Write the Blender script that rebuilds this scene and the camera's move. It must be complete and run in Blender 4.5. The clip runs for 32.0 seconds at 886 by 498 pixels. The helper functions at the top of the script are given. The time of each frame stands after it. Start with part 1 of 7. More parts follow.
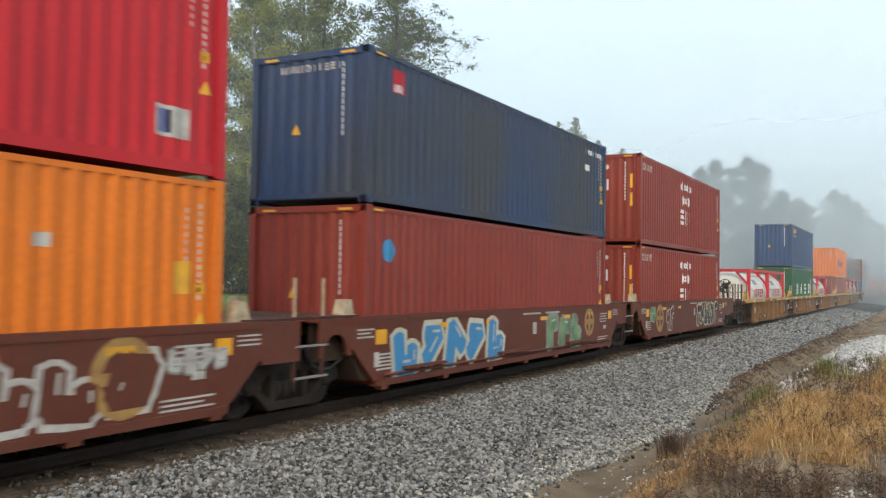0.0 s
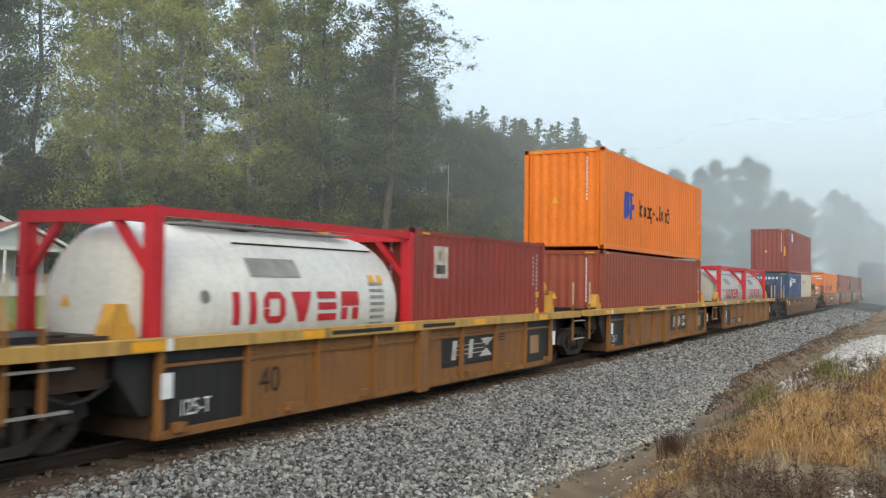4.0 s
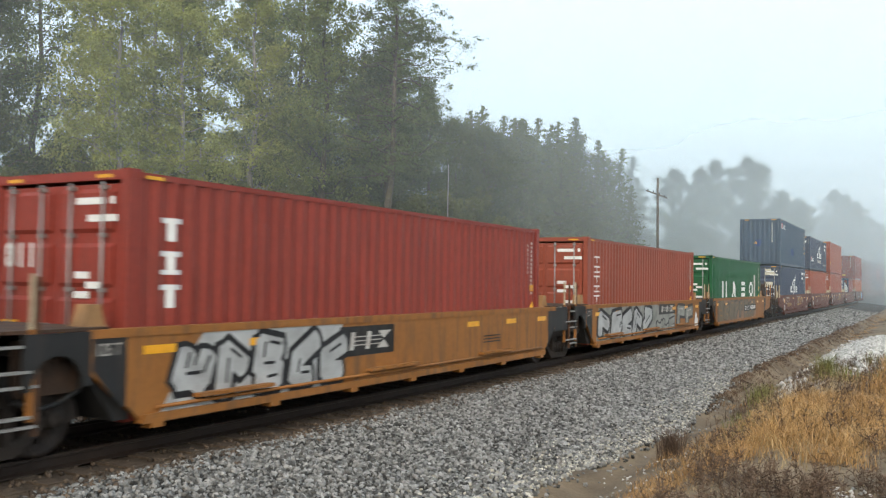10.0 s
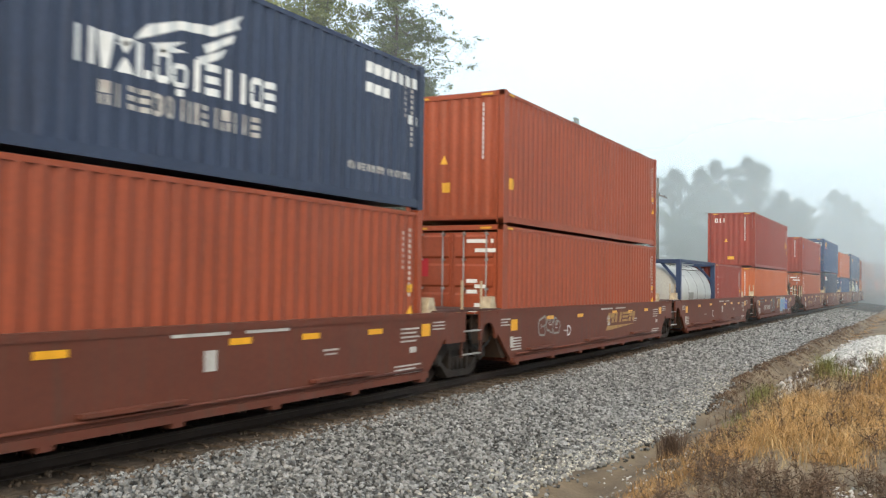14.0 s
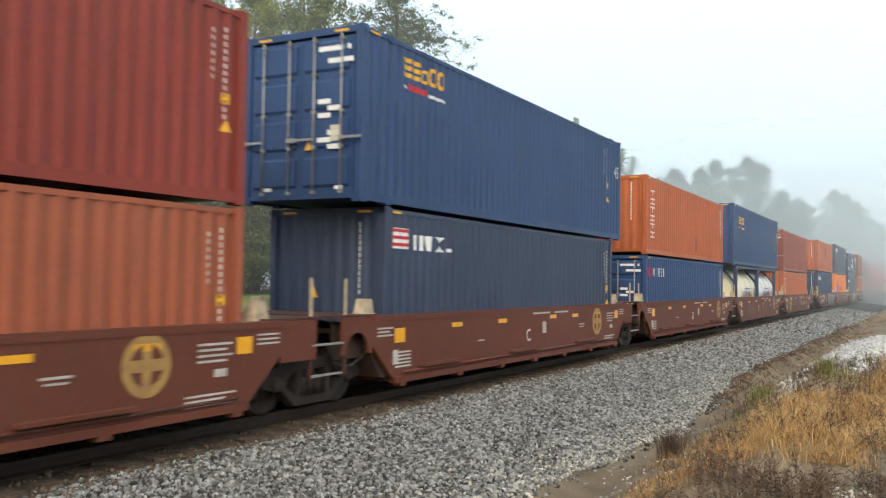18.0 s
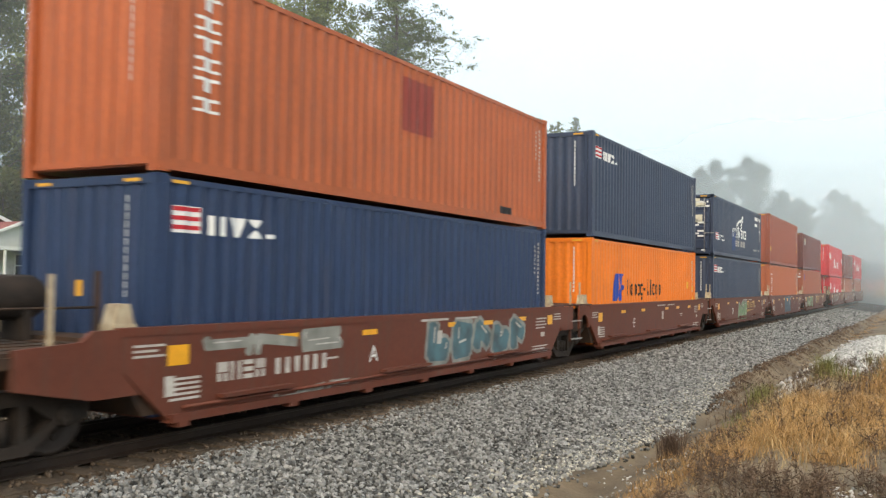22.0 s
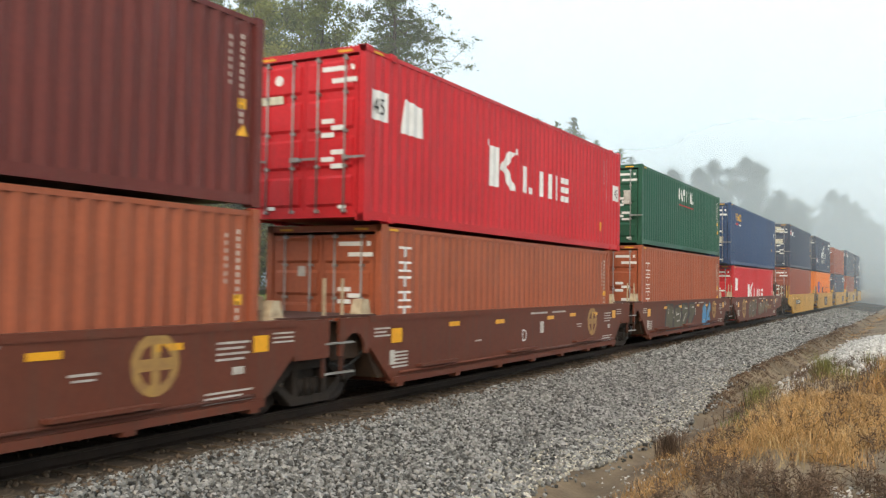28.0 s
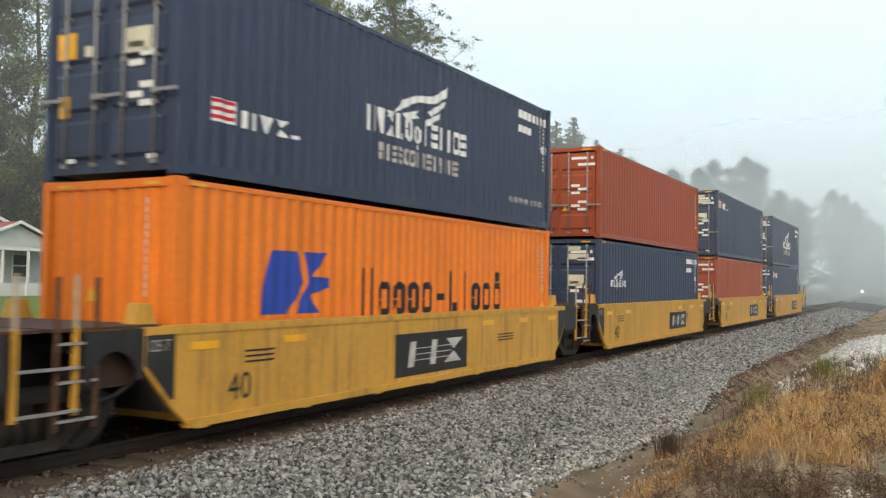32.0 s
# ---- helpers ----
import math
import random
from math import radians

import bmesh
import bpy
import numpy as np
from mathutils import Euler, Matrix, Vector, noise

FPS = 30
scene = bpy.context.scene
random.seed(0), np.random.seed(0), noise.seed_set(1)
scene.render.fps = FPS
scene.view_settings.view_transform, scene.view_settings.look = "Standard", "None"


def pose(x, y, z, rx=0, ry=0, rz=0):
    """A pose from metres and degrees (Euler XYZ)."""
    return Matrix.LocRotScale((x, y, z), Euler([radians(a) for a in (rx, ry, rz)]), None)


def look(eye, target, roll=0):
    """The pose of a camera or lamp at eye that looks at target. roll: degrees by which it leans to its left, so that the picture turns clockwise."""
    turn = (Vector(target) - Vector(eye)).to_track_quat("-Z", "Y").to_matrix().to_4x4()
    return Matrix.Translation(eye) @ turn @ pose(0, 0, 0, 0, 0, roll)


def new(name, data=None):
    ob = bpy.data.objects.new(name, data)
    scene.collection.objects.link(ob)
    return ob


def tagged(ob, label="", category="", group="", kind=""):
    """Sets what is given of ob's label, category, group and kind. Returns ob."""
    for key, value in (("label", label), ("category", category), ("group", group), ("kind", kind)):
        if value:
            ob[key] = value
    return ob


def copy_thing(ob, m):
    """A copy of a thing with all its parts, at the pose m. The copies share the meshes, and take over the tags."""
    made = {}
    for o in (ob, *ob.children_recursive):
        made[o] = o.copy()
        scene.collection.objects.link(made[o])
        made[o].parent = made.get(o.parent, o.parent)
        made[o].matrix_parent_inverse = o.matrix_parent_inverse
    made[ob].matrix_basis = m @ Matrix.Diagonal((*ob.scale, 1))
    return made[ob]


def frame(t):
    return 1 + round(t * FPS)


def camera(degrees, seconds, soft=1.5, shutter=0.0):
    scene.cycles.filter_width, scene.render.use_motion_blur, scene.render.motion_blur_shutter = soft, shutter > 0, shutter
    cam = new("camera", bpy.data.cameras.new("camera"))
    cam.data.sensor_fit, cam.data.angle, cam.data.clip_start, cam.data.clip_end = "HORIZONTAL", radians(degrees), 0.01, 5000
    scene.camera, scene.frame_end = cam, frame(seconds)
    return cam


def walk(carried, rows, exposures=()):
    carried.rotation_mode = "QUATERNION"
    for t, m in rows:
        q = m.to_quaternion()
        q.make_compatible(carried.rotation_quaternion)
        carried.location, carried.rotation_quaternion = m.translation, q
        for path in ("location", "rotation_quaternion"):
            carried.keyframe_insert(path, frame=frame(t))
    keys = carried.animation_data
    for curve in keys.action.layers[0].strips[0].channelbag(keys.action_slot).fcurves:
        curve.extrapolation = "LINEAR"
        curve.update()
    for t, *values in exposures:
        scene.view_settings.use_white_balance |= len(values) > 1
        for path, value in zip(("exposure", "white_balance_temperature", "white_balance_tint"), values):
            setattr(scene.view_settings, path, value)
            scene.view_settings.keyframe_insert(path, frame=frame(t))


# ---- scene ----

# ---------------- camera ----------------
EYE = Vector((0.0, -9.232, 1.967))


def aim(turn):
    a, b = radians(61.389 + turn), radians(2.0386)
    way = Vector((math.sin(a) * math.cos(b), math.cos(a) * math.cos(b), math.sin(b)))
    return look(EYE, EYE + way * 20, 0.842)


cam = camera(52.857, 32.0, soft=1.25, shutter=0.16)
walk(cam, [(0, aim(0)), (25.5, aim(0)), (27.5, aim(0.12)), (32, aim(0.12))], exposures=[(0, -0.08, 6230, 10), (1, 0.2, 6230, 10), (3, 0.0, 6230, 10), (6, -0.16, 6230, 10), (7, -0.02, 6260, 10), (8, 0.02, 6260, 10), (9, -0.12, 6260, 10), (10, 0.06, 6230, 10), (11, 0.0, 6240, 10), (12, 0.14, 6260, 10), (13, 0.31, 6300, 10), (14, 0.25, 6350, 10), (17, 0.19, 6400, 10), (18, 0.16, 6400, 10), (19, 0.29, 6600, 10), (20, 0.2, 6600, 10), (21, 0.05, 6600, 10), (22, 0.18, 6600, 10), (23, 0.06, 6600, 10), (24, 0.2, 6600, 10), (25, 0.1, 6600, 10), (28, 0.1, 6600, 10), (29, 0.12, 6600, 10), (30, 0.14, 6600, 10), (31, 0.13, 6600, 10), (32, -0.02, 6600, 10)])

# ---------------- light: thick morning fog, no hard shadows ----------------
world = bpy.data.worlds.new("foggy_sky")
scene.world = world
world.use_nodes = True
wn, wl = world.node_tree.nodes, world.node_tree.links
sky = wn.new("ShaderNodeTexSky")
sky.sky_type, sky.sun_disc = "NISHITA", False
sky.sun_elevation, sky.sun_rotation = radians(32), radians(250)
sky.air_density, sky.dust_density, sky.ozone_density = 1.5, 6.0, 1.5
coord, split = wn.new("ShaderNodeTexCoord"), wn.new("ShaderNodeSeparateXYZ")
ramp = wn.new("ShaderNodeValToRGB")
ramp.color_ramp.elements[0].position, ramp.color_ramp.elements[0].color = 0.0, (0.57, 0.72, 0.80, 1)
ramp.color_ramp.elements[1].position, ramp.color_ramp.elements[1].color = 0.45, (1.11, 1.265, 1.375, 1)
e = ramp.color_ramp.elements.new(0.18)
e.color = (0.91, 1.07, 1.15, 1)
wl.new(coord.outputs["Generated"], split.inputs[0])
wl.new(split.outputs["Z"], ramp.inputs[0])
dim = wn.new("ShaderNodeVectorMath")
dim.operation = "SCALE"
dim.inputs["Scale"].default_value = 0.05
wl.new(sky.outputs[0], dim.inputs[0])
both = wn.new("ShaderNodeVectorMath")
both.operation = "ADD"
wl.new(dim.outputs[0], both.inputs[0])
wl.new(ramp.outputs[0], both.inputs[1])
wl.new(both.outputs[0], wn["Background"].inputs["Color"])
wn["Background"].inputs["Strength"].default_value = 1.0

sun = new("sun", bpy.data.lights.new("sun", "SUN"))
sun.data.energy, sun.data.angle, sun.data.color = 1.8, radians(35), (1.0, 0.83, 0.60)
sun.matrix_world = look((-38, -20, 28), (0, 0, 0))

# ---------------- materials ----------------
MATS = {}


def shade(name, col, rough=0.6, metal=0.0, col2=None, scale=6.0, amount=0.5, bump=0.0, bscale=60.0, stretch=(1, 1, 1),
          grime=None, gamount=0.0, rnd=0.0):
    """A painted, cast or earthen surface: two colours in patches, finer grain, grime streaks and relief."""
    if name in MATS:
        return MATS[name]
    m = bpy.data.materials.new(name)
    m.use_nodes = True
    n, l = m.node_tree.nodes, m.node_tree.links
    b = n["Principled BSDF"]
    b.inputs["Roughness"].default_value, b.inputs["Metallic"].default_value = rough, metal
    b.inputs["Specular IOR Level"].default_value = 0.32
    tc, mp = n.new("ShaderNodeTexCoord"), n.new("ShaderNodeMapping")
    mp.inputs["Scale"].default_value = stretch
    l.new(tc.outputs["Object"], mp.inputs[0])
    big = n.new("ShaderNodeTexNoise")
    big.inputs["Scale"].default_value, big.inputs["Detail"].default_value = scale, 6
    l.new(mp.outputs[0], big.inputs["Vector"])
    r = n.new("ShaderNodeValToRGB")
    r.color_ramp.elements[0].position, r.color_ramp.elements[1].position = 0.35, 0.68
    c2 = col2 or tuple(c * 0.72 for c in col)
    r.color_ramp.elements[0].color = (*col, 1)
    r.color_ramp.elements[1].color = (*[a + (b2 - a) * amount for a, b2 in zip(col, c2)], 1)
    l.new(big.outputs["Fac"], r.inputs[0])
    out = r.outputs[0]
    fine = n.new("ShaderNodeTexNoise")
    fine.inputs["Scale"].default_value, fine.inputs["Detail"].default_value = bscale, 4
    l.new(tc.outputs["Object"], fine.inputs["Vector"])
    mul = n.new("ShaderNodeMix")
    mul.data_type, mul.blend_type = "RGBA", "MULTIPLY"
    mul.inputs[0].default_value = 0.35
    l.new(out, mul.inputs[6])
    l.new(fine.outputs["Fac"], mul.inputs[7])
    out = mul.outputs[2]
    if grime:
        gm, gn, gr = n.new("ShaderNodeMapping"), n.new("ShaderNodeTexNoise"), n.new("ShaderNodeValToRGB")
        gm.inputs["Scale"].default_value = (5, 5, 0.45)
        gn.inputs["Scale"].default_value, gn.inputs["Detail"].default_value = 1.6, 8
        gr.color_ramp.elements[0].position, gr.color_ramp.elements[1].position = 0.5, 0.78
        gx = n.new("ShaderNodeMix")
        gx.data_type = "RGBA"
        sc = n.new("ShaderNodeMath")
        sc.operation, sc.inputs[1].default_value = "MULTIPLY", gamount
        oi = n.new("ShaderNodeObjectInfo")
        off = n.new("ShaderNodeVectorMath")
        off.operation = "ADD"
        l.new(tc.outputs["Object"], off.inputs[0])
        l.new(oi.outputs["Random"], off.inputs[1])
        l.new(off.outputs[0], gm.inputs[0])
        l.new(gm.outputs[0], gn.inputs["Vector"])
        l.new(gn.outputs["Fac"], gr.inputs[0])
        l.new(gr.outputs[0], sc.inputs[0])
        l.new(sc.outputs[0], gx.inputs[0])
        l.new(out, gx.inputs[6])
        gx.inputs[7].default_value = (*grime, 1)
        out = gx.outputs[2]
    if rnd:
        g = n.new("ShaderNodeNewGeometry")
        hs = n.new("ShaderNodeHueSaturation")
        mr = n.new("ShaderNodeMapRange")
        mr.inputs["To Min"].default_value, mr.inputs["To Max"].default_value = 1 - rnd, 1 + rnd
        l.new(g.outputs["Random Per Island"], mr.inputs[0])
        l.new(mr.outputs[0], hs.inputs["Value"])
        l.new(out, hs.inputs["Color"])
        out = hs.outputs[0]
    l.new(out, b.inputs["Base Color"])
    if bump:
        bp = n.new("ShaderNodeBump")
        bp.inputs["Strength"].default_value, bp.inputs["Distance"].default_value = bump, 0.02
        l.new(fine.outputs["Fac"], bp.inputs["Height"])
        l.new(bp.outputs[0], b.inputs["Normal"])
    MATS[name] = m
    return m


DIRT = (0.06, 0.044, 0.033)


def paint(name, col, g=0.45, rough=0.5):
    return shade(name, col, rough, scale=0.7, amount=0.55, bscale=14, grime=DIRT, gamount=g)


RED = paint("red_paint", (0.58, 0.02, 0.028), 0.2)
ORANGE = paint("orange_paint", (0.82, 0.205, 0.014), 0.15)
BLUE = paint("blue_paint", (0.026, 0.063, 0.16), 0.25)
DEEPBLUE = paint("deep_blue_paint", (0.02, 0.041, 0.102), 0.25)
NAVY = paint("navy_paint", (0.038, 0.054, 0.098), 0.2)
PATCHED = shade("patched_blue_paint", (0.022, 0.055, 0.15), 0.55, 0, (0.055, 0.062, 0.075), 0.32, 1.0, 0, 14, (1, 1, 0.6), DIRT, 0.2)
SLATE = paint("slate_blue_paint", (0.052, 0.086, 0.135), 0.25)
MAROON = paint("maroon_paint", (0.26, 0.041, 0.025), 0.25)
DARKMAROON = paint("dark_maroon_paint", (0.15, 0.031, 0.024), 0.2)
BROWNRED = paint("brown_red_paint", (0.28, 0.066, 0.036), 0.3)
RUSTRED = paint("orange_red_paint", (0.315, 0.066, 0.025), 0.25)
TERRA = paint("terracotta_paint", (0.45, 0.115, 0.038), 0.3)
CLAY = paint("clay_red_paint", (0.355, 0.095, 0.043), 0.35)
GREEN = paint("green_paint", (0.014, 0.098, 0.036), 0.2)
DKGREEN = paint("dark_green_paint", (0.02, 0.10, 0.06), 0.2)
CREAM = paint("cream_paint", (0.62, 0.58, 0.45), 0.3)
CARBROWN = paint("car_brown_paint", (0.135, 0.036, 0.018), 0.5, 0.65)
# Darker copy of the car brown for posts and decks at joints.
ENDBROWN = paint("darker_car_brown", (0.07, 0.026, 0.018), 0.7, 0.7)
CAROCHRE = paint("car_ochre_paint", (0.31, 0.125, 0.026), 0.75, 0.65)
CARUMBER = paint("car_umber_paint", (0.25, 0.112, 0.03), 0.75, 0.65)
CARDEEP = paint("car_dirty_ochre_paint", (0.215, 0.092, 0.022), 0.85, 0.65)
CARYELLOW = paint("car_yellow_paint", (0.60, 0.315, 0.045), 0.55, 0.6)
CARTAN = paint("car_tan_paint", (0.34, 0.19, 0.08), 0.7, 0.65)
TANKWHITE = paint("tank_white_paint", (0.45, 0.45, 0.42), 0.16, 0.38)
TANKCREAM = paint("tank_cream_paint", (0.80, 0.75, 0.54), 0.25, 0.4)
TANKBRIGHT = paint("tank_bright_paint", (0.76, 0.75, 0.70), 0.25, 0.4)
TANKPALE = paint("tank_pale_paint", (0.70, 0.70, 0.65), 0.16, 0.38)
FRAMERED = paint("frame_red_paint", (0.55, 0.02, 0.03), 0.2)
FRAMEBLUE = paint("frame_blue_paint", (0.03, 0.05, 0.11), 0.2)
BLACK = paint("black_paint", (0.02, 0.02, 0.02), 0.35, 0.6)
# Grimy end steel; its dark tone also carries the shade of the joints.
GRIMESHADE = shade("grimy_shaded_steel", (0.036, 0.025, 0.019), 0.8, 0.1, (0.10, 0.05, 0.026), 2.5, 0.8, 0.3, 30, grime=(0.02, 0.018, 0.016), gamount=0.7)
CAST = shade("cast_steel", (0.024, 0.019, 0.016), 0.8, 0.1, (0.05, 0.035, 0.026), 5, 0.8, 0.4, 40)
WHEEL = shade("wheel_steel", (0.035, 0.026, 0.022), 0.6, 0.4, (0.06, 0.042, 0.032), 7, 0.8, 0.2, 40)
STEEL = shade("worn_steel", (0.30, 0.28, 0.26), 0.5, 0.6, (0.16, 0.11, 0.08), 9, 0.8)
GALV = shade("galvanised_rod", (0.36, 0.36, 0.35), 0.45, 0.4, (0.25, 0.22, 0.2), 9, 0.7)
BEIGE = shade("beige_cast", (0.52, 0.43, 0.29), 0.6, 0, (0.28, 0.20, 0.13), 8, 0.8)
WHITE = shade("white_marking", (0.80, 0.80, 0.78), 0.55, 0, (0.6, 0.6, 0.58), 5, 0.5)
OFFWHITE = shade("aged_white_marking", (0.55, 0.52, 0.47), 0.6, 0, (0.35, 0.3, 0.27), 6, 0.8)
YELLOW = shade("yellow_marking", (0.80, 0.42, 0.03), 0.5, 0, (0.55, 0.28, 0.04), 6, 0.6)
GOLD = shade("aged_gold_marking", (0.42, 0.25, 0.07), 0.6, 0, (0.26, 0.14, 0.06), 5, 0.9)
INK = shade("black_marking", (0.015, 0.015, 0.017), 0.55)
REDINK = shade("red_marking", (0.50, 0.02, 0.03), 0.5)
BLUEINK = shade("blue_marking", (0.02, 0.06, 0.36), 0.5)
SKYINK = shade("light_blue_marking", (0.06, 0.26, 0.50), 0.5)
GREENINK = shade("green_spray", (0.20, 0.34, 0.16), 0.6, 0, (0.08, 0.16, 0.08), 3, 0.9)
GREYINK = shade("grey_spray", (0.30, 0.30, 0.27), 0.6, 0, (0.16, 0.16, 0.14), 3, 0.9)
TEALINK = shade("teal_spray", (0.08, 0.17, 0.20), 0.6, 0, (0.05, 0.07, 0.08), 3, 0.9)
PINKINK = shade("salmon_spray", (0.50, 0.16, 0.10), 0.6)
AMBER = shade("amber_reflector", (0.85, 0.40, 0.02), 0.35)
RUBBER = shade("black_hose", (0.02, 0.02, 0.02), 0.7)

# ---------------- mesh tools ----------------


def box(bm, x0, x1, y0, y1, z0, z1):
    v = [bm.verts.new(p) for p in ((x0, y0, z0), (x1, y0, z0), (x1, y1, z0), (x0, y1, z0), (x0, y0, z1), (x1, y0, z1), (x1, y1, z1), (x0, y1, z1))]
    for f in ((3, 2, 1, 0), (4, 5, 6, 7), (0, 1, 5, 4), (1, 2, 6, 5), (2, 3, 7, 6), (3, 0, 4, 7)):
        bm.faces.new([v[i] for i in f])


def prism(bm, pts, y0, y1):
    """An outline of (x, z), counter-clockwise seen from -y, given depth along y."""
    a = [bm.verts.new((x, y0, z)) for x, z in pts]
    b = [bm.verts.new((x, y1, z)) for x, z in pts]
    bm.faces.new(a)
    bm.faces.new(b[::-1])
    for i in range(len(pts)):
        j = (i + 1) % len(pts)
        bm.faces.new((a[j], a[i], b[i], b[j]))


def cyl(bm, p0, p1, r, n=8, r1=None, caps=True):
    p0, p1 = Vector(p0), Vector(p1)
    r1 = r if r1 is None else r1
    q = (p1 - p0).to_track_quat("Z", "Y")
    rings = []
    for p, rr in ((p0, r), (p1, r1)):
        rings.append([bm.verts.new(p + q @ Vector((rr * math.cos(2 * math.pi * i / n), rr * math.sin(2 * math.pi * i / n), 0))) for i in range(n)])
    for i in range(n):
        bm.faces.new((rings[0][i], rings[0][(i + 1) % n], rings[1][(i + 1) % n], rings[1][i])).smooth = True
    if caps:
        bm.faces.new(rings[0][::-1])
        bm.faces.new(rings[1])


def lathe(bm, profile, n=24, axis="x", at=(0, 0, 0)):
    """Turned shape from (along, radius) pairs."""
    rings = []
    for a, r in profile:
        ring = []
        for i in range(n):
            c, s = math.cos(2 * math.pi * i / n) * r, math.sin(2 * math.pi * i / n) * r
            p = (a, c, s) if axis == "x" else (c, a, s) if axis == "y" else (c, s, a)
            ring.append(bm.verts.new((p[0] + at[0], p[1] + at[1], p[2] + at[2])))
        rings.append(ring)
    for a, b in zip(rings, rings[1:]):
        for i in range(n):
            bm.faces.new((a[i], a[(i + 1) % n], b[(i + 1) % n], b[i])).smooth = True
    bm.faces.new(rings[0])
    bm.faces.new(rings[-1])


def tube(bm, pts, r, n=6):
    for a, b in zip(pts, pts[1:]):
        cyl(bm, a, b, r, n)


def mesh_of(bm, material, name="mesh"):
    bmesh.ops.recalc_face_normals(bm, faces=bm.faces[:])
    me = bpy.data.meshes.new(name)
    bm.to_mesh(me)
    bm.free()
    me.materials.append(material)
    return me


SHARED = {}


def shared(key, material, build, *args):
    k = (key, material.name, args)
    if k not in SHARED:
        bm = bmesh.new()
        build(bm, *args)
        SHARED[k] = mesh_of(bm, material, key)
    return SHARED[k]


def put(name, me, parent, at=(0, 0, 0), label=""):
    ob = new(name, me)
    if parent is not None:
        ob.parent = parent
    ob.location = at
    return tagged(ob, label)


def part(name, bm, material, parent, label=""):
    return put(name, mesh_of(bm, material, name), parent, label=label)


def thing(name, label, category, group="", kind=""):
    return tagged(new(name), label, category, group, kind)


# ---------------- the train's run ----------------
RUN = [(0, 0.0), (8, 143.6), (16, 287.7), (24, 431.2), (32, 574.1)]
MOVERS = []


def rides(ob, u, z=0.0):
    """The thing goes with the train; u is its place along it at the start."""
    ob.location = (u, 0, z)
    MOVERS.append((ob, u, z))
    return ob


# ---------------- containers ----------------
PITCH, DEEP = 0.278, 0.030


def corr(x, x0):
    """How far the wall stands in from its crests at x."""
    f = ((x - x0) % PITCH) / PITCH
    return 0.0 if f < 0.26 else DEEP * (f - 0.26) / 0.24 if f < 0.5 else DEEP if f < 0.76 else DEEP * (1 - f) / 0.24


def breaks(a, b, x0):
    out, k = [], math.floor((a - x0) / PITCH) - 1
    while x0 + k * PITCH < b:
        for f in (0, 0.26, 0.5, 0.76):
            x = x0 + (k + f) * PITCH
            if a + 0.002 < x < b - 0.002:
                out.append(x)
        k += 1
    return out


def side_wall(bm, a, b, z0, z1, y, sign):
    """Corrugated wall along x, outer crests at y."""
    xs = [a, *breaks(a, b, a), b]
    low = [bm.verts.new((x, y + sign * corr(x, a), z0)) for x in xs]
    top = [bm.verts.new((x, y + sign * corr(x, a), z1)) for x in xs]
    for i in range(len(xs) - 1):
        bm.faces.new((low[i], low[i + 1], top[i + 1], top[i]))


def end_wall(bm, x, sign, z0, z1):
    ys = [-1.07, *breaks(-1.07, 1.07, -1.07), 1.07]
    low = [bm.verts.new((x + sign * corr(y, -1.07), y, z0)) for y in ys]
    top = [bm.verts.new((x + sign * corr(y, -1.07), y, z1)) for y in ys]
    for i in range(len(ys) - 1):
        bm.faces.new((low[i], low[i + 1], top[i + 1], top[i]))


def post(bm, h):
    prism(bm, [(0, 0), (0.15, 0), (0.15, h), (0, h)], -1.219, -1.09)
    box(bm, 0.02, 0.19, -1.2, -1.1, 0.1, h - 0.1)


def casting(bm):
    box(bm, 0, 0.178, -0.005, 0.162, 0, 0.118)
    box(bm, 0.05, 0.13, -0.009, -0.004, 0.03, 0.09)


def long_rail(bm, a, b, y, z0, z1):
    box(bm, a, b, y - 0.03, y + 0.03, z0, z1)


def cross_rail(bm, x, z0, z1):
    box(bm, x - 0.04, x + 0.04, -1.06, 1.06, z0, z1)


def slab(bm, a, b, z0, z1):
    box(bm, a, b, -1.17, 1.17, z0, z1)


def leaf_door(bm, w, h):
    """One door leaf with pressed panels, hung in x = 0, reaching w along -y."""
    box(bm, 0.02, 0.06, -w, 0, 0, h)


def door_panel_face(bm, w, z0, z1):
    """A pressed panel standing proud of the door leaf."""
    prism(bm, [(0.02, z0), (0.02, z1), (-0.015, z1 - 0.05), (-0.015, z0 + 0.05)], -w + 0.08, -0.08)


def lock_rod(bm, h):
    cyl(bm, (-0.05, 0, 0.02), (-0.05, 0, h - 0.02), 0.016, 7)
    for f in (0.02, 0.3, 0.52, 0.76, 0.97):
        box(bm, -0.07, 0.01, -0.03, 0.03, h * f - 0.025, h * f + 0.025)


def rod_handle(bm):
    box(bm, -0.09, -0.07, 0, 0.42, -0.02, 0.02)
    box(bm, -0.09, 0.0, 0.36, 0.44, -0.04, 0.04)


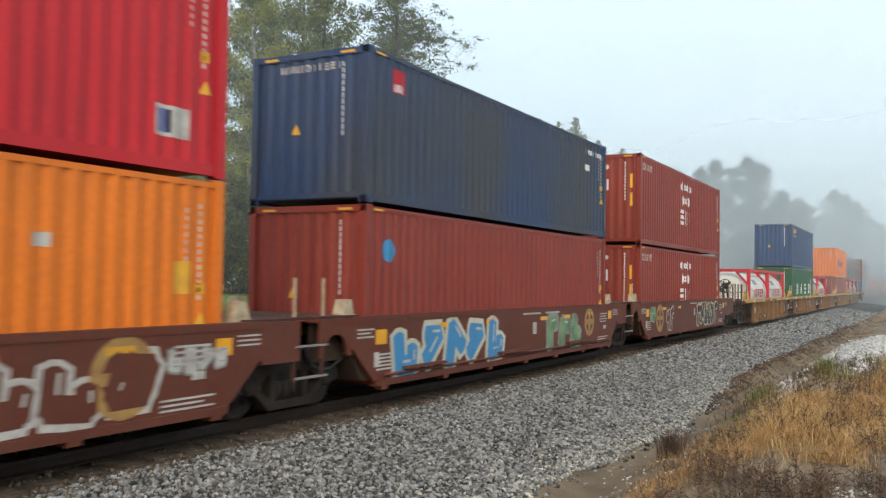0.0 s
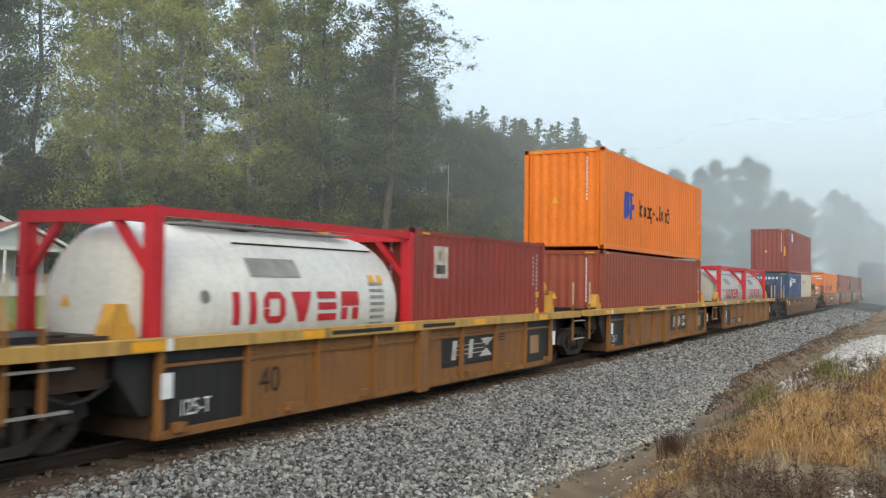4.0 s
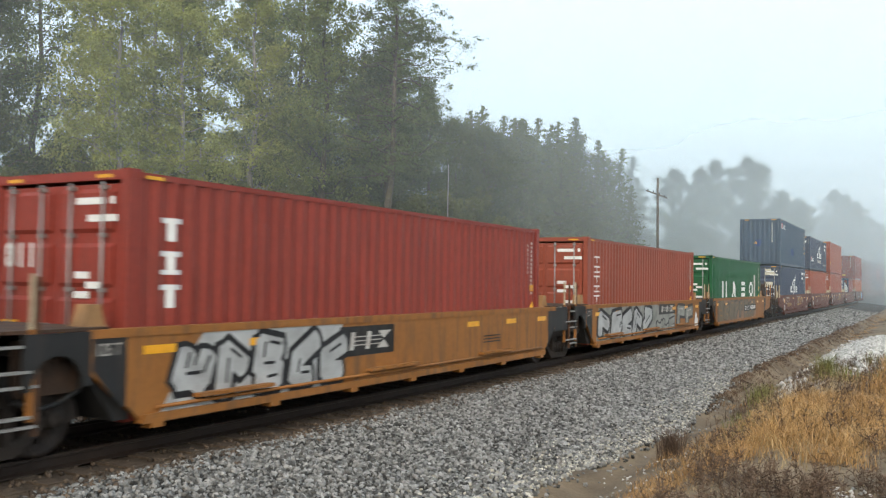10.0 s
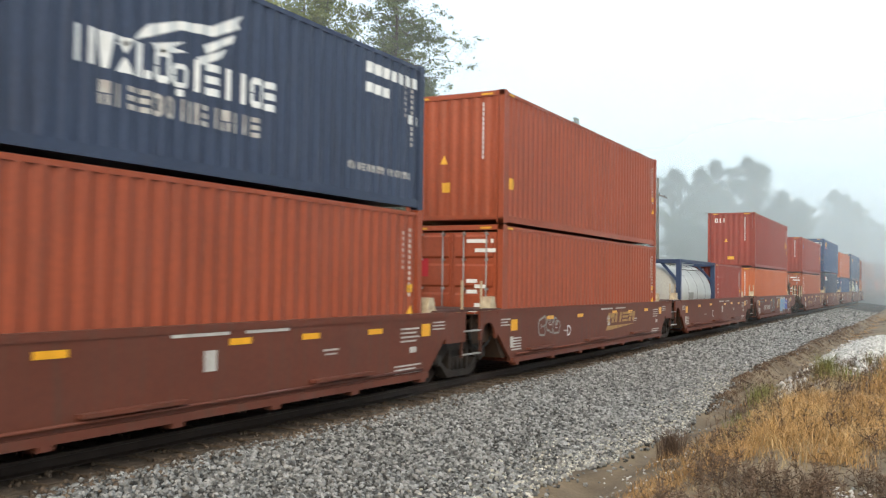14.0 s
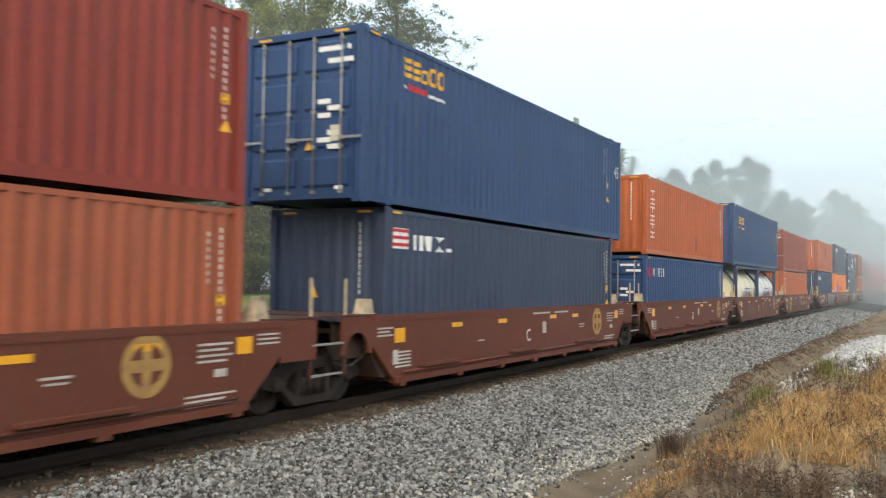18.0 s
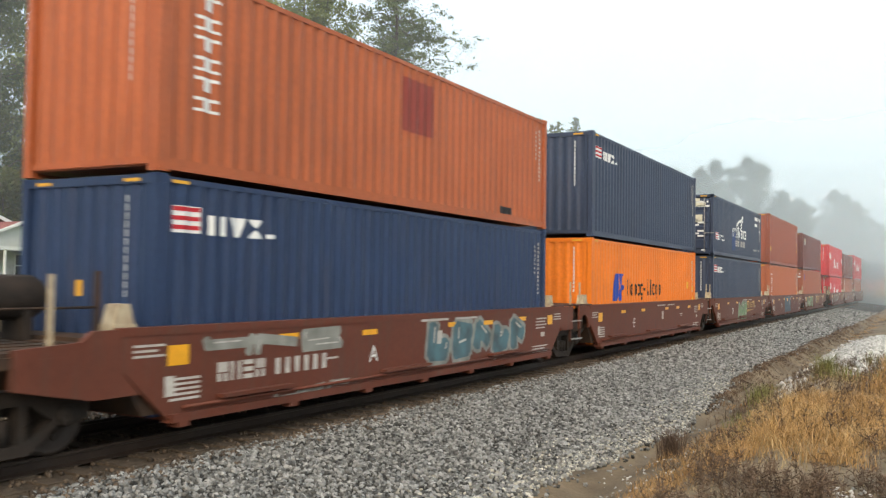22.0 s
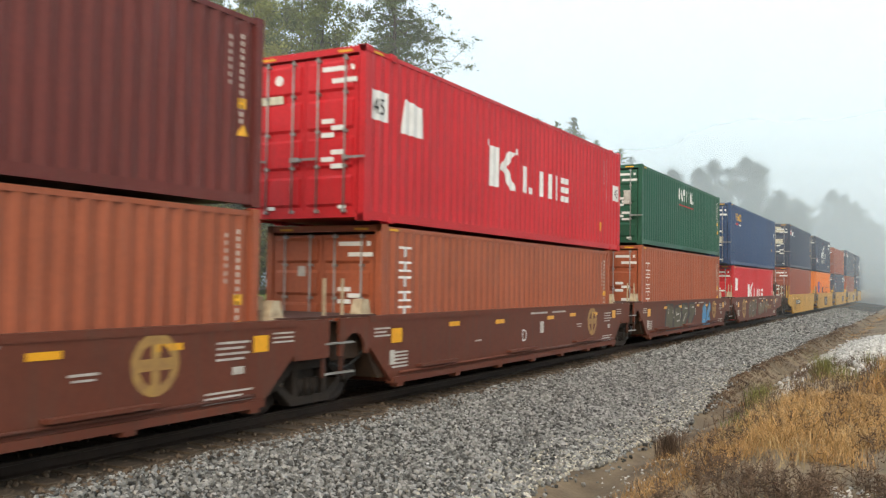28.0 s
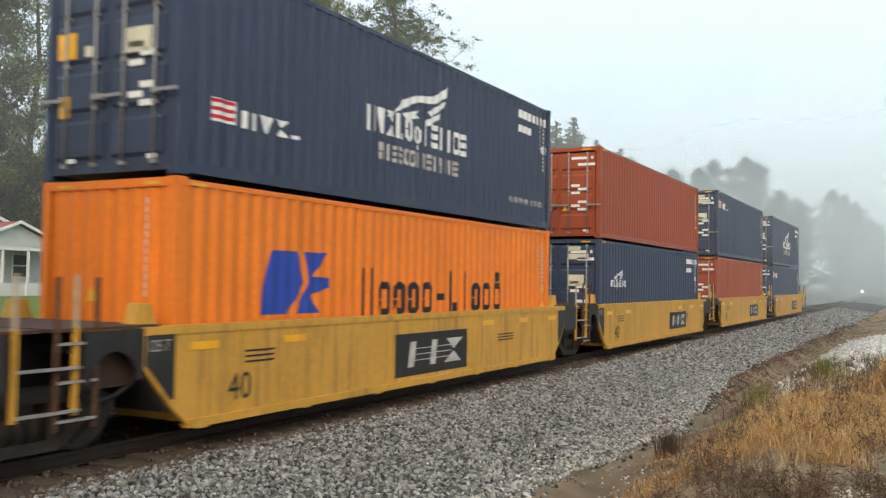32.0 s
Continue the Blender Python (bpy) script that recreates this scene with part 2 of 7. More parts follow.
def drape(polys, x0, y, material, parent, label="", name="marking", end=False, split=False):
    """Flat painted shapes, outlines of (along, up), laid on a corrugated wall. end: on the wall at x = y, seen from the front."""
    if split:
        for k, pts in enumerate(polys):
            ob = drape([pts], x0, y, material, parent, label if k == 0 else "", "block", end)
        return ob
    bm = bmesh.new()
    for pts in polys:
        bm.faces.new([bm.verts.new((px, 0, pz)) for px, pz in pts])
    lo, hi = min(v.co.x for v in bm.verts), max(v.co.x for v in bm.verts)
    if x0 is not None:
        cuts = [-b for b in breaks(-hi, -lo, x0)] if end else breaks(lo, hi, x0)
        for b in cuts:
            bmesh.ops.bisect_plane(bm, geom=bm.verts[:] + bm.edges[:] + bm.faces[:], plane_co=(b, 0, 0), plane_no=(1, 0, 0))
    for v in bm.verts:
        if end:
            d = corr(-v.co.x, x0) if x0 is not None else 0
            v.co = Vector((y + d - 0.004, -v.co.x, v.co.z))
        else:
            v.co.y = y + (corr(v.co.x, x0) if x0 is not None else 0) - 0.004
    ob = part(name, bm, material, parent, label)
    return tagged(ob, kind="stuff") if len(polys) > 1 else ob


def rect(x, z, w, h):
    return [(x, z), (x + w, z), (x + w, z + h), (x, z + h)]


def star(x, z, r, n=6):
    return [(x + (r if i % 2 == 0 else r * 0.5) * math.sin(math.pi * i / n), z + (r if i % 2 == 0 else r * 0.5) * math.cos(math.pi * i / n)) for i in range(2 * n)]


def disc(x, z, r, n=20):
    return [(x + r * math.cos(2 * math.pi * i / n), z + r * math.sin(2 * math.pi * i / n)) for i in range(n)]


def letters(x, z, n, w, h, gap=0.3, kinds=1):
    """A row of n plain geometric blocks in place of a word. kinds: which block stands where, or a seed for a mixed row."""
    if not isinstance(kinds, str):
        rr = random.Random(kinds)
        kinds = "".join(rr.choice("posrbt") for _ in range(n))
    out = []
    for i in range(n):
        a, ww, k = x + i * w, w * (1 - gap), kinds[i % len(kinds)]
        t, mid = ww * 0.3, a + ww * 0.35
        if k == "p":
            out += [rect(a, z, t, h), rect(a + ww - t, z, t, h)]
        elif k in "oegd":
            q, hh = min(ww, h) * 0.24, h * (1.0 if k == "o" else 0.72)
            u, y = ww * 0.28, hh * 0.22
            out.append([(a + q, z), (a + ww - q, z), (a + ww, z + q), (a + ww, z + hh - q), (a + ww - q, z + hh), (a + q, z + hh), (a, z + hh - q), (a, z + hh * 0.5), (a + u, z + hh * 0.5),
                        (a + u, z + hh - y), (a + ww - u, z + hh - y), (a + ww - u, z + y), (a + u, z + y), (a + u, z + hh * 0.46), (a, z + hh * 0.46), (a, z + q)])
            if k == "g":
                out.append(rect(a + ww * 0.3, z - h * 0.26, ww * 0.4, h * 0.2))
            if k == "d":
                out.append(rect(a + ww * 0.3, z + hh + 0.03, ww * 0.4, h - hh - 0.03))
        elif k == "r":
            out += [rect(a, z + h * 0.48, ww, h * 0.52), rect(a, z, ww * 0.34, h * 0.42), rect(a + ww * 0.62, z, ww * 0.34, h * 0.42)]
        elif k == "a":
            out.append([(a, z), (a + ww * 0.3, z), (a + ww * 0.5, z + h * 0.55), (a + ww * 0.7, z), (a + ww, z), (a + ww * 0.64, z + h), (a + ww * 0.36, z + h)])
        elif k == "v":
            out.append([(a + ww * 0.34, z), (a + ww * 0.66, z), (a + ww, z + h), (a, z + h)])
        elif k in "bt":
            out.append(rect(mid, z, t, h))
        elif k == "l":
            out += [rect(a, z, ww * 0.4, h), rect(a + ww * 0.5, z, ww * 0.4, h * 0.24)]
        elif k == "x":
            out += [[(a, z), (a + ww, z), (a + ww * 0.5, z + h * 0.46)], [(a, z + h), (a + ww * 0.5, z + h * 0.54), (a + ww, z + h)]]
        elif k == "-":
            out.append(rect(a, z + h * 0.3, ww, h * 0.16))
        elif k == "#":
            out.append(rect(a, z, ww, h))
        elif k == "s":
            out += [rect(a, z + h * y, ww, h * 0.24) for y in (0.0, 0.38, 0.76)]
    return out


def slant(polys, z):
    """The same shapes leaning forward."""
    return [[(px + (pz - z) * 0.18, pz) for px, pz in q] for q in polys]


def column(x, z, n, w, h, gap=0.3):
    return [rect(x, z - (i + 1) * h, w, h * (1 - gap)) for i in range(n)]


def wing(x, z, s):
    """A spread wing of swept feather strips, as wide as s and a third as high."""
    def blade(pts):
        return [(x + s * p, z + s * q) for p, q in pts]
    return [blade([(0.0, 0.0), (0.07, 0.0), (0.22, 0.16), (0.45, 0.24), (0.72, 0.28), (1.0, 0.42), (0.96, 0.36), (0.98, 0.33), (0.74, 0.22), (0.46, 0.19), (0.27, 0.11), (0.14, 0.0), (0.2, 0.07)][:11]),
            blade([(0.24, 0.06), (0.5, 0.13), (0.42, 0.08), (0.52, 0.07), (0.3, 0.02)]),
            blade([(0.64, 0.14), (0.93, 0.28), (0.9, 0.22), (0.68, 0.1)]),
            blade([(0.6, 0.06), (0.86, 0.17), (0.82, 0.11), (0.64, 0.02)])]


def container(label, u, z, length=12.192, high=True, mat=MAROON, doors=False, marks=None, over=0.0, group="containers on the train"):
    """A steel shipping container; its front end, towards the locomotives, is at local x = 0. over: overhang of a 45-foot box past its corner posts."""
    h = 2.896 if high else 2.591
    ob = thing("shipping_container", label, "container", group)
    rides(ob, u - over, z)
    length = length + 2 * over
    n = mat.name
    w0, w1 = 0.15, length - 0.15
    put("side_wall", shared("wall", mat, side_wall, w0, w1, 0.14, h - 0.06, -1.211, 1), ob)
    put("side_wall", shared("wall", mat, side_wall, w0, w1, 0.14, h - 0.06, 1.211, -1), ob)
    put("end_wall", shared("endw", mat, end_wall, length - 0.02, -1, 0.14, h - 0.08), ob)
    put("roof", shared("slab", mat, slab, 0.05, length - 0.05, h - 0.08, h - 0.045), ob)
    put("floor", shared("slab", mat, slab, 0.05, length - 0.05, 0.07, 0.15), ob)
    for y in (-1.18, 1.18):
        put("bottom_rail", shared("rail", mat, long_rail, 0.17, length - 0.17, y, 0.028, 0.17), ob)
        put("top_rail", shared("rail", mat, long_rail, 0.17, length - 0.17, y, h - 0.1, h - 0.03), ob)
    for x in (0.05, length - 0.05):
        put("cross_rail", shared("cross", mat, cross_rail, x, h - 0.12, h - 0.01), ob)
        put("cross_rail", shared("cross", mat, cross_rail, x, 0.06 if doors else 0.09, 0.18), ob)
    ps = shared("post", mat, post, h)
    cs = shared("casting", STEEL if n == "none" else mat, casting)
    for sx in (0, 1):
        for sy in (0, 1):
            p = put("corner_post", ps, ob)
            p.matrix_basis = Matrix.Translation((length * sx, 0, 0)) @ Matrix.Diagonal((-1 if sx else 1, -1 if sy else 1, 1, 1))
    for sx in (0, 1):
        for sy in (0, 1):
            for zz in (0.0, h - 0.118):
                for o in ((0, over) if over else (0,)):
                    c = put("corner_casting", cs, ob)
                    xx = (length - o) if sx else o
                    c.matrix_basis = Matrix.Translation((xx, 1.219 if sy else -1.219, zz)) @ Matrix.Diagonal((-1 if sx else 1, -1 if sy else 1, 1, 1))
    if doors:
        dh = h - 0.34
        leaf = shared("leaf", mat, leaf_door, 1.06, dh)
        rod = shared("rod", GALV, lock_rod, dh + 0.1)
        hd = shared("rodhandle", GALV, rod_handle)
        for k, y0 in enumerate((1.07, 0.0)):
            d = put("door", leaf, ob, (0, y0, 0.17))
            for i in range(4):
                put("door_panel", shared("door_panel", mat, door_panel_face, 1.06, dh * i / 4 + 0.07, dh * (i + 1) / 4 - 0.05), d)
            for f in (0.28, 0.8):
                put("lock_rod", rod, d, (-0.0, -1.06 * f, -0.06))
                put("rod_handle", hd, d, (0.0, -1.06 * f - (0 if f < 0.5 else 0.42), dh * 0.34))
    else:
        put("end_wall", shared("endw", mat, end_wall, 0.02, 1, 0.14, h - 0.08), ob)
    if marks:
        marks(ob, h, length, over)
    return ob


# ---------------- tank containers ----------------
def tank_shell(bm, length):
    r, m = 1.17, length - 0.2
    lathe(bm, [(0.2, 0.5), (0.22, 0.86), (0.28, 1.03), (0.4, 1.12), (0.56, r), (m - 0.36, r), (m - 0.2, 1.12), (m - 0.08, 1.03), (m - 0.02, 0.86), (m, 0.5)], 40, "x", (0, 0, 1.3))


def tank_band(bm, x):
    lathe(bm, [(x - 0.012, 1.15), (x - 0.012, 1.176), (x + 0.012, 1.176), (x + 0.012, 1.15)], 40, "x", (0, 0, 1.3))


def seam(bm, length):
    a = radians(52)
    cyl(bm, (1.9, -1.18 * math.cos(a), 1.3 + 1.18 * math.sin(a)), (length - 0.7, -1.18 * math.cos(a), 1.3 + 1.18 * math.sin(a)), 0.014, 6)


def valve_box(bm):
    box(bm, 0.13, 0.22, -0.18, 0.18, 0.62, 0.9)
    cyl(bm, (0.08, 0, 0.7), (0.2, 0, 0.7), 0.07, 10)


def bar(bm, p0, p1, t):
    p0, p1 = Vector(p0), Vector(p1)
    q = (p1 - p0).to_track_quat("Z", "Y")
    vs = []
    for p in (p0, p1):
        vs.append([bm.verts.new(p + q @ Vector((a * t, b * t, 0))) for a, b in ((-0.5, -0.5), (0.5, -0.5), (0.5, 0.5), (-0.5, 0.5))])
    for i in range(4):
        bm.faces.new((vs[0][i], vs[0][(i + 1) % 4], vs[1][(i + 1) % 4], vs[1][i]))
    bm.faces.new(vs[0][::-1])
    bm.faces.new(vs[1])


def walkway_plank(bm, length):
    box(bm, 1.2, length - 1.0, 0, 0.1, 2.46, 2.49)


def manhole(bm, x):
    lathe(bm, [(0, 0.32), (0.12, 0.32), (0.13, 0.36), (0.17, 0.36), (0.2, 0.2)], 16, "z", (x, 0, 2.42))


def tank_container(label, u, z, frame_mat, tank_mat, marks=None):
    L, H2 = 6.058, 2.591
    ob = thing("tank_container", label, "tank container", "tank containers on the train")
    rides(ob, u, z)
    put("tank", shared("tank", tank_mat, tank_shell, L), ob, label="smooth cylindrical tank with domed ends")
    for x in (1.6, 3.0, 4.4):
        put("tank_band", shared("band", CAST if frame_mat is FRAMEBLUE else tank_mat, tank_band, x), ob)
    for x in (0.09, L - 0.09):
        for y in (-1.14, 1.14):
            put("post", shared("tpost", frame_mat, bar, (x, y, 0), (x, y, H2), 0.17), ob)
            put("end_brace", shared("brace", frame_mat, bar, (x, y, H2 - 0.85), (x, y * 0.42, H2 - 0.1), 0.1), ob)
            put("end_brace", shared("brace", frame_mat, bar, (x, y, 0.75), (x, y * 0.45, 0.1), 0.1), ob)
        for zz in (0.09, H2 - 0.09):
            put("end_beam", shared("tbeam", frame_mat, bar, (x, -1.05, zz), (x, 1.05, zz), 0.15), ob)
    for y in (-1.15, 1.15):
        put("top_rail", shared("tbeam", frame_mat, bar, (0.15, y, H2 - 0.06), (L - 0.15, y, H2 - 0.06), 0.11), ob)
        put("bottom_rail", shared("tbeam", frame_mat, bar, (0.15, y, 0.1), (L - 0.15, y, 0.1), 0.12), ob)
    for i in range(7):
        put("walkway_plank", shared("walkway_plank", GALV, walkway_plank, L), ob, (0, -0.55 + i * 0.16, 0))
    put("manhole", shared("manhole", GALV, manhole, 2.6), ob)
    put("cladding_seam", shared("seam", CAST, seam, L), ob)
    put("valve_box", shared("valve_box", GALV, valve_box), ob)
    if marks:
        marks(ob, H2, L, 0)
    return ob


def on_tank(polys, material, parent, label="", split=False):
    """Shapes laid on the round of the tank's near side."""
    if split:
        for k, pts in enumerate(polys):
            ob = on_tank([pts], material, parent, label if k == 0 else "")
        return ob
    bm = bmesh.new()
    for pts in polys:
        bm.faces.new([bm.verts.new((px, 0, pz)) for px, pz in pts])
    zs = [v.co.z for v in bm.verts]
    k = min(zs)
    while k < max(zs):
        bmesh.ops.bisect_plane(bm, geom=bm.verts[:] + bm.edges[:] + bm.faces[:], plane_co=(0, 0, k), plane_no=(0, 0, 1))
        k += 0.08
    for v in bm.verts:
        a = (v.co.z - 1.3) / 1.178
        v.co = Vector((v.co.x, -1.18 * math.cos(a), 1.3 + 1.18 * math.sin(a)))
    ob = part("marking", bm, material, parent, label)
    return tagged(ob, kind="stuff") if len(polys) > 1 else ob


RUST = shade("rusty_steel", (0.13, 0.06, 0.03), 0.85, 0.1, (0.06, 0.035, 0.022), 6, 0.9, 0.3, 40)
RAILTAN = paint("yellow_tan_rail_paint", (0.52, 0.31, 0.08), 0.6, 0.65)


# ---------------- well cars ----------------
def side_sill(bm, length, y0, y1, low=0.2):
    prism(bm, [(0.1, low), (length - 0.1, low), (length + 0.15, low + 0.22), (length + 0.62, 0.92), (length + 0.62, 1.37), (-0.62, 1.37), (-0.62, 0.92), (-0.15, low + 0.22)], y0, y1)


def chord(bm, a, b, y0, y1, z0, z1):
    box(bm, a, b, y0, y1, z0, z1)


def bearer(bm, x):
    box(bm, x - 0.12, x + 0.12, -1.34, 1.34, 0.2, 0.29)
    box(bm, x - 0.09, x + 0.09, -1.45, -1.3, 0.13, 0.24)


def rib(bm, x, z0, z1, y):
    prism(bm, [(x - 0.035, z0), (x + 0.035, z0), (x + 0.035, z1), (x - 0.035, z1)], y - 0.09, y)


def end_box(bm, s):
    """Stub of the unit's end above the truck, reaching s metres out."""
    prism(bm, [(-0.58, 0.86), (-0.2, 0.36), (0.0, 0.36), (0.0, 1.25), (-0.58, 1.25)], -1.3, 1.3)
    box(bm, -s, -0.5, -0.45, 0.45, 0.72, 1.05)
    box(bm, -s * 0.75, -0.5, -1.25, 1.25, 1.12, 1.2)


def tread(bm, s):
    """One plank of the open grating on the end platform."""
    box(bm, -s, -0.6, 0, 0.26, 1.15, 1.19)


def end_wheel(bm):
    """Hand brake wheel: rim, hub and spokes."""
    k, n = 20, 6
    rings = []
    for i in range(k):
        a = 2 * math.pi * i / k
        ring = []
        for m in range(n):
            b = 2 * math.pi * m / n
            r = 0.29 + 0.018 * math.cos(b)
            ring.append(bm.verts.new((0.018 * math.sin(b), r * math.cos(a), r * math.sin(a))))
        rings.append(ring)
    for i in range(k):
        p, q = rings[i], rings[(i + 1) % k]
        for m in range(n):
            bm.faces.new((p[m], p[(m + 1) % n], q[(m + 1) % n], q[m])).smooth = True
    for i in range(5):
        a = 2 * math.pi * i / 5
        cyl(bm, (0, 0, 0), (0, 0.28 * math.cos(a), 0.28 * math.sin(a)), 0.012, 5)
    cyl(bm, (-0.04, 0, 0), (0.08, 0, 0), 0.05, 8)


def end_panel(bm, y0, y1):
    """Plain side plate that carries the unit's end out over the shared truck."""
    prism(bm, [(-1.42, 0.8), (-0.6, 0.8), (-0.6, 1.37), (-1.42, 1.37)], y0, y1)


def arch_panel(bm, y0, y1):
    """The same plate with a round opening cut in its lower edge above the wheel."""
    curve = [(-1.02 + 0.32 * math.cos(radians(a)), 0.8 + 0.34 * math.sin(radians(a))) for a in range(180, -1, -20)]
    prism(bm, [(-1.42, 0.8), *curve, (-0.6, 0.8), (-0.6, 1.37), (-1.42, 1.37)], y0, y1)


def arch(bm):
    prism(bm, [(-1.4, 0.72), (-0.62, 0.72), (-0.58, 1.3), (-1.4, 1.3)], -1.2, -1.16)


def deck(bm, s):
    """Thin walkway plate across the unit's end."""
    box(bm, -s, -0.35, -1.36, 1.36, 1.375, 1.41)


def rung(bm, w):
    box(bm, -w, 0, -0.05, 0.02, -0.014, 0.014)


def front_ext(bm, y0, y1):
    """Side plate that runs from the well out over the end truck."""
    prism(bm, [(-1.95, 0.82), (-1.0, 0.63), (-0.345, 0.63), (-0.622, 0.92), (-0.622, 1.37), (-1.0, 1.37), (-1.15, 1.26), (-1.95, 1.22)], y0, y1)
    box(bm, -1.75, -1.35, y0 - 0.004, y1 + 0.004, 0.92, 1.12)


def rear_ext(bm, y0, y1):
    prism(bm, [(-2.15, 0.76), (-1.0, 0.63), (-0.345, 0.63), (-0.622, 0.92), (-0.622, 1.37), (-2.05, 1.37), (-2.15, 1.28)], y0, y1)
    for x in (-1.62, -1.3):
        box(bm, x - 0.02, x + 0.02, y0 - 0.006, y1 + 0.006, 1.0, 1.27)
    for z in (1.0, 1.25):
        box(bm, -1.6, -1.32, y0 - 0.006, y1 + 0.006, z, z + 0.03)


def sill_step(bm):
    for x in (0, 0.3):
        box(bm, x - 0.012, x + 0.012, -0.012, 0.012, 0.42, 1.0)
    for z in (0.42, 0.68):
        box(bm, 0, 0.3, -0.05, 0.05, z - 0.012, z + 0.012)


def cone(bm):
    prism(bm, [(-0.15, 0.02), (0.15, 0.02), (0.08, 0.25), (-0.08, 0.25)], -0.1, 0.1)
    prism(bm, [(-0.17, -0.16), (0.24, -0.16), (0.15, 0.02), (-0.15, 0.02)], -0.13, 0.13)


def ladder(bm, w, h, k):
    for x in (0, w):
        box(bm, x - 0.02, x + 0.02, -0.02, 0.02, 0, h)
    for i in range(k):
        z = h * (i + 0.4) / k
        box(bm, 0, w, -0.015, 0.015, z - 0.014, z + 0.014)


def grab(bm, h, w):
    tube(bm, [(0, 0, 0), (0, 0, h), (w, 0, h), (w, 0, 0)], 0.016, 6)


def hand_rail(bm, s):
    for x in (-s + 0.05, -0.8):
        for y in (-1.2, 1.2):
            box(bm, x - 0.025, x + 0.025, y - 0.025, y + 0.025, 1.15, 2.02)
    for y in (-1.2, 1.2):
        tube(bm, [(-s + 0.05, y, 1.62), (-0.8, y, 1.62)], 0.016, 6)
    tube(bm, [(-s + 0.05, -1.2, 1.62), (-s + 0.05, 1.2, 1.62)], 0.016, 6)


def reservoir(bm):
    lathe(bm, [(-0.75, 0.1), (-0.72, 0.22), (-0.62, 0.27), (0.4, 0.27), (0.5, 0.22), (0.53, 0.1)], 18, "x", (0, 0, 0.5))
    for x in (-0.5, 0.25):
        prism(bm, [(x - 0.06, 0), (x + 0.06, 0), (x + 0.06, 0.4), (x - 0.06, 0.4)], -0.22, 0.22)


def brake_gear(bm):
    """Upright stand of the hand brake: a bracket, a geared housing and its braces."""
    prism(bm, [(-0.1, 0), (0.2, 0), (0.1, 0.5), (0.08, 0.95), (-0.1, 0.95), (-0.08, 0.5)], -0.16, -0.1)
    prism(bm, [(-0.1, 0), (0.2, 0), (0.1, 0.5), (0.08, 0.95), (-0.1, 0.95), (-0.08, 0.5)], 0.1, 0.16)
    lathe(bm, [(-0.12, 0.07), (-0.12, 0.15), (0.06, 0.17), (0.1, 0.09)], 16, "x", (0, 0, 0.72))
    bar(bm, (0.18, 0, 0.02), (0.62, 0.0, 0.04), 0.09)
    bar(bm, (0.5, 0, 0.02), (0.06, 0, 0.6), 0.06)


def brake_chamber(bm):
    lathe(bm, [(-0.12, 0.1), (-0.1, 0.23), (-0.02, 0.285), (0.03, 0.285), (0.08, 0.2), (0.12, 0.1)], 18, "x", (0, 0, 0.5))
    box(bm, -0.06, 0.06, -0.16, 0.16, 0, 0.3)


def coupler(bm):
    box(bm, -0.75, 0, -0.1, 0.1, -0.09, 0.09)
    prism(bm, [(-1.05, -0.16), (-0.7, -0.16), (-0.62, 0.16), (-1.05, 0.16)], -0.17, 0.17)
    tube(bm, [(-0.2, -0.3, 0), (-0.55, -0.35, -0.3), (-0.95, -0.2, -0.34)], 0.03)


def hose(bm):
    tube(bm, [(0.5, 0, 0.0), (0.3, 0.0, -0.26), (0.05, 0, -0.38), (-0.2, 0, -0.42), (-0.5, 0, -0.3), (-0.62, 0, -0.05)], 0.028, 6)


def side_frame(bm):
    """Cast truck side frame with its two window openings, as joined struts."""
    y0, y1 = -0.09, 0.09
    prism(bm, [(-1.2, 0.42), (-0.95, 0.36), (-0.75, 0.40), (-0.45, 0.62), (0.45, 0.62), (0.75, 0.40), (0.95, 0.36), (1.2, 0.42), (1.15, 0.62), (0.6, 0.78), (-0.6, 0.78), (-1.15, 0.62)], y0, y1)
    prism(bm, [(-0.85, 0.42), (-0.7, 0.42), (-0.38, 0.22), (0.38, 0.22), (0.7, 0.42), (0.85, 0.42), (0.45, 0.1), (-0.45, 0.1)], y0, y1)
    for s in (-1, 1):
        box(bm, s * 0.36 - 0.06, s * 0.36 + 0.06, y0, y1, 0.2, 0.65)
        lathe(bm, [(-0.13, 0.04), (-0.13, 0.11), (-0.05, 0.13)], 12, "y", (s * 0.89, 0, 0.46))


def spring(bm):
    cyl(bm, (0, 0, 0.22), (0, 0, 0.48), 0.075, 10)


def bolster(bm):
    box(bm, -0.22, 0.22, -0.95, 0.95, 0.48, 0.72)
    cyl(bm, (0, 0, 0.72), (0, 0, 0.84), 0.2, 14)


def wheelset(bm):
    cyl(bm, (0, -0.98, 0), (0, 0.98, 0), 0.075, 10)
    for s in (-1, 1):
        lathe(bm, [(s * 0.69, 0.2), (s * 0.69, 0.455), (s * 0.72, 0.455), (s * 0.735, 0.425), (s * 0.84, 0.42), (s * 0.84, 0.36), (s * 0.79, 0.33), (s * 0.79, 0.16), (s * 0.85, 0.13), (s * 0.85, 0.08)], 28, "y")
        for k in range(4):
            a = k * math.pi / 2
            cyl(bm, (math.cos(a) * 0.25, s * 0.79, math.sin(a) * 0.25), (math.cos(a) * 0.25, s * 0.815, math.sin(a) * 0.25), 0.035, 6)


SPINNERS = []


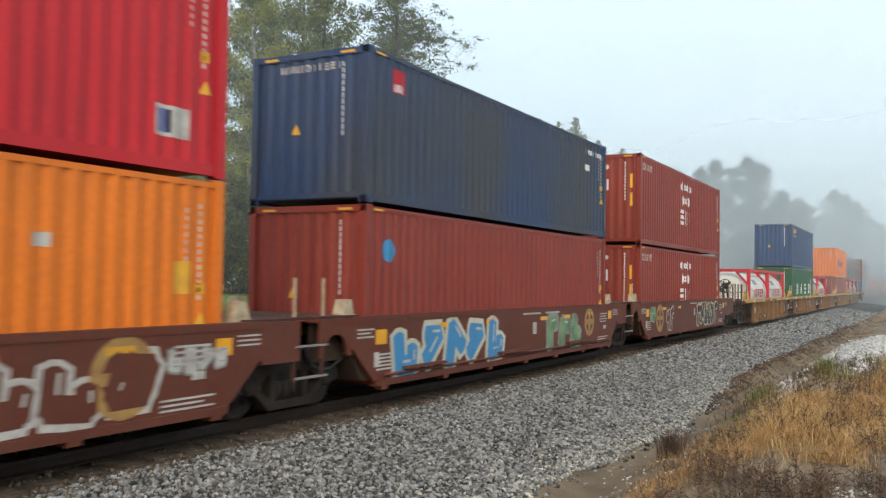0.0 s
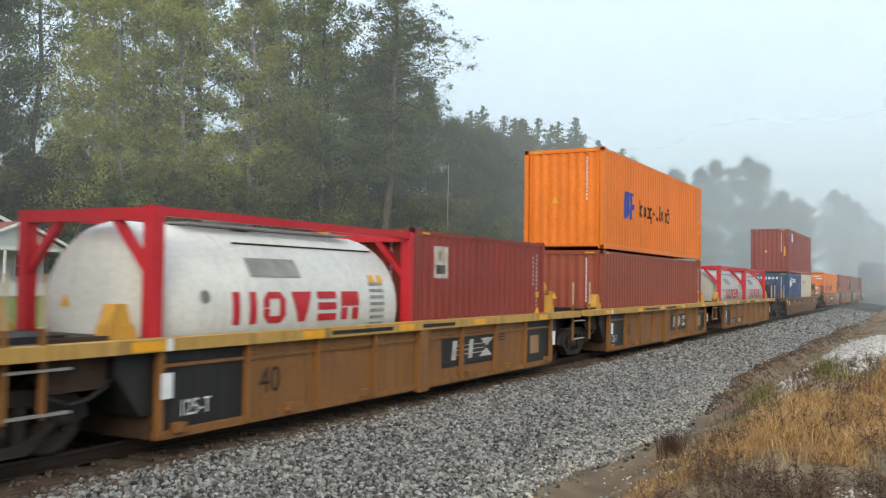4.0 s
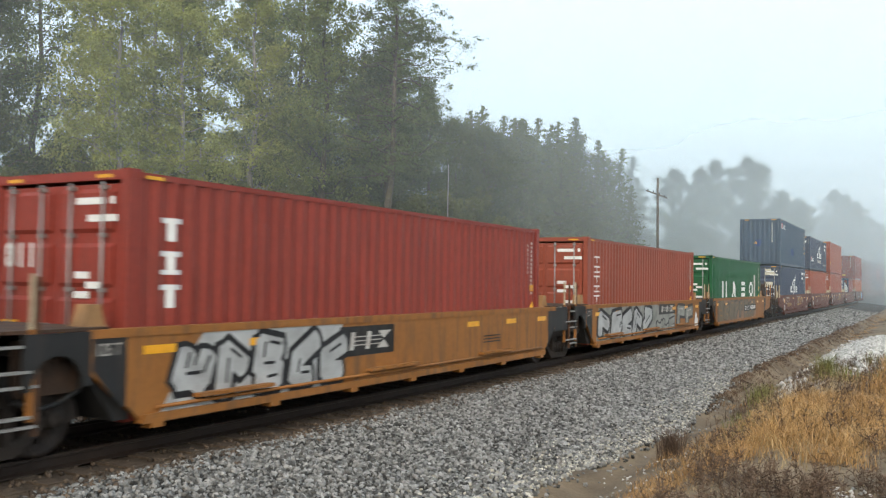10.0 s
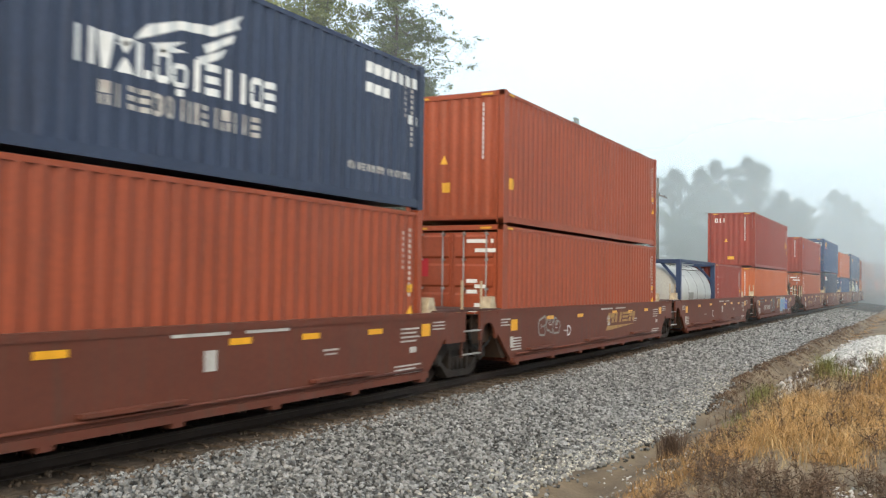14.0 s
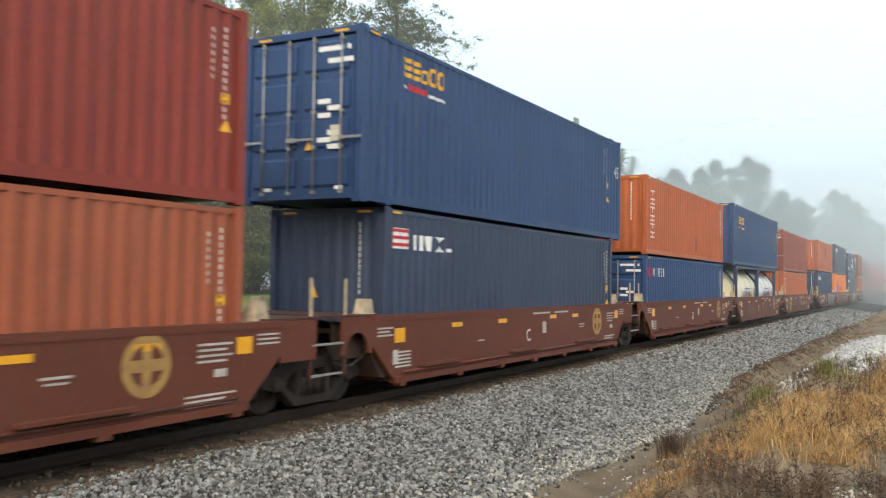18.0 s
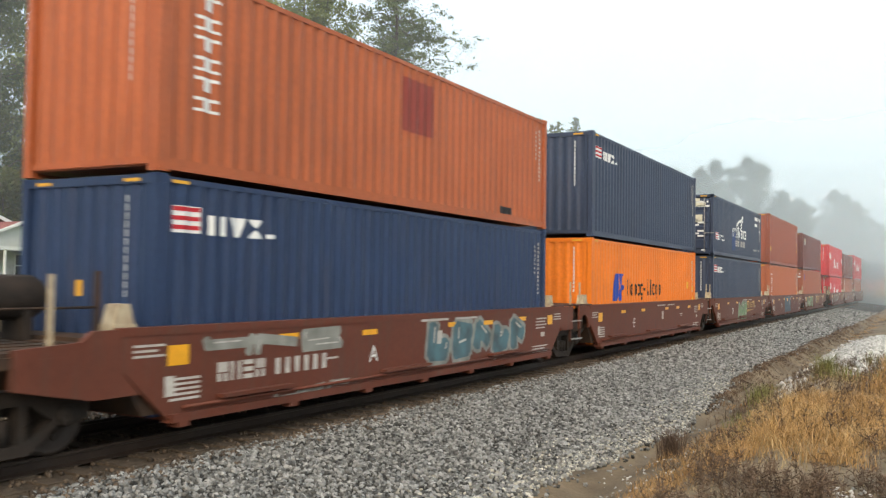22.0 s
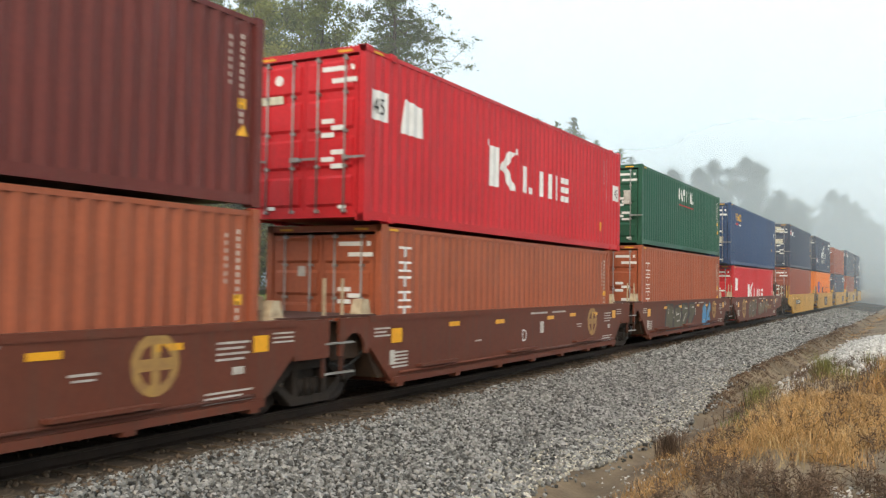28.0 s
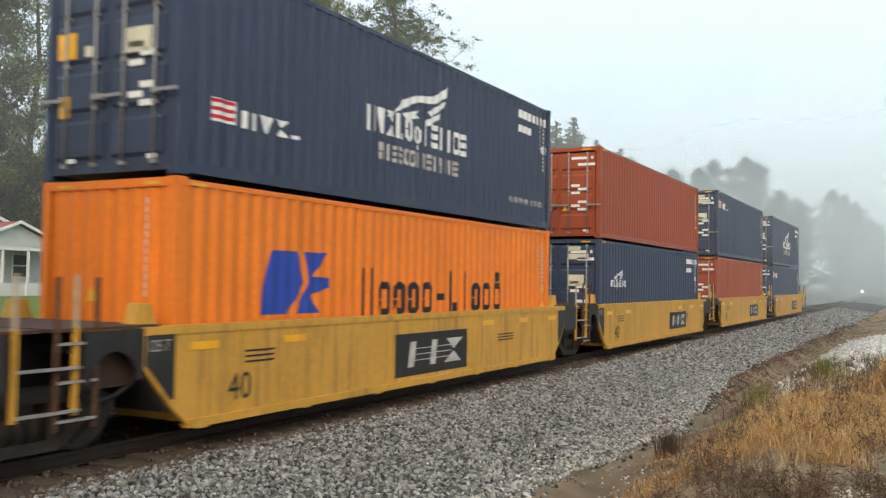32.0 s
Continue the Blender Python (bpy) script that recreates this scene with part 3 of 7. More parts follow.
def truck(car, x, u):
    b = put("truck_bolster", shared("bolster", CAST, bolster), car, (x, 0, 0), "rusty cast-steel truck bolster")
    for y in (-0.98, 0.98):
        put("side_frame", shared("side_frame", CAST, side_frame), b, (0, y, 0))
        for dx in (-0.18, 0.0, 0.18):
            put("spring", shared("spring", CAST, spring), b, (dx, y, 0))
    for dx in (-0.89, 0.89):
        w = put("wheelset", shared("wheelset", WHEEL, wheelset), b, (dx, 0, 0.425), "steel wheels on a common axle")
        SPINNERS.append((w, dx, u + x + dx))


def lettering(text, x, z, h, y, material, parent, name="lettering", squeeze=1.0):
    """Real characters, standing on the side facing -y."""
    key = ("text", text, h, material.name, squeeze)
    if key not in SHARED:
        c = bpy.data.curves.new("text", "FONT")
        c.body, c.size, c.resolution_u = text, h * 1.4, 3
        t = bpy.data.objects.new("text", c)
        scene.collection.objects.link(t)
        bpy.context.view_layer.update()
        me = bpy.data.meshes.new_from_object(t.evaluated_get(bpy.context.evaluated_depsgraph_get()))
        bpy.data.objects.remove(t)
        me.materials.clear()
        me.materials.append(material)
        me.transform(Matrix.Rotation(radians(90), 4, "X") @ Matrix.Diagonal((squeeze, 1, 1, 1)))
        SHARED[key] = me
    return put(name, SHARED[key], parent, (x, y, z))


def flat(polys, y, material, parent, label="", name="marking"):
    return drape(polys, None, y, material, parent, label, name)


def well_car(label, u, mat, style="smooth", front="joint", rear="joint", letter=None, marks=None, cones=BEIGE, length=12.192, lead=0.0, trail=0.0, half=1.7, steps=True):
    """One well unit. Local x = 0 is the front end of its load. joint: end carried on a shared truck; coupler: end with its own truck, platform and coupler."""
    car = thing("well_car", label, "railway wagon", "well cars of the train")
    rides(car, u)
    x0, x1 = -lead, length + trail
    L = x1 - x0
    foot = 0.28 if mat is CARBROWN else 0.33 if mat is CAROCHRE else 0.18
    for s in (-1, 1):
        y0, y1 = (-1.40, -1.33) if s < 0 else (1.33, 1.40)
        if style == "smooth":
            put("side_sill", shared("sill", mat, side_sill, L, y0, y1, foot), car, (x0, 0, 0))
            put("top_chord", shared("chord", mat, chord, -0.62, L + 0.62, min(s * 1.412, s * 1.26), max(s * 1.412, s * 1.26), 1.29, 1.385), car, (x0, 0, 0))
            put("bottom_chord", shared("chord", mat, chord, 0.1, L - 0.1, min(s * 1.45, s * 1.3), max(s * 1.45, s * 1.3), foot - 0.03, foot + 0.07), car, (x0, 0, 0))
        elif style == "ribbed":
            put("side_plate", shared("chord", mat, chord, 0.0, L, min(s * 1.34, s * 1.30), max(s * 1.34, s * 1.30), 0.1, 1.12), car, (x0, 0, 0))
            put("top_chord", shared("chord", RAILTAN, chord, -1.86, L + 1.86, min(s * 1.46, s * 1.24), max(s * 1.46, s * 1.24), 1.1, 1.25), car, (x0, 0, 0))
            put("bottom_chord", shared("chord", mat, chord, 0.0, L, min(s * 1.38, s * 1.28), max(s * 1.38, s * 1.28), 0.06, 0.16), car, (x0, 0, 0))
            for i in range(9):
                x = L * i / 8
                put("rib", shared("rib", mat, rib, 0, 0.1, 1.12, 0.0), car, (x0 + x, -1.335 if s < 0 else 1.425, 0))
            if s < 0:
                if front == "joint":
                    flat([rect(0.06, 0.17, 1.42, 0.92)], -1.341, BLACK, car, "black end panel of the side")
                if rear == "joint":
                    flat([rect(10.75, 0.17, 1.4, 0.92)], -1.341, BLACK, car)
                    flat([rect(11.05, 0.36, 0.5, 0.4)], -1.343, CARTAN, car, "tan square in the black panel")
            put("side_ledge", shared("chord", mat, chord, 0.05, L - 0.05, min(s * 1.37, s * 1.34), max(s * 1.37, s * 1.34), 0.9, 0.94), car, (x0, 0, 0))
            put("middle_post", shared("chord", mat, chord, L / 2 - 0.16, L / 2 + 0.16, min(s * 1.45, s * 1.34), max(s * 1.45, s * 1.34), 0.02, 1.1), car, (x0, 0, 0))
        else:
            put("side_sill", shared("deep", mat, deep_sill, L, min(s * 1.40, s * 1.33), max(s * 1.40, s * 1.33)), car, (x0, 0, 0))
            put("top_chord", shared("chord", mat, chord, -0.4, L + 0.4, min(s * 1.5, s * 1.26), max(s * 1.5, s * 1.26), 1.05, 1.2), car, (x0, 0, 0))
    if style == "smooth" and steps:
        for a, b in ((0.9, 2.3), (4.7, 6.2), (8.7, 10.2)):
            put("side_step", shared("chord", mat, chord, a, b, -1.52, -1.4, foot + 0.19, foot + 0.235), car, label="long foot board on the side sill")
        put("brake_pipe", shared("pipe", mat, cyl, (0.3, -1.435, foot + 0.14), (L - 0.3, -1.435, foot + 0.14), 0.024, 6), car, (x0, 0, 0))
    for x in (0.3, 2.4, 4.3, 6.1, 7.9, 9.8, 11.9) if style != "deep" else ():
        put("floor_bearer", shared("bearer", mat, bearer, 0), car, (x, 0, max(0, foot - 0.22) if style == "smooth" else 0))
    for which, kind in (("f", front), ("r", rear)):
        m = Matrix.Translation((x0, 0, 0)) if which == "f" else Matrix.Translation((x1, 0, 0)) @ Matrix.Rotation(math.pi, 4, "Z")

        def at(name, me, dx=0, dy=0, dz=0, label="", parent=car):
            o = put(name, me, parent, label=label)
            o.matrix_basis = m @ Matrix.Translation((dx, dy, dz))
            return o

        if kind == "joint":
            # Dark end box: the shade of the void over the truck is in its colour.
            at("end_structure", shared("end_box", GRIMESHADE if mat is CARBROWN else BLACK, end_box, half - 0.05))
            for sy in (-1, 1):
                at("stacking_cone", shared("cone", cones, cone), -0.42, sy * 1.1, 1.4, "cast guide block at the corner of the well")
                y0, y1 = (-1.40, -1.35) if sy < 0 else (1.35, 1.40)
                ex = -half + 0.38
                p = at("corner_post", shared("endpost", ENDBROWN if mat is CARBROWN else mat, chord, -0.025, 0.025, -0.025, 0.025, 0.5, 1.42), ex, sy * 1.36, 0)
                put("grab_iron", shared("endgrab", BEIGE, chord, -0.017, 0.017, -0.017, 0.017, 1.42, 1.98), p, (0, 0, 0), "pale upright grab iron")
                if which == "r":
                    for zz in (0.55, 1.0):
                        put("foot_hold", shared("rung", GALV, rung, 0.76), p, (0, sy * 0.03, zz), "worn bright step edge")
                if style == "smooth":
                    e = at("end_panel", shared("end_" + which, CARBROWN if mat is CARBROWN else BLACK, end_panel if which == "r" else arch_panel, y0, y1))
                    if mat is not CARBROWN and which == "f":
                        at("ladder", shared("ladder", RUST, ladder, 0.5, 1.6, 1), -1.75, sy * 1.36, 0.35, "rusty end ladder")
                        for zz in (0.45, 0.85, 1.25):
                            at("ladder_step", shared("chord", GALV, chord, -1.75, -1.25, -0.03, 0.03, zz - 0.014, zz + 0.014), 0, sy * 1.36, 0)
            if style == "smooth":
                at("end_deck", shared("deckplate", ENDBROWN if mat is CARBROWN else GRIMESHADE, deck, half - 0.08), label="thin walkway plate over the shared truck")
            # Plate added behind the arch opening; its dark colour stands for shade.
            at("end_web", shared("arch", GRIMESHADE, arch))
            at("draw_gear", shared("drawgear", RUBBER, chord, -half + 0.1, -0.6, -0.5, 0.5, 0.9, 1.28))
            if style == "ribbed" and which == "r":
                at("air_reservoir", shared("reservoir", CARYELLOW, reservoir), -1.0, 0.35, 1.3, "yellow brake air tank on the car end")
                for dy in (-1.1, -0.6, 0.9):
                    at("stanchion", shared("endpost", CARYELLOW, chord, -0.05, 0.05, -0.04, 0.04, 1.2, 1.75), -1.2, dy, 0)
                at("valve_gear", shared("brake", CARTAN, brake_gear), -1.25, -0.75, 1.12)
            if style == "ribbed":
                at("end_plate", shared("endplate", GRIMESHADE, chord, -0.05, -0.01, -1.29, 1.29, 0.07, 1.1))
                at("end_deck", shared("enddeck", GRIMESHADE, chord, -half + 0.06, -0.1, -1.24, 1.24, 1.1, 1.2))
            if which == "f":
                at("brake_hose", shared("hose", RUBBER, hose), -0.9, -1.2, 1.0)
                truck(car, x0 - half, u)
        else:
            s = 3.15
            at("end_structure", shared("end_box", GRIMESHADE, end_box, 1.0))
            if style == "ribbed":
                at("end_plate", shared("endplate", GRIMESHADE, chord, -0.05, -0.01, -1.29, 1.29, 0.07, 1.1))
            gm = GRIMESHADE
            pale = mat if mat in (CARYELLOW, CAROCHRE) else BEIGE
            for sy in (-1, 1):
                y0, y1 = (-1.40, -1.33) if sy < 0 else (1.33, 1.40)
                if style == "smooth":
                    at("side_extension", shared("ext_" + which, mat, front_ext if which == "f" else rear_ext, y0, y1))
                at("corner_post", shared("endpost", GRIMESHADE, chord, -0.03, 0.03, -0.03, 0.03, 0.75, 2.02), -s + 0.2, sy * 1.32, 0)
                at("sill_step", shared("sillstep", GRIMESHADE, sill_step), -s + 0.4, sy * 1.36, 0, "hanging foot step")
                for k, gx in enumerate((-s + 0.45, -1.5)):
                    at("grab_iron", shared("endpost", pale, chord, -0.022, 0.022, -0.022, 0.022, 1.2, 1.98), gx, sy * 1.34, 0, "pale upright grab iron")
                at("side_beam", shared("sidebeam", GRIMESHADE, chord, -s, -0.6, -0.04, 0.04, 1.03, 1.15), 0, sy * 1.32, 0)
            b = at("end_beam", shared("endbeam", gm, chord, -s, -s + 0.1, -1.36, 1.36, 1.0, 1.15))
            for i in range(7):
                put("tread", shared("tread", gm, tread, s), b, (0, -1.3 + i * 0.38, 0))
            at("centre_sill", shared("centresill", GRIMESHADE, chord, -s, -0.5, -0.3, 0.3, 0.66, 1.1))
            at("end_railing", shared("hand_rail", gm, hand_rail, s), label="upright posts and thin rails round the end platform")
            at("air_reservoir", shared("reservoir", CAST, reservoir), -0.95, 0.3 if which == "f" else 0.0, 1.2, "cylindrical brake air tank")
            at("brake_chamber", shared("brakechamber", RUST, brake_chamber), -1.8, 0.3 if which == "f" else 0.0, 1.2, "rusty round brake chamber")
            b = at("brake_gear", shared("brake", gm, brake_gear), -2.35, -0.5 if which == "f" else 0.5, 1.2)
            put("brake_wheel", shared("endwheel", GRIMESHADE, end_wheel), b, (-0.28, 0, 0.75), "spoked hand brake wheel")
            at("coupler", shared("coupler", CAST, coupler), -s, 0, 0.82, "cast coupler with its hose")
            for sy in (-1, 1):
                at("stacking_cone", shared("cone", cones, cone), -0.42, sy * 1.1, 1.4)
            truck(car, (x0 - 1.95) if which == "f" else (x1 + 1.95), u)
    if letter:
        lettering(letter[0], letter[1], 0.66, 0.27, -1.407, WHITE, car, "unit_letter")
    if marks:
        marks(car)
    return car


def deep_sill(bm, length, y0, y1):
    """Upright upper plate over a lower plate that leans inward."""
    prism(bm, [(0.4, 0.12), (length - 0.4, 0.12), (length + 0.6, 0.7), (-0.6, 0.7)], y0, y1)
    for v in bm.verts:
        if v.co.z < 0.2:
            v.co.y *= 0.92
    prism(bm, [(-0.6, 0.7), (length + 0.6, 0.7), (length + 0.9, 1.2), (-0.9, 1.2)], y0, y1)


# ---------------- track and ground ----------------
def rail_profile(bm, y, a, b):
    pts = [(-0.07, -0.17), (0.07, -0.17), (0.07, -0.155), (0.012, -0.13), (0.012, -0.045), (0.036, -0.035), (0.036, -0.004), (0.03, 0), (-0.03, 0), (-0.036, -0.004), (-0.036, -0.035), (-0.012, -0.045), (-0.012, -0.13), (-0.07, -0.155)]
    va = [bm.verts.new((a, y + p, q)) for p, q in pts]
    vb = [bm.verts.new((b, y + p, q)) for p, q in pts]
    for i in range(len(pts)):
        j = (i + 1) % len(pts)
        bm.faces.new((va[i], va[j], vb[j], vb[i]))
    bm.faces.new(va)
    bm.faces.new(vb)


RAILTOP = shade("rail_steel", (0.045, 0.03, 0.022), 0.6, 0.3, (0.03, 0.02, 0.016), 6, 0.8)
TIEWOOD = shade("creosoted_wood", (0.055, 0.04, 0.029), 0.9, 0, (0.12, 0.088, 0.06), 5, 0.9, 0.5, 30, (0.6, 6, 6))
# Near-black bed: the shade in gaps between stones is put into its colour.
GAPSHADE = shade("gap_shade_gravel", (0.05, 0.048, 0.044), 0.95, 0, (0.025, 0.024, 0.022), 9, 0.9, 0.9, 26)
# Brown track dirt; both colours also hold the shade under the train.
DIRTYSHADED = shade("dirty_shaded_gravel", (0.075, 0.055, 0.04), 0.95, 0, (0.14, 0.10, 0.068), 4, 0.9, 0.9, 26, rnd=0.5)
DIRTSHADE = shade("shaded_track_dirt", (0.05, 0.038, 0.028), 0.95, 0, (0.11, 0.08, 0.054), 3, 0.9, 0.9, 26)
STONES = shade("ballast_stones", (0.245, 0.24, 0.226), 0.85, 0, (0.092, 0.09, 0.085), 9, 0.9, 0.4, 50, rnd=0.85)
WHITESTONES = shade("pale_gravel_stones", (0.58, 0.56, 0.52), 0.9, 0, (0.32, 0.31, 0.28), 7, 0.8, 0.4, 50, rnd=0.4)
LAWN = shade("lawn", (0.09, 0.15, 0.022), 0.95, 0, (0.14, 0.15, 0.035), 0.8, 0.9, 0.6, 30)

for y in (-0.7535, 0.7535):
    bm = bmesh.new()
    rail_profile(bm, y, -60, 420)
    tagged(part("rail", bm, RAILTOP, None), "worn steel rail with a rusty web", "rail", "rails of the track", "structure")


def toe(x):
    """Where the ballast's foot meets the earth on the viewer's side."""
    k = min(1.0, max(0.0, (x - 11.5) / 4.0))
    far = min(1.0, max(0.0, (x - 16.0) / 8.0))
    return -5.02 - 0.3 * k + 0.62 * far - 0.25 * min(1.0, max(0.0, (x - 45) / 25)) + 0.06 * math.sin(x * 1.9) + 0.04 * math.sin(x * 4.3 + 1)


def earth_ridge(x, y):
    """Low dirt windrow that runs along the ballast's foot farther down the line."""
    k = min(1.0, max(0.0, (x - 17.0) / 7.0))
    return k * (0.24 + 0.04 * math.sin(x * 0.5)) * math.exp(-((y - toe(x) + 0.38) / 0.3) ** 2)


def ground_height(x, y):
    """Lie of the land: ballast bank, ditch, grassy rise by the viewer, lawn behind the track."""
    if y < -4.0:
        return bank_height(x, y) + earth_ridge(x, y)
    return bank_height(x, y)


def bank_height(x, y):
    a = abs(y)
    if y > 0:
        bank = -0.2 if a < 1.9 else -0.2 - (a - 1.9) * 0.16 if a < 4.4 else -0.6
        return max(bank, min(0.75, -0.6 + (a - 6.0) * 0.13)) if a > 6 else bank
    if a < 1.75:
        return -0.19
    if a < 5.4:
        return -0.19 - (a - 1.75) * 0.118
    mound = 0.42 * math.exp(-((x - 35) / 9.0) ** 2 - ((y + 7.45) / 1.0) ** 2)
    rise = -0.62 + 0.75 * min(1, max(0, (a - 5.6) / 1.9))
    fade = 1 / (1 + math.exp((x - 26) / 4.0))
    return mound + rise * fade + (-0.62 + 0.3 * min(1, max(0, (a - 6.2) / 2.0))) * (1 - fade) - 0.05 * math.exp(-((a - 5.6) / 0.35) ** 2) + 0.04 * math.sin(x * 1.7) * math.exp(-((a - 5.7) / 0.5) ** 2)


def axis_steps(stops):
    out = []
    for a, b, d in stops:
        k = max(1, round((b - a) / d))
        out += [a + (b - a) * i / k for i in range(k)]
    return out + [stops[-1][1]]


def sheet(bm, xs, ys, fn, rough):
    vs = [[bm.verts.new((x, y, fn(x, y) + rough * (noise.noise((x * 2.3, y * 2.3, 0.3)) + 0.6 * noise.noise((x * 7, y * 7, 4))))) for y in ys] for x in xs]
    for i in range(len(xs) - 1):
        for j in range(len(ys) - 1):
            bm.faces.new((vs[i][j], vs[i + 1][j], vs[i + 1][j + 1], vs[i][j + 1])).smooth = True


bm = bmesh.new()
XS = axis_steps([(-400, -60, 40), (-60, -2, 3), (-2, 40, 0.3), (40, 80, 0.6), (80, 200, 6), (200, 900, 70)])
YS = axis_steps([(-500, -40, 60), (-40, -12, 4), (-12, -4.6, 0.22), (-4.6, 5.0, 0.8), (5, 30, 2.5), (30, 80, 10), (80, 800, 90)])
sheet(bm, XS, YS, lambda x, y: ground_height(x, y) - (0.07 if toe(x) < y < 4.2 else 0), 0.02)
EARTHMIX = shade("ground_cover", (0.205, 0.15, 0.092), 0.95, 0, (0.085, 0.064, 0.042), 1.3, 0.9, 0.7, 18)
tagged(part("ground", bm, EARTHMIX, None), "sandy earth with dead grass and leaf litter", "ground", kind="structure")

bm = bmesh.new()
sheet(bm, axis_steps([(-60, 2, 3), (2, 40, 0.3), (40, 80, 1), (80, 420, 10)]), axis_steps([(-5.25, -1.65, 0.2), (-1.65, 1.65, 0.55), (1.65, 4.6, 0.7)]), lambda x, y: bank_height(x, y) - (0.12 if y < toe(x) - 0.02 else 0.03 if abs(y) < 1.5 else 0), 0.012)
tagged(part("ballast_bed", bm, GAPSHADE, None), "crushed-stone ballast bed, near-black for the shade between stones", "ballast", kind="structure")

bm = bmesh.new()
sheet(bm, axis_steps([(-60, 2, 3), (2, 40, 0.3), (40, 80, 1), (80, 420, 10)]), axis_steps([(-1.68, -1.2, 0.12), (-1.2, 1.2, 0.4), (1.2, 1.68, 0.12)]), lambda x, y: bank_height(x, y) - 0.004 - (0.05 if abs(y) > 1.66 else 0), 0.016)
tagged(part("track_bed", bm, DIRTSHADE, None), "brown dirt by the rails, darkened for the train's shade", "track bed", kind="structure")

bm = bmesh.new()
sheet(bm, axis_steps([(10, 95, 3)]), axis_steps([(7, 48, 3)]), lambda x, y: ground_height(x, y) + 0.03, 0.03)
tagged(part("lawn", bm, LAWN, None), "mown green lawn before the house", "lawn", kind="structure")


def tie(bm):
    box(bm, -0.115, 0.115, -1.36, 1.36, -0.34, -0.168)


for i in range(150):
    t = put("tie", shared("tie", TIEWOOD, tie), None, (-6 + i * 0.51, 0.04 * math.sin(i * 2.1), 0))
    tagged(t, "dark creosoted wooden crosstie bedded in ballast", "tie", "ties of the track", "structure")


# ---------------- loose stones, drawn as many small rough blocks ----------------
def plain_mesh(name, v, f, material):
    me = bpy.data.meshes.new(name)
    me.vertices.add(len(v))
    me.vertices.foreach_set("co", np.asarray(v, dtype=np.float32).ravel())
    k = f.shape[1]
    me.loops.add(f.size)
    me.loops.foreach_set("vertex_index", f.ravel().astype(np.int32))
    me.polygons.add(len(f))
    me.polygons.foreach_set("loop_start", (np.arange(len(f)) * k).astype(np.int32))
    me.polygons.foreach_set("loop_total", np.full(len(f), k, dtype=np.int32))
    me.update(calc_edges=True)
    me.materials.append(material)
    return me


CUBE = np.array([(-1, -1, -1), (1, -1, -1), (1, 1, -1), (-1, 1, -1), (-1, -1, 1), (1, -1, 1), (1, 1, 1), (-1, 1, 1)], dtype=float)
CUBEF = np.array([(3, 2, 1, 0), (4, 5, 6, 7), (0, 1, 5, 4), (1, 2, 6, 5), (2, 3, 7, 6), (3, 0, 4, 7)])


def stones(x, y, size, seed, lift=0.3):
    rs = np.random.RandomState(seed)
    n = len(x)
    z = np.array([ground_height(a, b) for a, b in zip(x, y)])
    v = CUBE[None] * rs.uniform(0.45, 1.0, (n, 8, 3)) * (size * rs.uniform(0.6, 1.25, n))[:, None, None]
    q = rs.normal(size=(n, 4))
    q /= np.linalg.norm(q, axis=1)[:, None]
    w, i, j, k = q.T
    r = np.stack([1 - 2 * (j * j + k * k), 2 * (i * j - k * w), 2 * (i * k + j * w), 2 * (i * j + k * w), 1 - 2 * (i * i + k * k), 2 * (j * k - i * w),
                  2 * (i * k - j * w), 2 * (j * k + i * w), 1 - 2 * (i * i + j * j)], 1).reshape(n, 3, 3)
    v = np.einsum("nij,nkj->nki", r, v)
    v += np.stack([x, y, z + size * lift], 1)[:, None, :]
    f = (CUBEF[None] + np.arange(n)[:, None, None] * 8).reshape(-1, 4)
    return v.reshape(-1, 3), f


def bed(n, x0, x1, y0, y1, size, seed, inside=False):
    """Stones strewn over a rectangle; inside: only as far as the ballast's foot and the dirt by the ties."""
    rs = np.random.RandomState(seed)
    x, y = rs.uniform(x0, x1, n), rs.uniform(y0, y1, n)
    if inside:
        ragged = rs.normal(0, 0.05, n)
        edge = np.array([toe(a) for a in x])
        ok = (y > edge + ragged - 0.04) & (y < -1.6 + ragged * 1.6 + 0.06 * np.sin(x * 3.1))
        x, y = x[ok], y[ok]
    return stones(x, y, size, seed)


def joined(parts):
    vs, fs, k = [], [], 0
    for v, f in parts:
        vs.append(v)
        fs.append(f + k)
        k += len(v)
    return np.concatenate(vs), np.concatenate(fs)


rs = np.random.RandomState(77)
n = 900
tx = rs.uniform(8, 60, n)
ty = np.array([toe(a) for a in tx]) - np.abs(rs.normal(0, 0.2, n)) * (0.5 + 0.8 * np.abs(np.sin(tx * 0.9) * np.sin(tx * 0.37 + 1)))
v, f = joined([bed(23000, 4, 14, -5.45, -1.4, 0.0275, 1, True), bed(20000, 14, 26, -5.45, -1.4, 0.032, 2, True), bed(13500, 26, 48, -5.35, -1.4, 0.047, 3, True), bed(7500, 48, 95, -5.3, -1.4, 0.075, 4, True), stones(tx, ty, 0.024, 78)])
tagged(new("ballast", plain_mesh("ballast", v, f, STONES)), "loose grey crushed stones of the track ballast", "gravel", kind="stuff")
rs = np.random.RandomState(79)
n = 5500
tx = rs.uniform(4, 40, n)
ty = np.array([toe(a) for a in tx]) + np.abs(rs.normal(0, 0.42, n)) - 0.06
v, f = joined([stones(tx, ty, 0.026, 80, 0.45)])
tagged(new("toe_stones", plain_mesh("toe_stones", v, f, shade("sandy_stones", (0.46, 0.43, 0.36), 0.9, 0, (0.26, 0.235, 0.18), 6, 0.9, 0.4, 50, rnd=0.6))), "paler sandy stones along the ballast's foot", "gravel", kind="stuff")
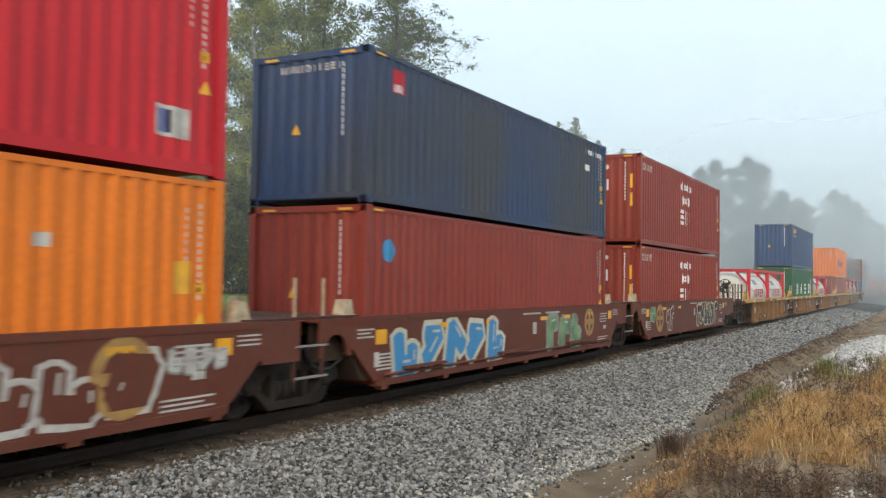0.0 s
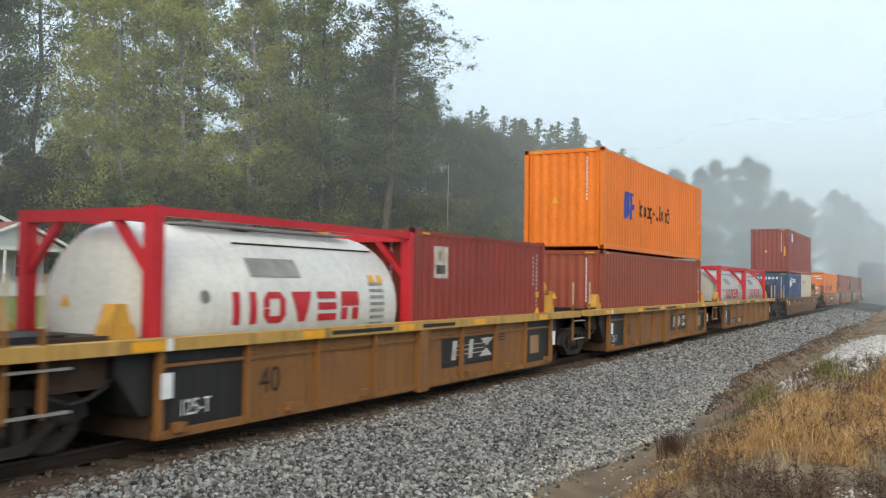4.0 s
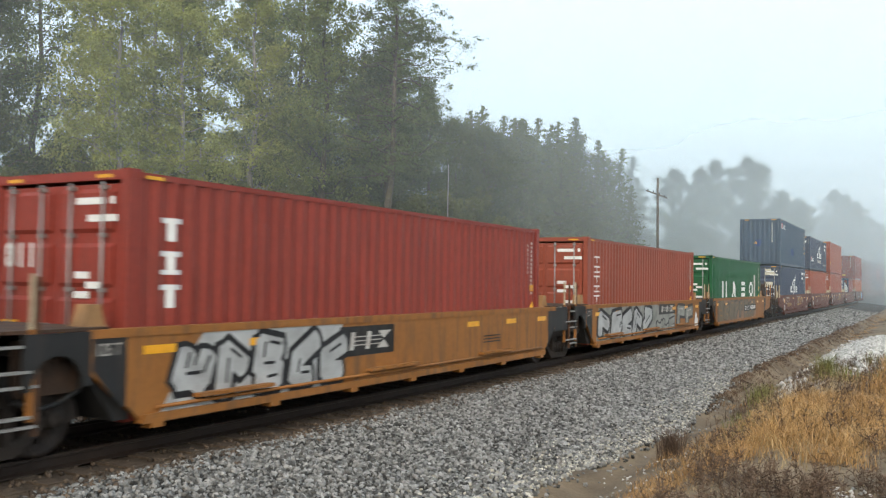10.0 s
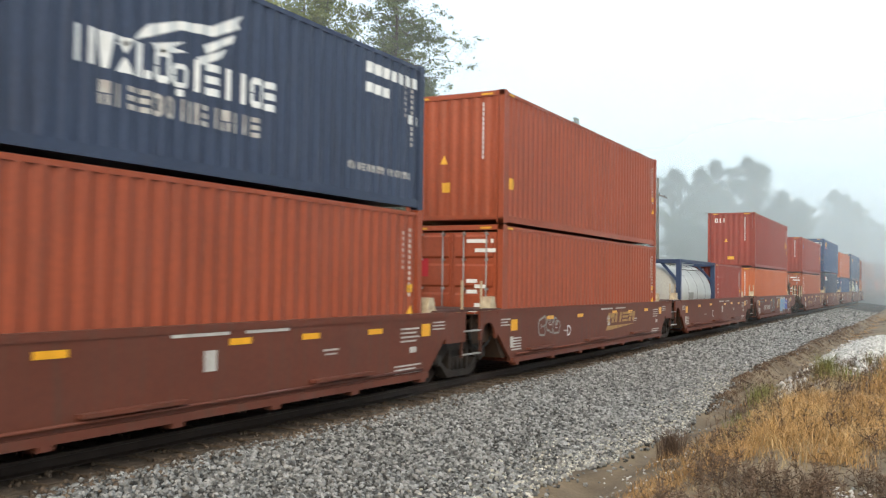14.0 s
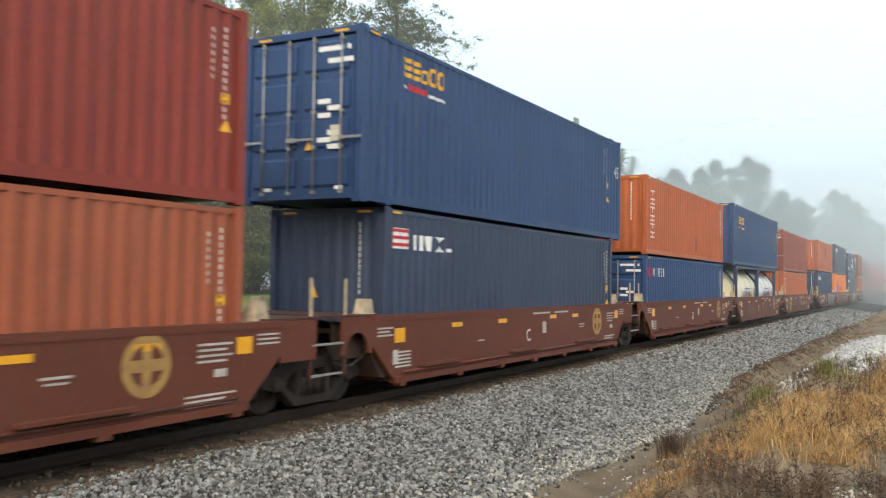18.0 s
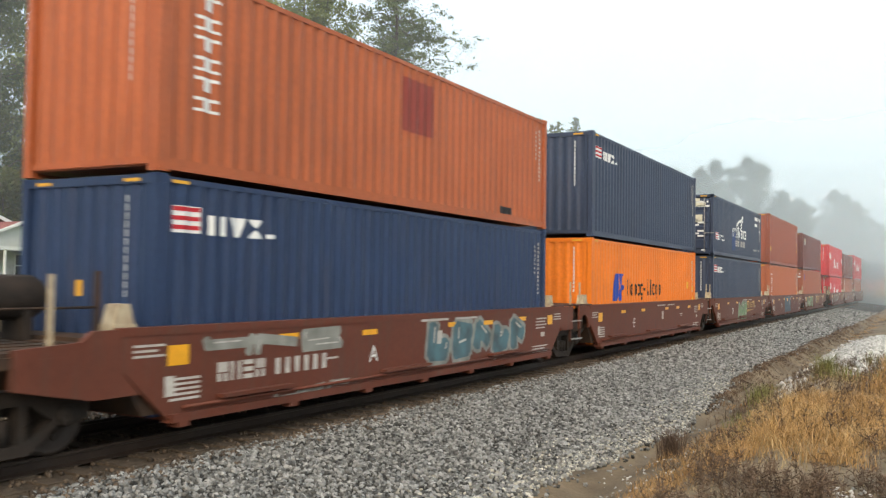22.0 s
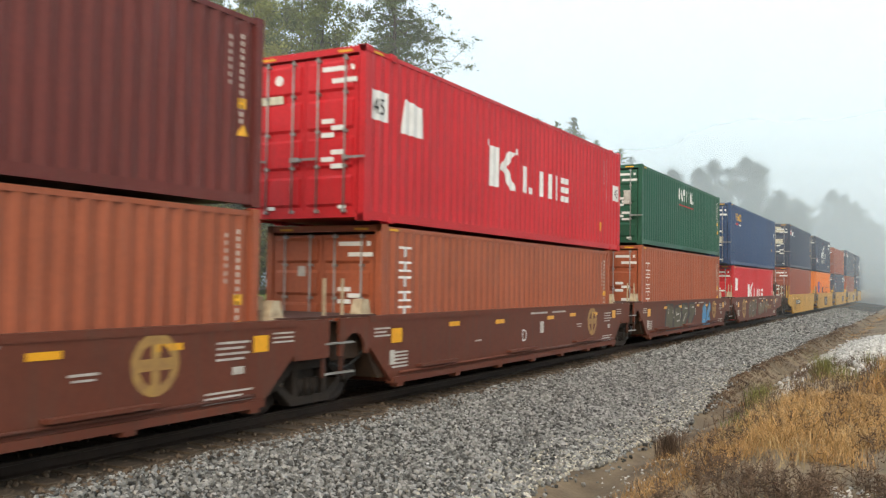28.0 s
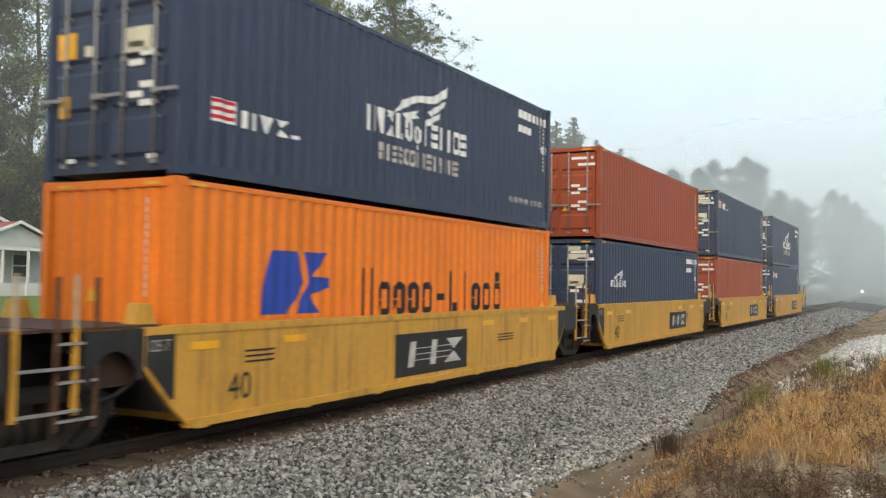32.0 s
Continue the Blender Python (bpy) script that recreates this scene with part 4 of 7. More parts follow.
rs = np.random.RandomState(12)
n = 3200
v, f = joined([bed(2600, 4, 22, -1.62, 1.4, 0.026, 5), bed(1800, 22, 60, -1.62, 1.4, 0.045, 6), bed(2500, 8, 60, 1.4, 4.2, 0.05, 7), stones(rs.uniform(4, 50, n), -1.5 - np.abs(rs.normal(0, 0.22, n)), 0.028, 13, 0.4)])
tagged(new("track_stones", plain_mesh("track_stones", v, f, DIRTYSHADED)), "dirty stones between the rails, darkened for the train's shade", "gravel", kind="stuff")
rs = np.random.RandomState(8)
n = 4200
hx, hy = rs.normal(35, 6.5, n), rs.normal(-7.35, 0.65, n)
ok = (np.abs(hx - 35) < 14) & (np.abs(hy + 7.35) < 1.5)
v, f = joined([stones(hx[ok], hy[ok], 0.06, 8), bed(260, 4.5, 13, -6.9, -5.4, 0.014, 9), bed(160, 7, 9, -9.0, -8.4, 0.025, 10), bed(500, 18, 26, -7.4, -6.2, 0.03, 11)])
tagged(new("pale_gravel", plain_mesh("pale_gravel", v, f, WHITESTONES)), "heap of pale loose gravel beside the line", "gravel", kind="stuff")


# ---------------- dry grass and weeds ----------------
def blades(x, y, height, width, seed, lean=0.5):
    rs = np.random.RandomState(seed)
    n = len(x)
    z = np.array([ground_height(a, b) for a, b in zip(x, y)]) - 0.02
    h = height * rs.uniform(0.45, 1.2, n)
    a, b = rs.uniform(0, 2 * np.pi, n), rs.uniform(0, 2 * np.pi, n)
    d = np.stack([np.cos(a), np.sin(a), np.zeros(n)], 1) * (h * lean * rs.uniform(0.1, 1.0, n))[:, None]
    w = np.stack([np.cos(b), np.sin(b), np.zeros(n)], 1) * (width * rs.uniform(0.6, 1.4, n))[:, None]
    base = np.stack([x, y, z], 1)
    mid = base + d * 0.3 + np.stack([0 * h, 0 * h, h * 0.6], 1)
    tip = base + d + np.stack([0 * h, 0 * h, h * rs.uniform(0.55, 1.0, n)], 1)
    v = np.stack([base - w, base + w, mid + w * 0.8, mid - w * 0.8, tip + w * 0.15, tip - w * 0.15], 1).reshape(-1, 3)
    k = np.arange(n)[:, None] * 6
    f = np.concatenate([k + np.array([[0, 1, 2, 3]]), k + np.array([[3, 2, 4, 5]])])
    return v, f


def tufts(n, per, x0, x1, y0, y1, spread, seed):
    rs = np.random.RandomState(seed)
    cx, cy = rs.uniform(x0, x1, n), rs.uniform(y0, y1, n)
    k = rs.randint(0, n, n * per)
    return cx[k] + rs.normal(0, spread, n * per), cy[k] + rs.normal(0, spread, n * per)


DRY = shade("dry_grass", (0.46, 0.27, 0.10), 0.8, 0, (0.30, 0.17, 0.07), 1.2, 0.9, rnd=0.5)
STRAW = shade("pale_straw", (0.50, 0.37, 0.19), 0.8, 0, (0.33, 0.22, 0.11), 1.2, 0.9, rnd=0.4)
DEAD = shade("dead_brown_weeds", (0.14, 0.092, 0.06), 0.9, 0, (0.07, 0.047, 0.034), 1.5, 0.9, rnd=0.5)
GREENGRASS = shade("rough_green_grass", (0.13, 0.15, 0.04), 0.8, 0, (0.20, 0.17, 0.06), 1.5, 0.9, rnd=0.4)
for name, label, mat, groups in (
        ("dry_grass", "tall dry tan grass on the bank", DRY, [(tufts(120, 85, 9.8, 16.5, -8.9, -6.95, 0.12, 21), 0.24, 0.003), (tufts(34, 90, 10.5, 15, -8.5, -7.5, 0.16, 28), 0.34, 0.003), (tufts(45, 45, 8.5, 12, -7.3, -6.2, 0.14, 31), 0.13, 0.0025), (tufts(50, 50, 17, 26, -9.6, -8.4, 0.2, 22), 0.42, 0.005), (tufts(70, 40, 19, 90, -6.3, -5.6, 0.16, 23), 0.10, 0.006), (tufts(22, 40, 11.5, 15.5, -7.0, -6.0, 0.12, 40), 0.16, 0.003), (tufts(700, 26, -12, 34, -24, -9.6, 0.2, 39), 0.2, 0.004)]),
        ("straw", "pale bleached straw among the dry grass", STRAW, [(tufts(60, 45, 9.8, 16, -8.8, -7.0, 0.2, 24), 0.26, 0.0025), (tufts(60, 30, 6.5, 10, -8.6, -6.2, 0.22, 25), 0.07, 0.0025), (tufts(30, 30, 16, 22, -8.6, -6.6, 0.2, 37), 0.3, 0.003)]),
        ("dead_weeds", "dark dead weeds and seed stalks", DEAD, [(tufts(34, 40, 16, 26, -8.8, -6.2, 0.16, 27), 0.3, 0.004), (tufts(90, 40, 20, 90, -6.4, -5.2, 0.2, 29), 0.11, 0.008), (tufts(14, 30, 9.5, 15, -7.2, -6.3, 0.12, 38), 0.12, 0.003), (tufts(4, 130, 12.35, 12.75, -6.15, -5.95, 0.06, 34), 0.46, 0.003), (tufts(900, 22, 18, 62, -5.5, -4.8, 0.1, 41), 0.06, 0.007)]),
        ("green_grass", "tufts of rough green grass at the ballast's foot", GREENGRASS, [(tufts(3, 160, 17.5, 19.0, -6.5, -6.3, 0.12, 32), 0.45, 0.004), (tufts(2, 240, 20.6, 21.2, -7.3, -7.15, 0.10, 33), 0.62, 0.004), (tufts(14, 60, 18, 26, -9.4, -7.6, 0.15, 35), 0.4, 0.004), (tufts(10, 50, 12, 17, -7.2, -6.4, 0.13, 36), 0.22, 0.003)])):
    sets = []
    for i, ((gx, gy), gh, gw) in enumerate(groups):
        sets.append(blades(gx, gy, gh, gw, 40 + i, 0.6 if name == "green_grass" or gh > 0.4 else 1.35))
    v, f = joined(sets)
    tagged(new(name, plain_mesh(name, v, f, mat)), label, "grass", kind="stuff")



def stalks(n, x0, x1, y0, y1, height, seed):
    """Dead weeds: a crooked stem each, with many short spikes of seed heads and curled leaves."""
    rs = np.random.RandomState(seed)
    cx, cy = tufts(max(4, n // 7), 7, x0, x1, y0, y1, 0.07, seed)
    n = len(cx)
    h = height * rs.uniform(0.4, 1.15, n)
    lx, ly = rs.normal(0, 0.16, n) * h, rs.normal(0, 0.16, n) * h
    z = np.array([ground_height(a, b) for a, b in zip(cx, cy)]) - 0.02
    sets, k = [], 22
    f = np.concatenate([np.zeros((n, 1)), rs.uniform(0.15, 1.0, (n, k))], 1)
    base = np.stack([cx[:, None] + lx[:, None] * f, cy[:, None] + ly[:, None] * f, z[:, None] + h[:, None] * f], 2)
    d = rs.normal(size=(n, k + 1, 3)) * 0.032
    d[:, :, 2] = np.abs(d[:, :, 2]) * 0.9
    d[:, 0] = np.stack([lx, ly, h], 1)
    w = rs.normal(size=(n, k + 1, 3))
    w = np.cross(w, d)
    w /= np.linalg.norm(w, axis=2)[:, :, None] + 1e-9
    w *= rs.uniform(0.002, 0.006, (n, k + 1, 1))
    w[:, 0] *= 0.5
    v = np.stack([base - w, base + w, base + d + w * 0.4, base + d - w * 0.4], 2).reshape(-1, 3)
    return v, np.arange(len(v)).reshape(-1, 4)


v, f = joined([stalks(250, 7.2, 9.4, -8.6, -7.1, 0.26, 91), stalks(120, 7.2, 9.0, -9.0, -8.3, 0.3, 92), stalks(330, 15.5, 25, -8.8, -6.0, 0.42, 93), stalks(110, 9.2, 14, -7.3, -6.4, 0.2, 94), stalks(200, 10, 16, -8.8, -7.0, 0.42, 95)])
tagged(new("weed_stalks", plain_mesh("weed_stalks", v, f, DEAD)), "dark dead weed stalks with spiky seed heads", "weeds", kind="stuff")

# lawn grass behind the track and rough growth on the far bank
gx, gy = tufts(900, 14, 20, 75, 5.5, 9.5, 0.25, 50)
v, f = blades(gx, gy, 0.35, 0.012, 51)
tagged(new("far_bank_grass", plain_mesh("far_bank_grass", v, f, GREENGRASS)), "rough green and brown grass along the far bank", "grass", kind="stuff")


# ---------------- fallen twigs beside the ballast ----------------
def twig(bm, seed):
    q = random.Random(seed)
    p = Vector((0, 0, 0.02))
    for i in range(4):
        d = Vector((q.uniform(0.1, 0.3), q.uniform(-0.15, 0.15), q.uniform(-0.02, 0.08)))
        cyl(bm, p, p + d, 0.014 - i * 0.002, 5, 0.012 - i * 0.002)
        if i:
            cyl(bm, p, p + Vector((d.x * 0.4, d.y + q.uniform(-0.2, 0.2), q.uniform(0.02, 0.18))), 0.006, 4, 0.003)
        p = p + d


BARK = shade("bark", (0.11, 0.085, 0.065), 0.9, 0, (0.05, 0.04, 0.03), 4, 0.9, 0.8, 25, (2, 2, 0.5))
for i, (x, y, a) in enumerate(((20.5, -5.4, 150), (22, -5.55, 20), (30, -5.3, 80), (41, -5.2, 170), (19.2, -5.7, 60))):
    t = put("fallen_twig", shared("twig%d" % i, BARK, twig, i), None)
    t.matrix_basis = pose(x, y, ground_height(x, y), 0, 0, a)
    tagged(t, "bare fallen twig lying at the ballast edge", "twig", "twigs by the track")

# ---------------- haze sheets ---------


def haze_material(name, alpha, low, mid, high):
    """Haze sheet: its density near the ground and at tree height, thinning out above."""
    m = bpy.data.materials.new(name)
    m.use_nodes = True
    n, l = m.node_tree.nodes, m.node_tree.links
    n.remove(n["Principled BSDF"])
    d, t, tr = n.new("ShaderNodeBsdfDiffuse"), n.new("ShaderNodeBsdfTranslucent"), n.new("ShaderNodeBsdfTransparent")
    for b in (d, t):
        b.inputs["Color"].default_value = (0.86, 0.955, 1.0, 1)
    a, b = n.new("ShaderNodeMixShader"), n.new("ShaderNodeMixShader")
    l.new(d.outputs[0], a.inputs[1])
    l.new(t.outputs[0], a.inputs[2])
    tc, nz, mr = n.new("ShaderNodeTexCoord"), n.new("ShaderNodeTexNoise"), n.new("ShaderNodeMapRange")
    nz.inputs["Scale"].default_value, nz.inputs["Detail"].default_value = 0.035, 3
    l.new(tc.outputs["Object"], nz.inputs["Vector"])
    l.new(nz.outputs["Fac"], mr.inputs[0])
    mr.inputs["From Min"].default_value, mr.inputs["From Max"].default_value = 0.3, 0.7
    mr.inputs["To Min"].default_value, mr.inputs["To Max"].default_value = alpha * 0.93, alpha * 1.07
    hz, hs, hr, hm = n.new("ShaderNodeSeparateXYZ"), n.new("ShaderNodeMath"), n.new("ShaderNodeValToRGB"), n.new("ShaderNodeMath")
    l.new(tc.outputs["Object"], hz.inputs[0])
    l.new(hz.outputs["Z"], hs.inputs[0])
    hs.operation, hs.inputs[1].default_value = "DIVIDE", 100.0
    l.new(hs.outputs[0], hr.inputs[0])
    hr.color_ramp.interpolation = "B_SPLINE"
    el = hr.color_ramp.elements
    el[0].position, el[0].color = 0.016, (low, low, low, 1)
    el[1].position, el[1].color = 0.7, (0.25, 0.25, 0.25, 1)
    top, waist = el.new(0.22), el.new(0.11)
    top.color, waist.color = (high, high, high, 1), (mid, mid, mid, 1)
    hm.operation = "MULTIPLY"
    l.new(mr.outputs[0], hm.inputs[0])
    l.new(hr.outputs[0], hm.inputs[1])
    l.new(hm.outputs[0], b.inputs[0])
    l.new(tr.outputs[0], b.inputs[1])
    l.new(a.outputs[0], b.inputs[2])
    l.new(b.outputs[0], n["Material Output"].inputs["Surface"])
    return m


# Curved translucent sheets added round the camera to stand in for distance haze.
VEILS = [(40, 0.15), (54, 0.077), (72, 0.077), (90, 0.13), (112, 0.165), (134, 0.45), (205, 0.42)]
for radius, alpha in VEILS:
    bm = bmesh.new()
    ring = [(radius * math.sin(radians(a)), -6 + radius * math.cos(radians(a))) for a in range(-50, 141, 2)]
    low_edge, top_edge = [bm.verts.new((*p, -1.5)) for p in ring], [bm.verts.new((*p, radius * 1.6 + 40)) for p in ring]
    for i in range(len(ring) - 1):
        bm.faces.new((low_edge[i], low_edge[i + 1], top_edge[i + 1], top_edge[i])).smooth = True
    ob = part("mist", bm, haze_material("mist", alpha, *((0.1, 0.4, 3.4) if radius < 45 else (0.22, 0.9, 3.0) if radius < 75 else (0.4, 0.8, 1.4) if radius < 120 else (0.64, 1.4, 2.05))), None)
    tagged(ob, "curved translucent sheet standing in for distance haze", "fog", "fog over the line", "stuff")


# ---------------- trees ----------------
def leafmat(name, a, b):
    """Leaf surface: lit from both sides, as thin leaves let light through."""
    m = shade(name, a, 0.7, 0, b, 0.55, 1.0, rnd=0.18)
    n, l = m.node_tree.nodes, m.node_tree.links
    t, x = n.new("ShaderNodeBsdfTranslucent"), n.new("ShaderNodeMixShader")
    p = n["Principled BSDF"]
    l.new(p.inputs["Base Color"].links[0].from_socket, t.inputs["Color"])
    x.inputs[0].default_value = 0.5
    l.new(p.outputs[0], x.inputs[1])
    l.new(t.outputs[0], x.inputs[2])
    l.new(x.outputs[0], n["Material Output"].inputs["Surface"])
    return m


LEAF_LIGHT = leafmat("yellow_green_leaves", (0.46, 0.46, 0.12), (0.18, 0.20, 0.05))
LEAF_MID = leafmat("green_leaves", (0.26, 0.28, 0.075), (0.09, 0.11, 0.032))
LEAF_DARK = leafmat("dark_green_leaves", (0.11, 0.125, 0.05), (0.065, 0.078, 0.033))
NEEDLE = leafmat("pine_needles", (0.15, 0.175, 0.066), (0.09, 0.11, 0.043))
AUTUMN = leafmat("brown_green_leaves", (0.15, 0.16, 0.045), (0.08, 0.085, 0.028))
PALEBARK = shade("pale_bark", (0.34, 0.31, 0.26), 0.9, 0, (0.16, 0.14, 0.11), 3, 0.9, 0.6, 25, (2, 2, 0.5))


def limb(bm, a, b, r0, r1, rr, bend=0.08):
    pts, k = [], 5
    for i in range(k + 1):
        p = a.lerp(b, i / k)
        if 0 < i < k:
            p = p + Vector((rr.uniform(-1, 1), rr.uniform(-1, 1), rr.uniform(-1, 1))) * (b - a).length * bend * 0.5
        pts.append(p)
    for i in range(k):
        cyl(bm, pts[i], pts[i + 1], r0 + (r1 - r0) * i / k, 6, r0 + (r1 - r0) * (i + 1) / k, caps=False)
    return pts


def leaf_cloud(centres, count, size, seed, flatten=0.8, feather=False):
    """Loose leaves, as small blades, round the ends of the twigs."""
    rs = np.random.RandomState(seed)
    c = np.array([p for p, _ in centres])
    r = np.array([q for _, q in centres])
    k = rs.choice(len(c), count, p=r ** 2 / (r ** 2).sum())
    d = rs.normal(size=(count, 3))
    d /= np.linalg.norm(d, axis=1)[:, None]
    d *= (np.abs(rs.normal(0, 0.75, count)) if feather else rs.rand(count) ** 0.6)[:, None] * r[k][:, None]
    d[:, 2] *= flatten
    p = c[k] + d
    a = rs.normal(size=(count, 3))
    a /= np.linalg.norm(a, axis=1)[:, None]
    b = np.cross(a, rs.normal(size=(count, 3)))
    b /= np.linalg.norm(b, axis=1)[:, None]
    s = size * rs.uniform(0.6, 1.4, count)[:, None]
    v = np.stack([p - a * s, p + b * s * 0.5, p + a * s, p - b * s * 0.5], 1).reshape(-1, 3)
    return v, np.arange(count * 4).reshape(-1, 4)


def tree(kind, height, seed, leaf, count, spread=0.22, label="", bare=0.25, size=0.14, clump=1.0):
    rr = random.Random(seed)
    ob = thing(kind, label, "tree", "trees of the wood")
    bm = bmesh.new()
    top = Vector((rr.uniform(-0.6, 0.6), rr.uniform(-0.6, 0.6), height * 0.96))
    spine = limb(bm, Vector((0, 0, -0.5)), top, height * 0.012 + 0.05, 0.04, rr, 0.04)
    cl = []
    pine = kind == "pine_tree"
    n = int(height * (9.0 if pine and bare < 0.2 else 2.4))
    for i in range(n):
        f = bare + (1 - bare) * (i + rr.random()) / n
        k = min(4, int(f * 5))
        base = spine[k].lerp(spine[k + 1], f * 5 - k)
        g = (f - bare) / (1 - bare)
        prof = (1 - g) ** 0.62 * 0.95 + 0.05 if pine and bare < 0.25 else math.sin(math.pi * min(1, 0.2 + g * 0.82)) ** 0.7
        reach = height * spread * prof * rr.uniform(0.55, 1.2)
        an = rr.uniform(0, 2 * math.pi)
        if pine:
            cl.append((base, (0.45 if bare < 0.2 else 0.3) * clump * (1 - 0.7 * g)))
        tip = base + Vector((math.cos(an) * reach, math.sin(an) * reach, reach * (rr.uniform(-0.15, 0.35) + (0.15 * g if bare < 0.25 else 0) if pine else rr.uniform(0.1, 0.8))))
        pts = limb(bm, base, tip, 0.02 + height * 0.0028 * (1 - g), 0.01, rr, 0.25)
        for q in pts[1 if pine else 2:]:
            for _ in range(2):
                j = Vector((rr.uniform(-1, 1), rr.uniform(-1, 1), rr.uniform(-0.6, 0.6))) * reach * 0.22
                cyl(bm, q, q + j, 0.012, 3, 0.005, caps=False)
                cl.append((q + j, rr.uniform(0.3, 0.75) * clump * (0.85 - 0.6 * g if pine and bare < 0.25 else 1.0)))
    cl.append((top, (0.22 if pine and bare < 0.25 else 0.6) * clump))
    put("trunk", mesh_of(bm, PALEBARK if leaf is LEAF_LIGHT else BARK, "trunk"), ob)
    v, f = leaf_cloud(cl, count, size, seed, 0.6 if pine else 0.85, size < 0.115)
    put("crown", plain_mesh("crown", v, f, leaf), ob)
    return ob


rr = random.Random(5)
TYPES = [tree("broadleaf_tree", 25, 11, LEAF_LIGHT, 23500, 0.17, "tall slender tree with pale yellow-green leaves", 0.1, 0.118, 1.5),
         tree("broadleaf_tree", 26, 12, LEAF_MID, 27000, 0.18, "tall green broadleaf tree at the wood's edge", 0.06, 0.118, 1.6),
         tree("broadleaf_tree", 23, 13, LEAF_DARK, 24500, 0.22, "dark green broadleaf tree in the shade of the wood", 0.04, 0.118, 1.7),
         tree("pine_tree", 29, 14, NEEDLE, 27000, 0.19, "tall pine with an open tufted crown", 0.34, 0.1, 1.05),
         tree("pine_tree", 21, 15, NEEDLE, 60000, 0.2, "pointed dark pine fading into the fog", 0.03, 0.095, 0.8),
         tree("broadleaf_tree", 8, 16, AUTUMN, 11000, 0.36, "bushy undergrowth tree with browning leaves", 0.03, 0.13, 1.2),
         tree("broadleaf_tree", 23, 17, LEAF_DARK, 46000, 0.25, "grey-green tree far off in the fog", 0.03, 0.11, 1.45)]
USED = set()


def plant(k, x, y, s=1.0):
    m = pose(x, y, ground_height(x, y), 0, 0, rr.uniform(0, 360))
    if k not in USED:
        USED.add(k)
        ob = TYPES[k]
        ob.matrix_basis = m
    else:
        ob = copy_thing(TYPES[k], m)
    ob.scale = (s, s, s * rr.uniform(0.94, 1.06))
    return ob


WOOD = [(2, 40, 50, 1.05), (1, 47, 54, 1.15), (0, 45.5, 45, 1.0), (0, 43, 40, 0.95), (0, 51, 45, 1.1), (0, 48, 39, 1.0), (1, 55, 44, 1.1), (0, 56, 39, 1.05), (1, 66, 47, 1.2),
        (1, 61, 38, 1.1), (2, 72, 44, 1.2), (2, 70, 37, 1.05), (1, 80, 41, 1.1), (2, 90, 42, 0.95), (3, 58, 27, 0.98), (3, 63, 30, 0.96), (2, 64, 32, 0.9), (1, 57.5, 33, 1.0), (2, 74, 33, 0.85),
        (2, 78, 54, 1.0), (2, 92, 52, 0.9)]
BUSHES = [(5, 41, 38, 1.0), (5, 46, 37, 1.1), (5, 50, 35, 1.0), (5, 54, 33, 1.05), (5, 58, 30, 1.0), (5, 62, 27, 1.0), (5, 66, 27, 1.1), (5, 70, 30, 1.2), (5, 76, 29, 1.2), (5, 82, 31, 1.3), (5, 88, 33, 1.3), (5, 44, 43, 1.2), (5, 39, 46, 1.1),
          (5, 52, 41, 1.3), (5, 60, 35, 1.3), (5, 42, 52, 1.5), (5, 47, 56, 1.5), (5, 53, 58, 1.6), (5, 59, 52, 1.6), (5, 64, 57, 1.6), (5, 70, 52, 1.6), (5, 76, 46, 1.5), (5, 37, 55, 1.5), (5, 56, 47, 1.4), (5, 50, 49, 1.4), (5, 94, 31, 1.3), (5, 100, 30, 1.3), (5, 67, 33, 1.2)]
MIDDLE = [(6, 78, 32, 0.82), (6, 83, 31, 0.78), (6, 87, 33, 0.8), (4, 90, 30, 0.9), (4, 95, 31, 0.98), (4, 100, 33, 1.0), (4, 92, 34, 1.0), (4, 98, 29, 0.85), (4, 105, 32, 1.0), (4, 110, 31, 1.08), (4, 114, 33, 1.1), (4, 118, 31, 1.0), (4, 122, 30, 0.95),
          (4, 127, 31, 1.0), (4, 132, 31, 1.02), (4, 136, 30, 0.85), (6, 104, 38, 0.9), (6, 116, 38, 0.95), (6, 128, 37, 0.9), (6, 96, 40, 0.9), (4, 108, 28, 0.8), (4, 120, 27, 0.75), (4, 93, 37, 1.02), (4, 103, 36, 1.05), (4, 112, 36, 1.08), (4, 97, 33, 0.98), (4, 107, 30, 0.98), (4, 116, 29, 0.95), (4, 101, 30, 0.9), (4, 88, 35, 0.95)]
DISTANT = [(6, 139, 26, 0.85), (6, 150, 27, 0.85), (6, 160, 26, 0.95), (6, 180, 22, 1.12), (6, 182, 20, 1.08), (6, 176, 27, 1.1), (6, 184, 16, 0.85), (6, 199, 14, 0.82), (6, 210, 16, 0.9), (6, 254, 12, 1.15), (3, 262, 10, 0.95), (6, 272, 8, 1.1), (6, 303, 6, 1.05), (6, 330, 4.5, 0.9),
           (6, 230, 20, 1.0), (6, 290, 14, 1.2), (6, 200, 24, 1.0)]
for k, x, y, s in WOOD + BUSHES + MIDDLE + DISTANT:
    plant(k, x, y, s)

# ---------------- the house behind the lawn ----------------
SIDING = shade("white_siding", (0.62, 0.63, 0.62), 0.7, 0, (0.5, 0.5, 0.48), 2, 0.6)
TRIMW = shade("white_trim", (0.80, 0.80, 0.78), 0.6)
ROOFRED = shade("red_roof", (0.30, 0.10, 0.09), 0.7, 0, (0.2, 0.07, 0.065), 2, 0.8)
DARKGLASS = shade("dark_window_glass", (0.03, 0.035, 0.04), 0.12)
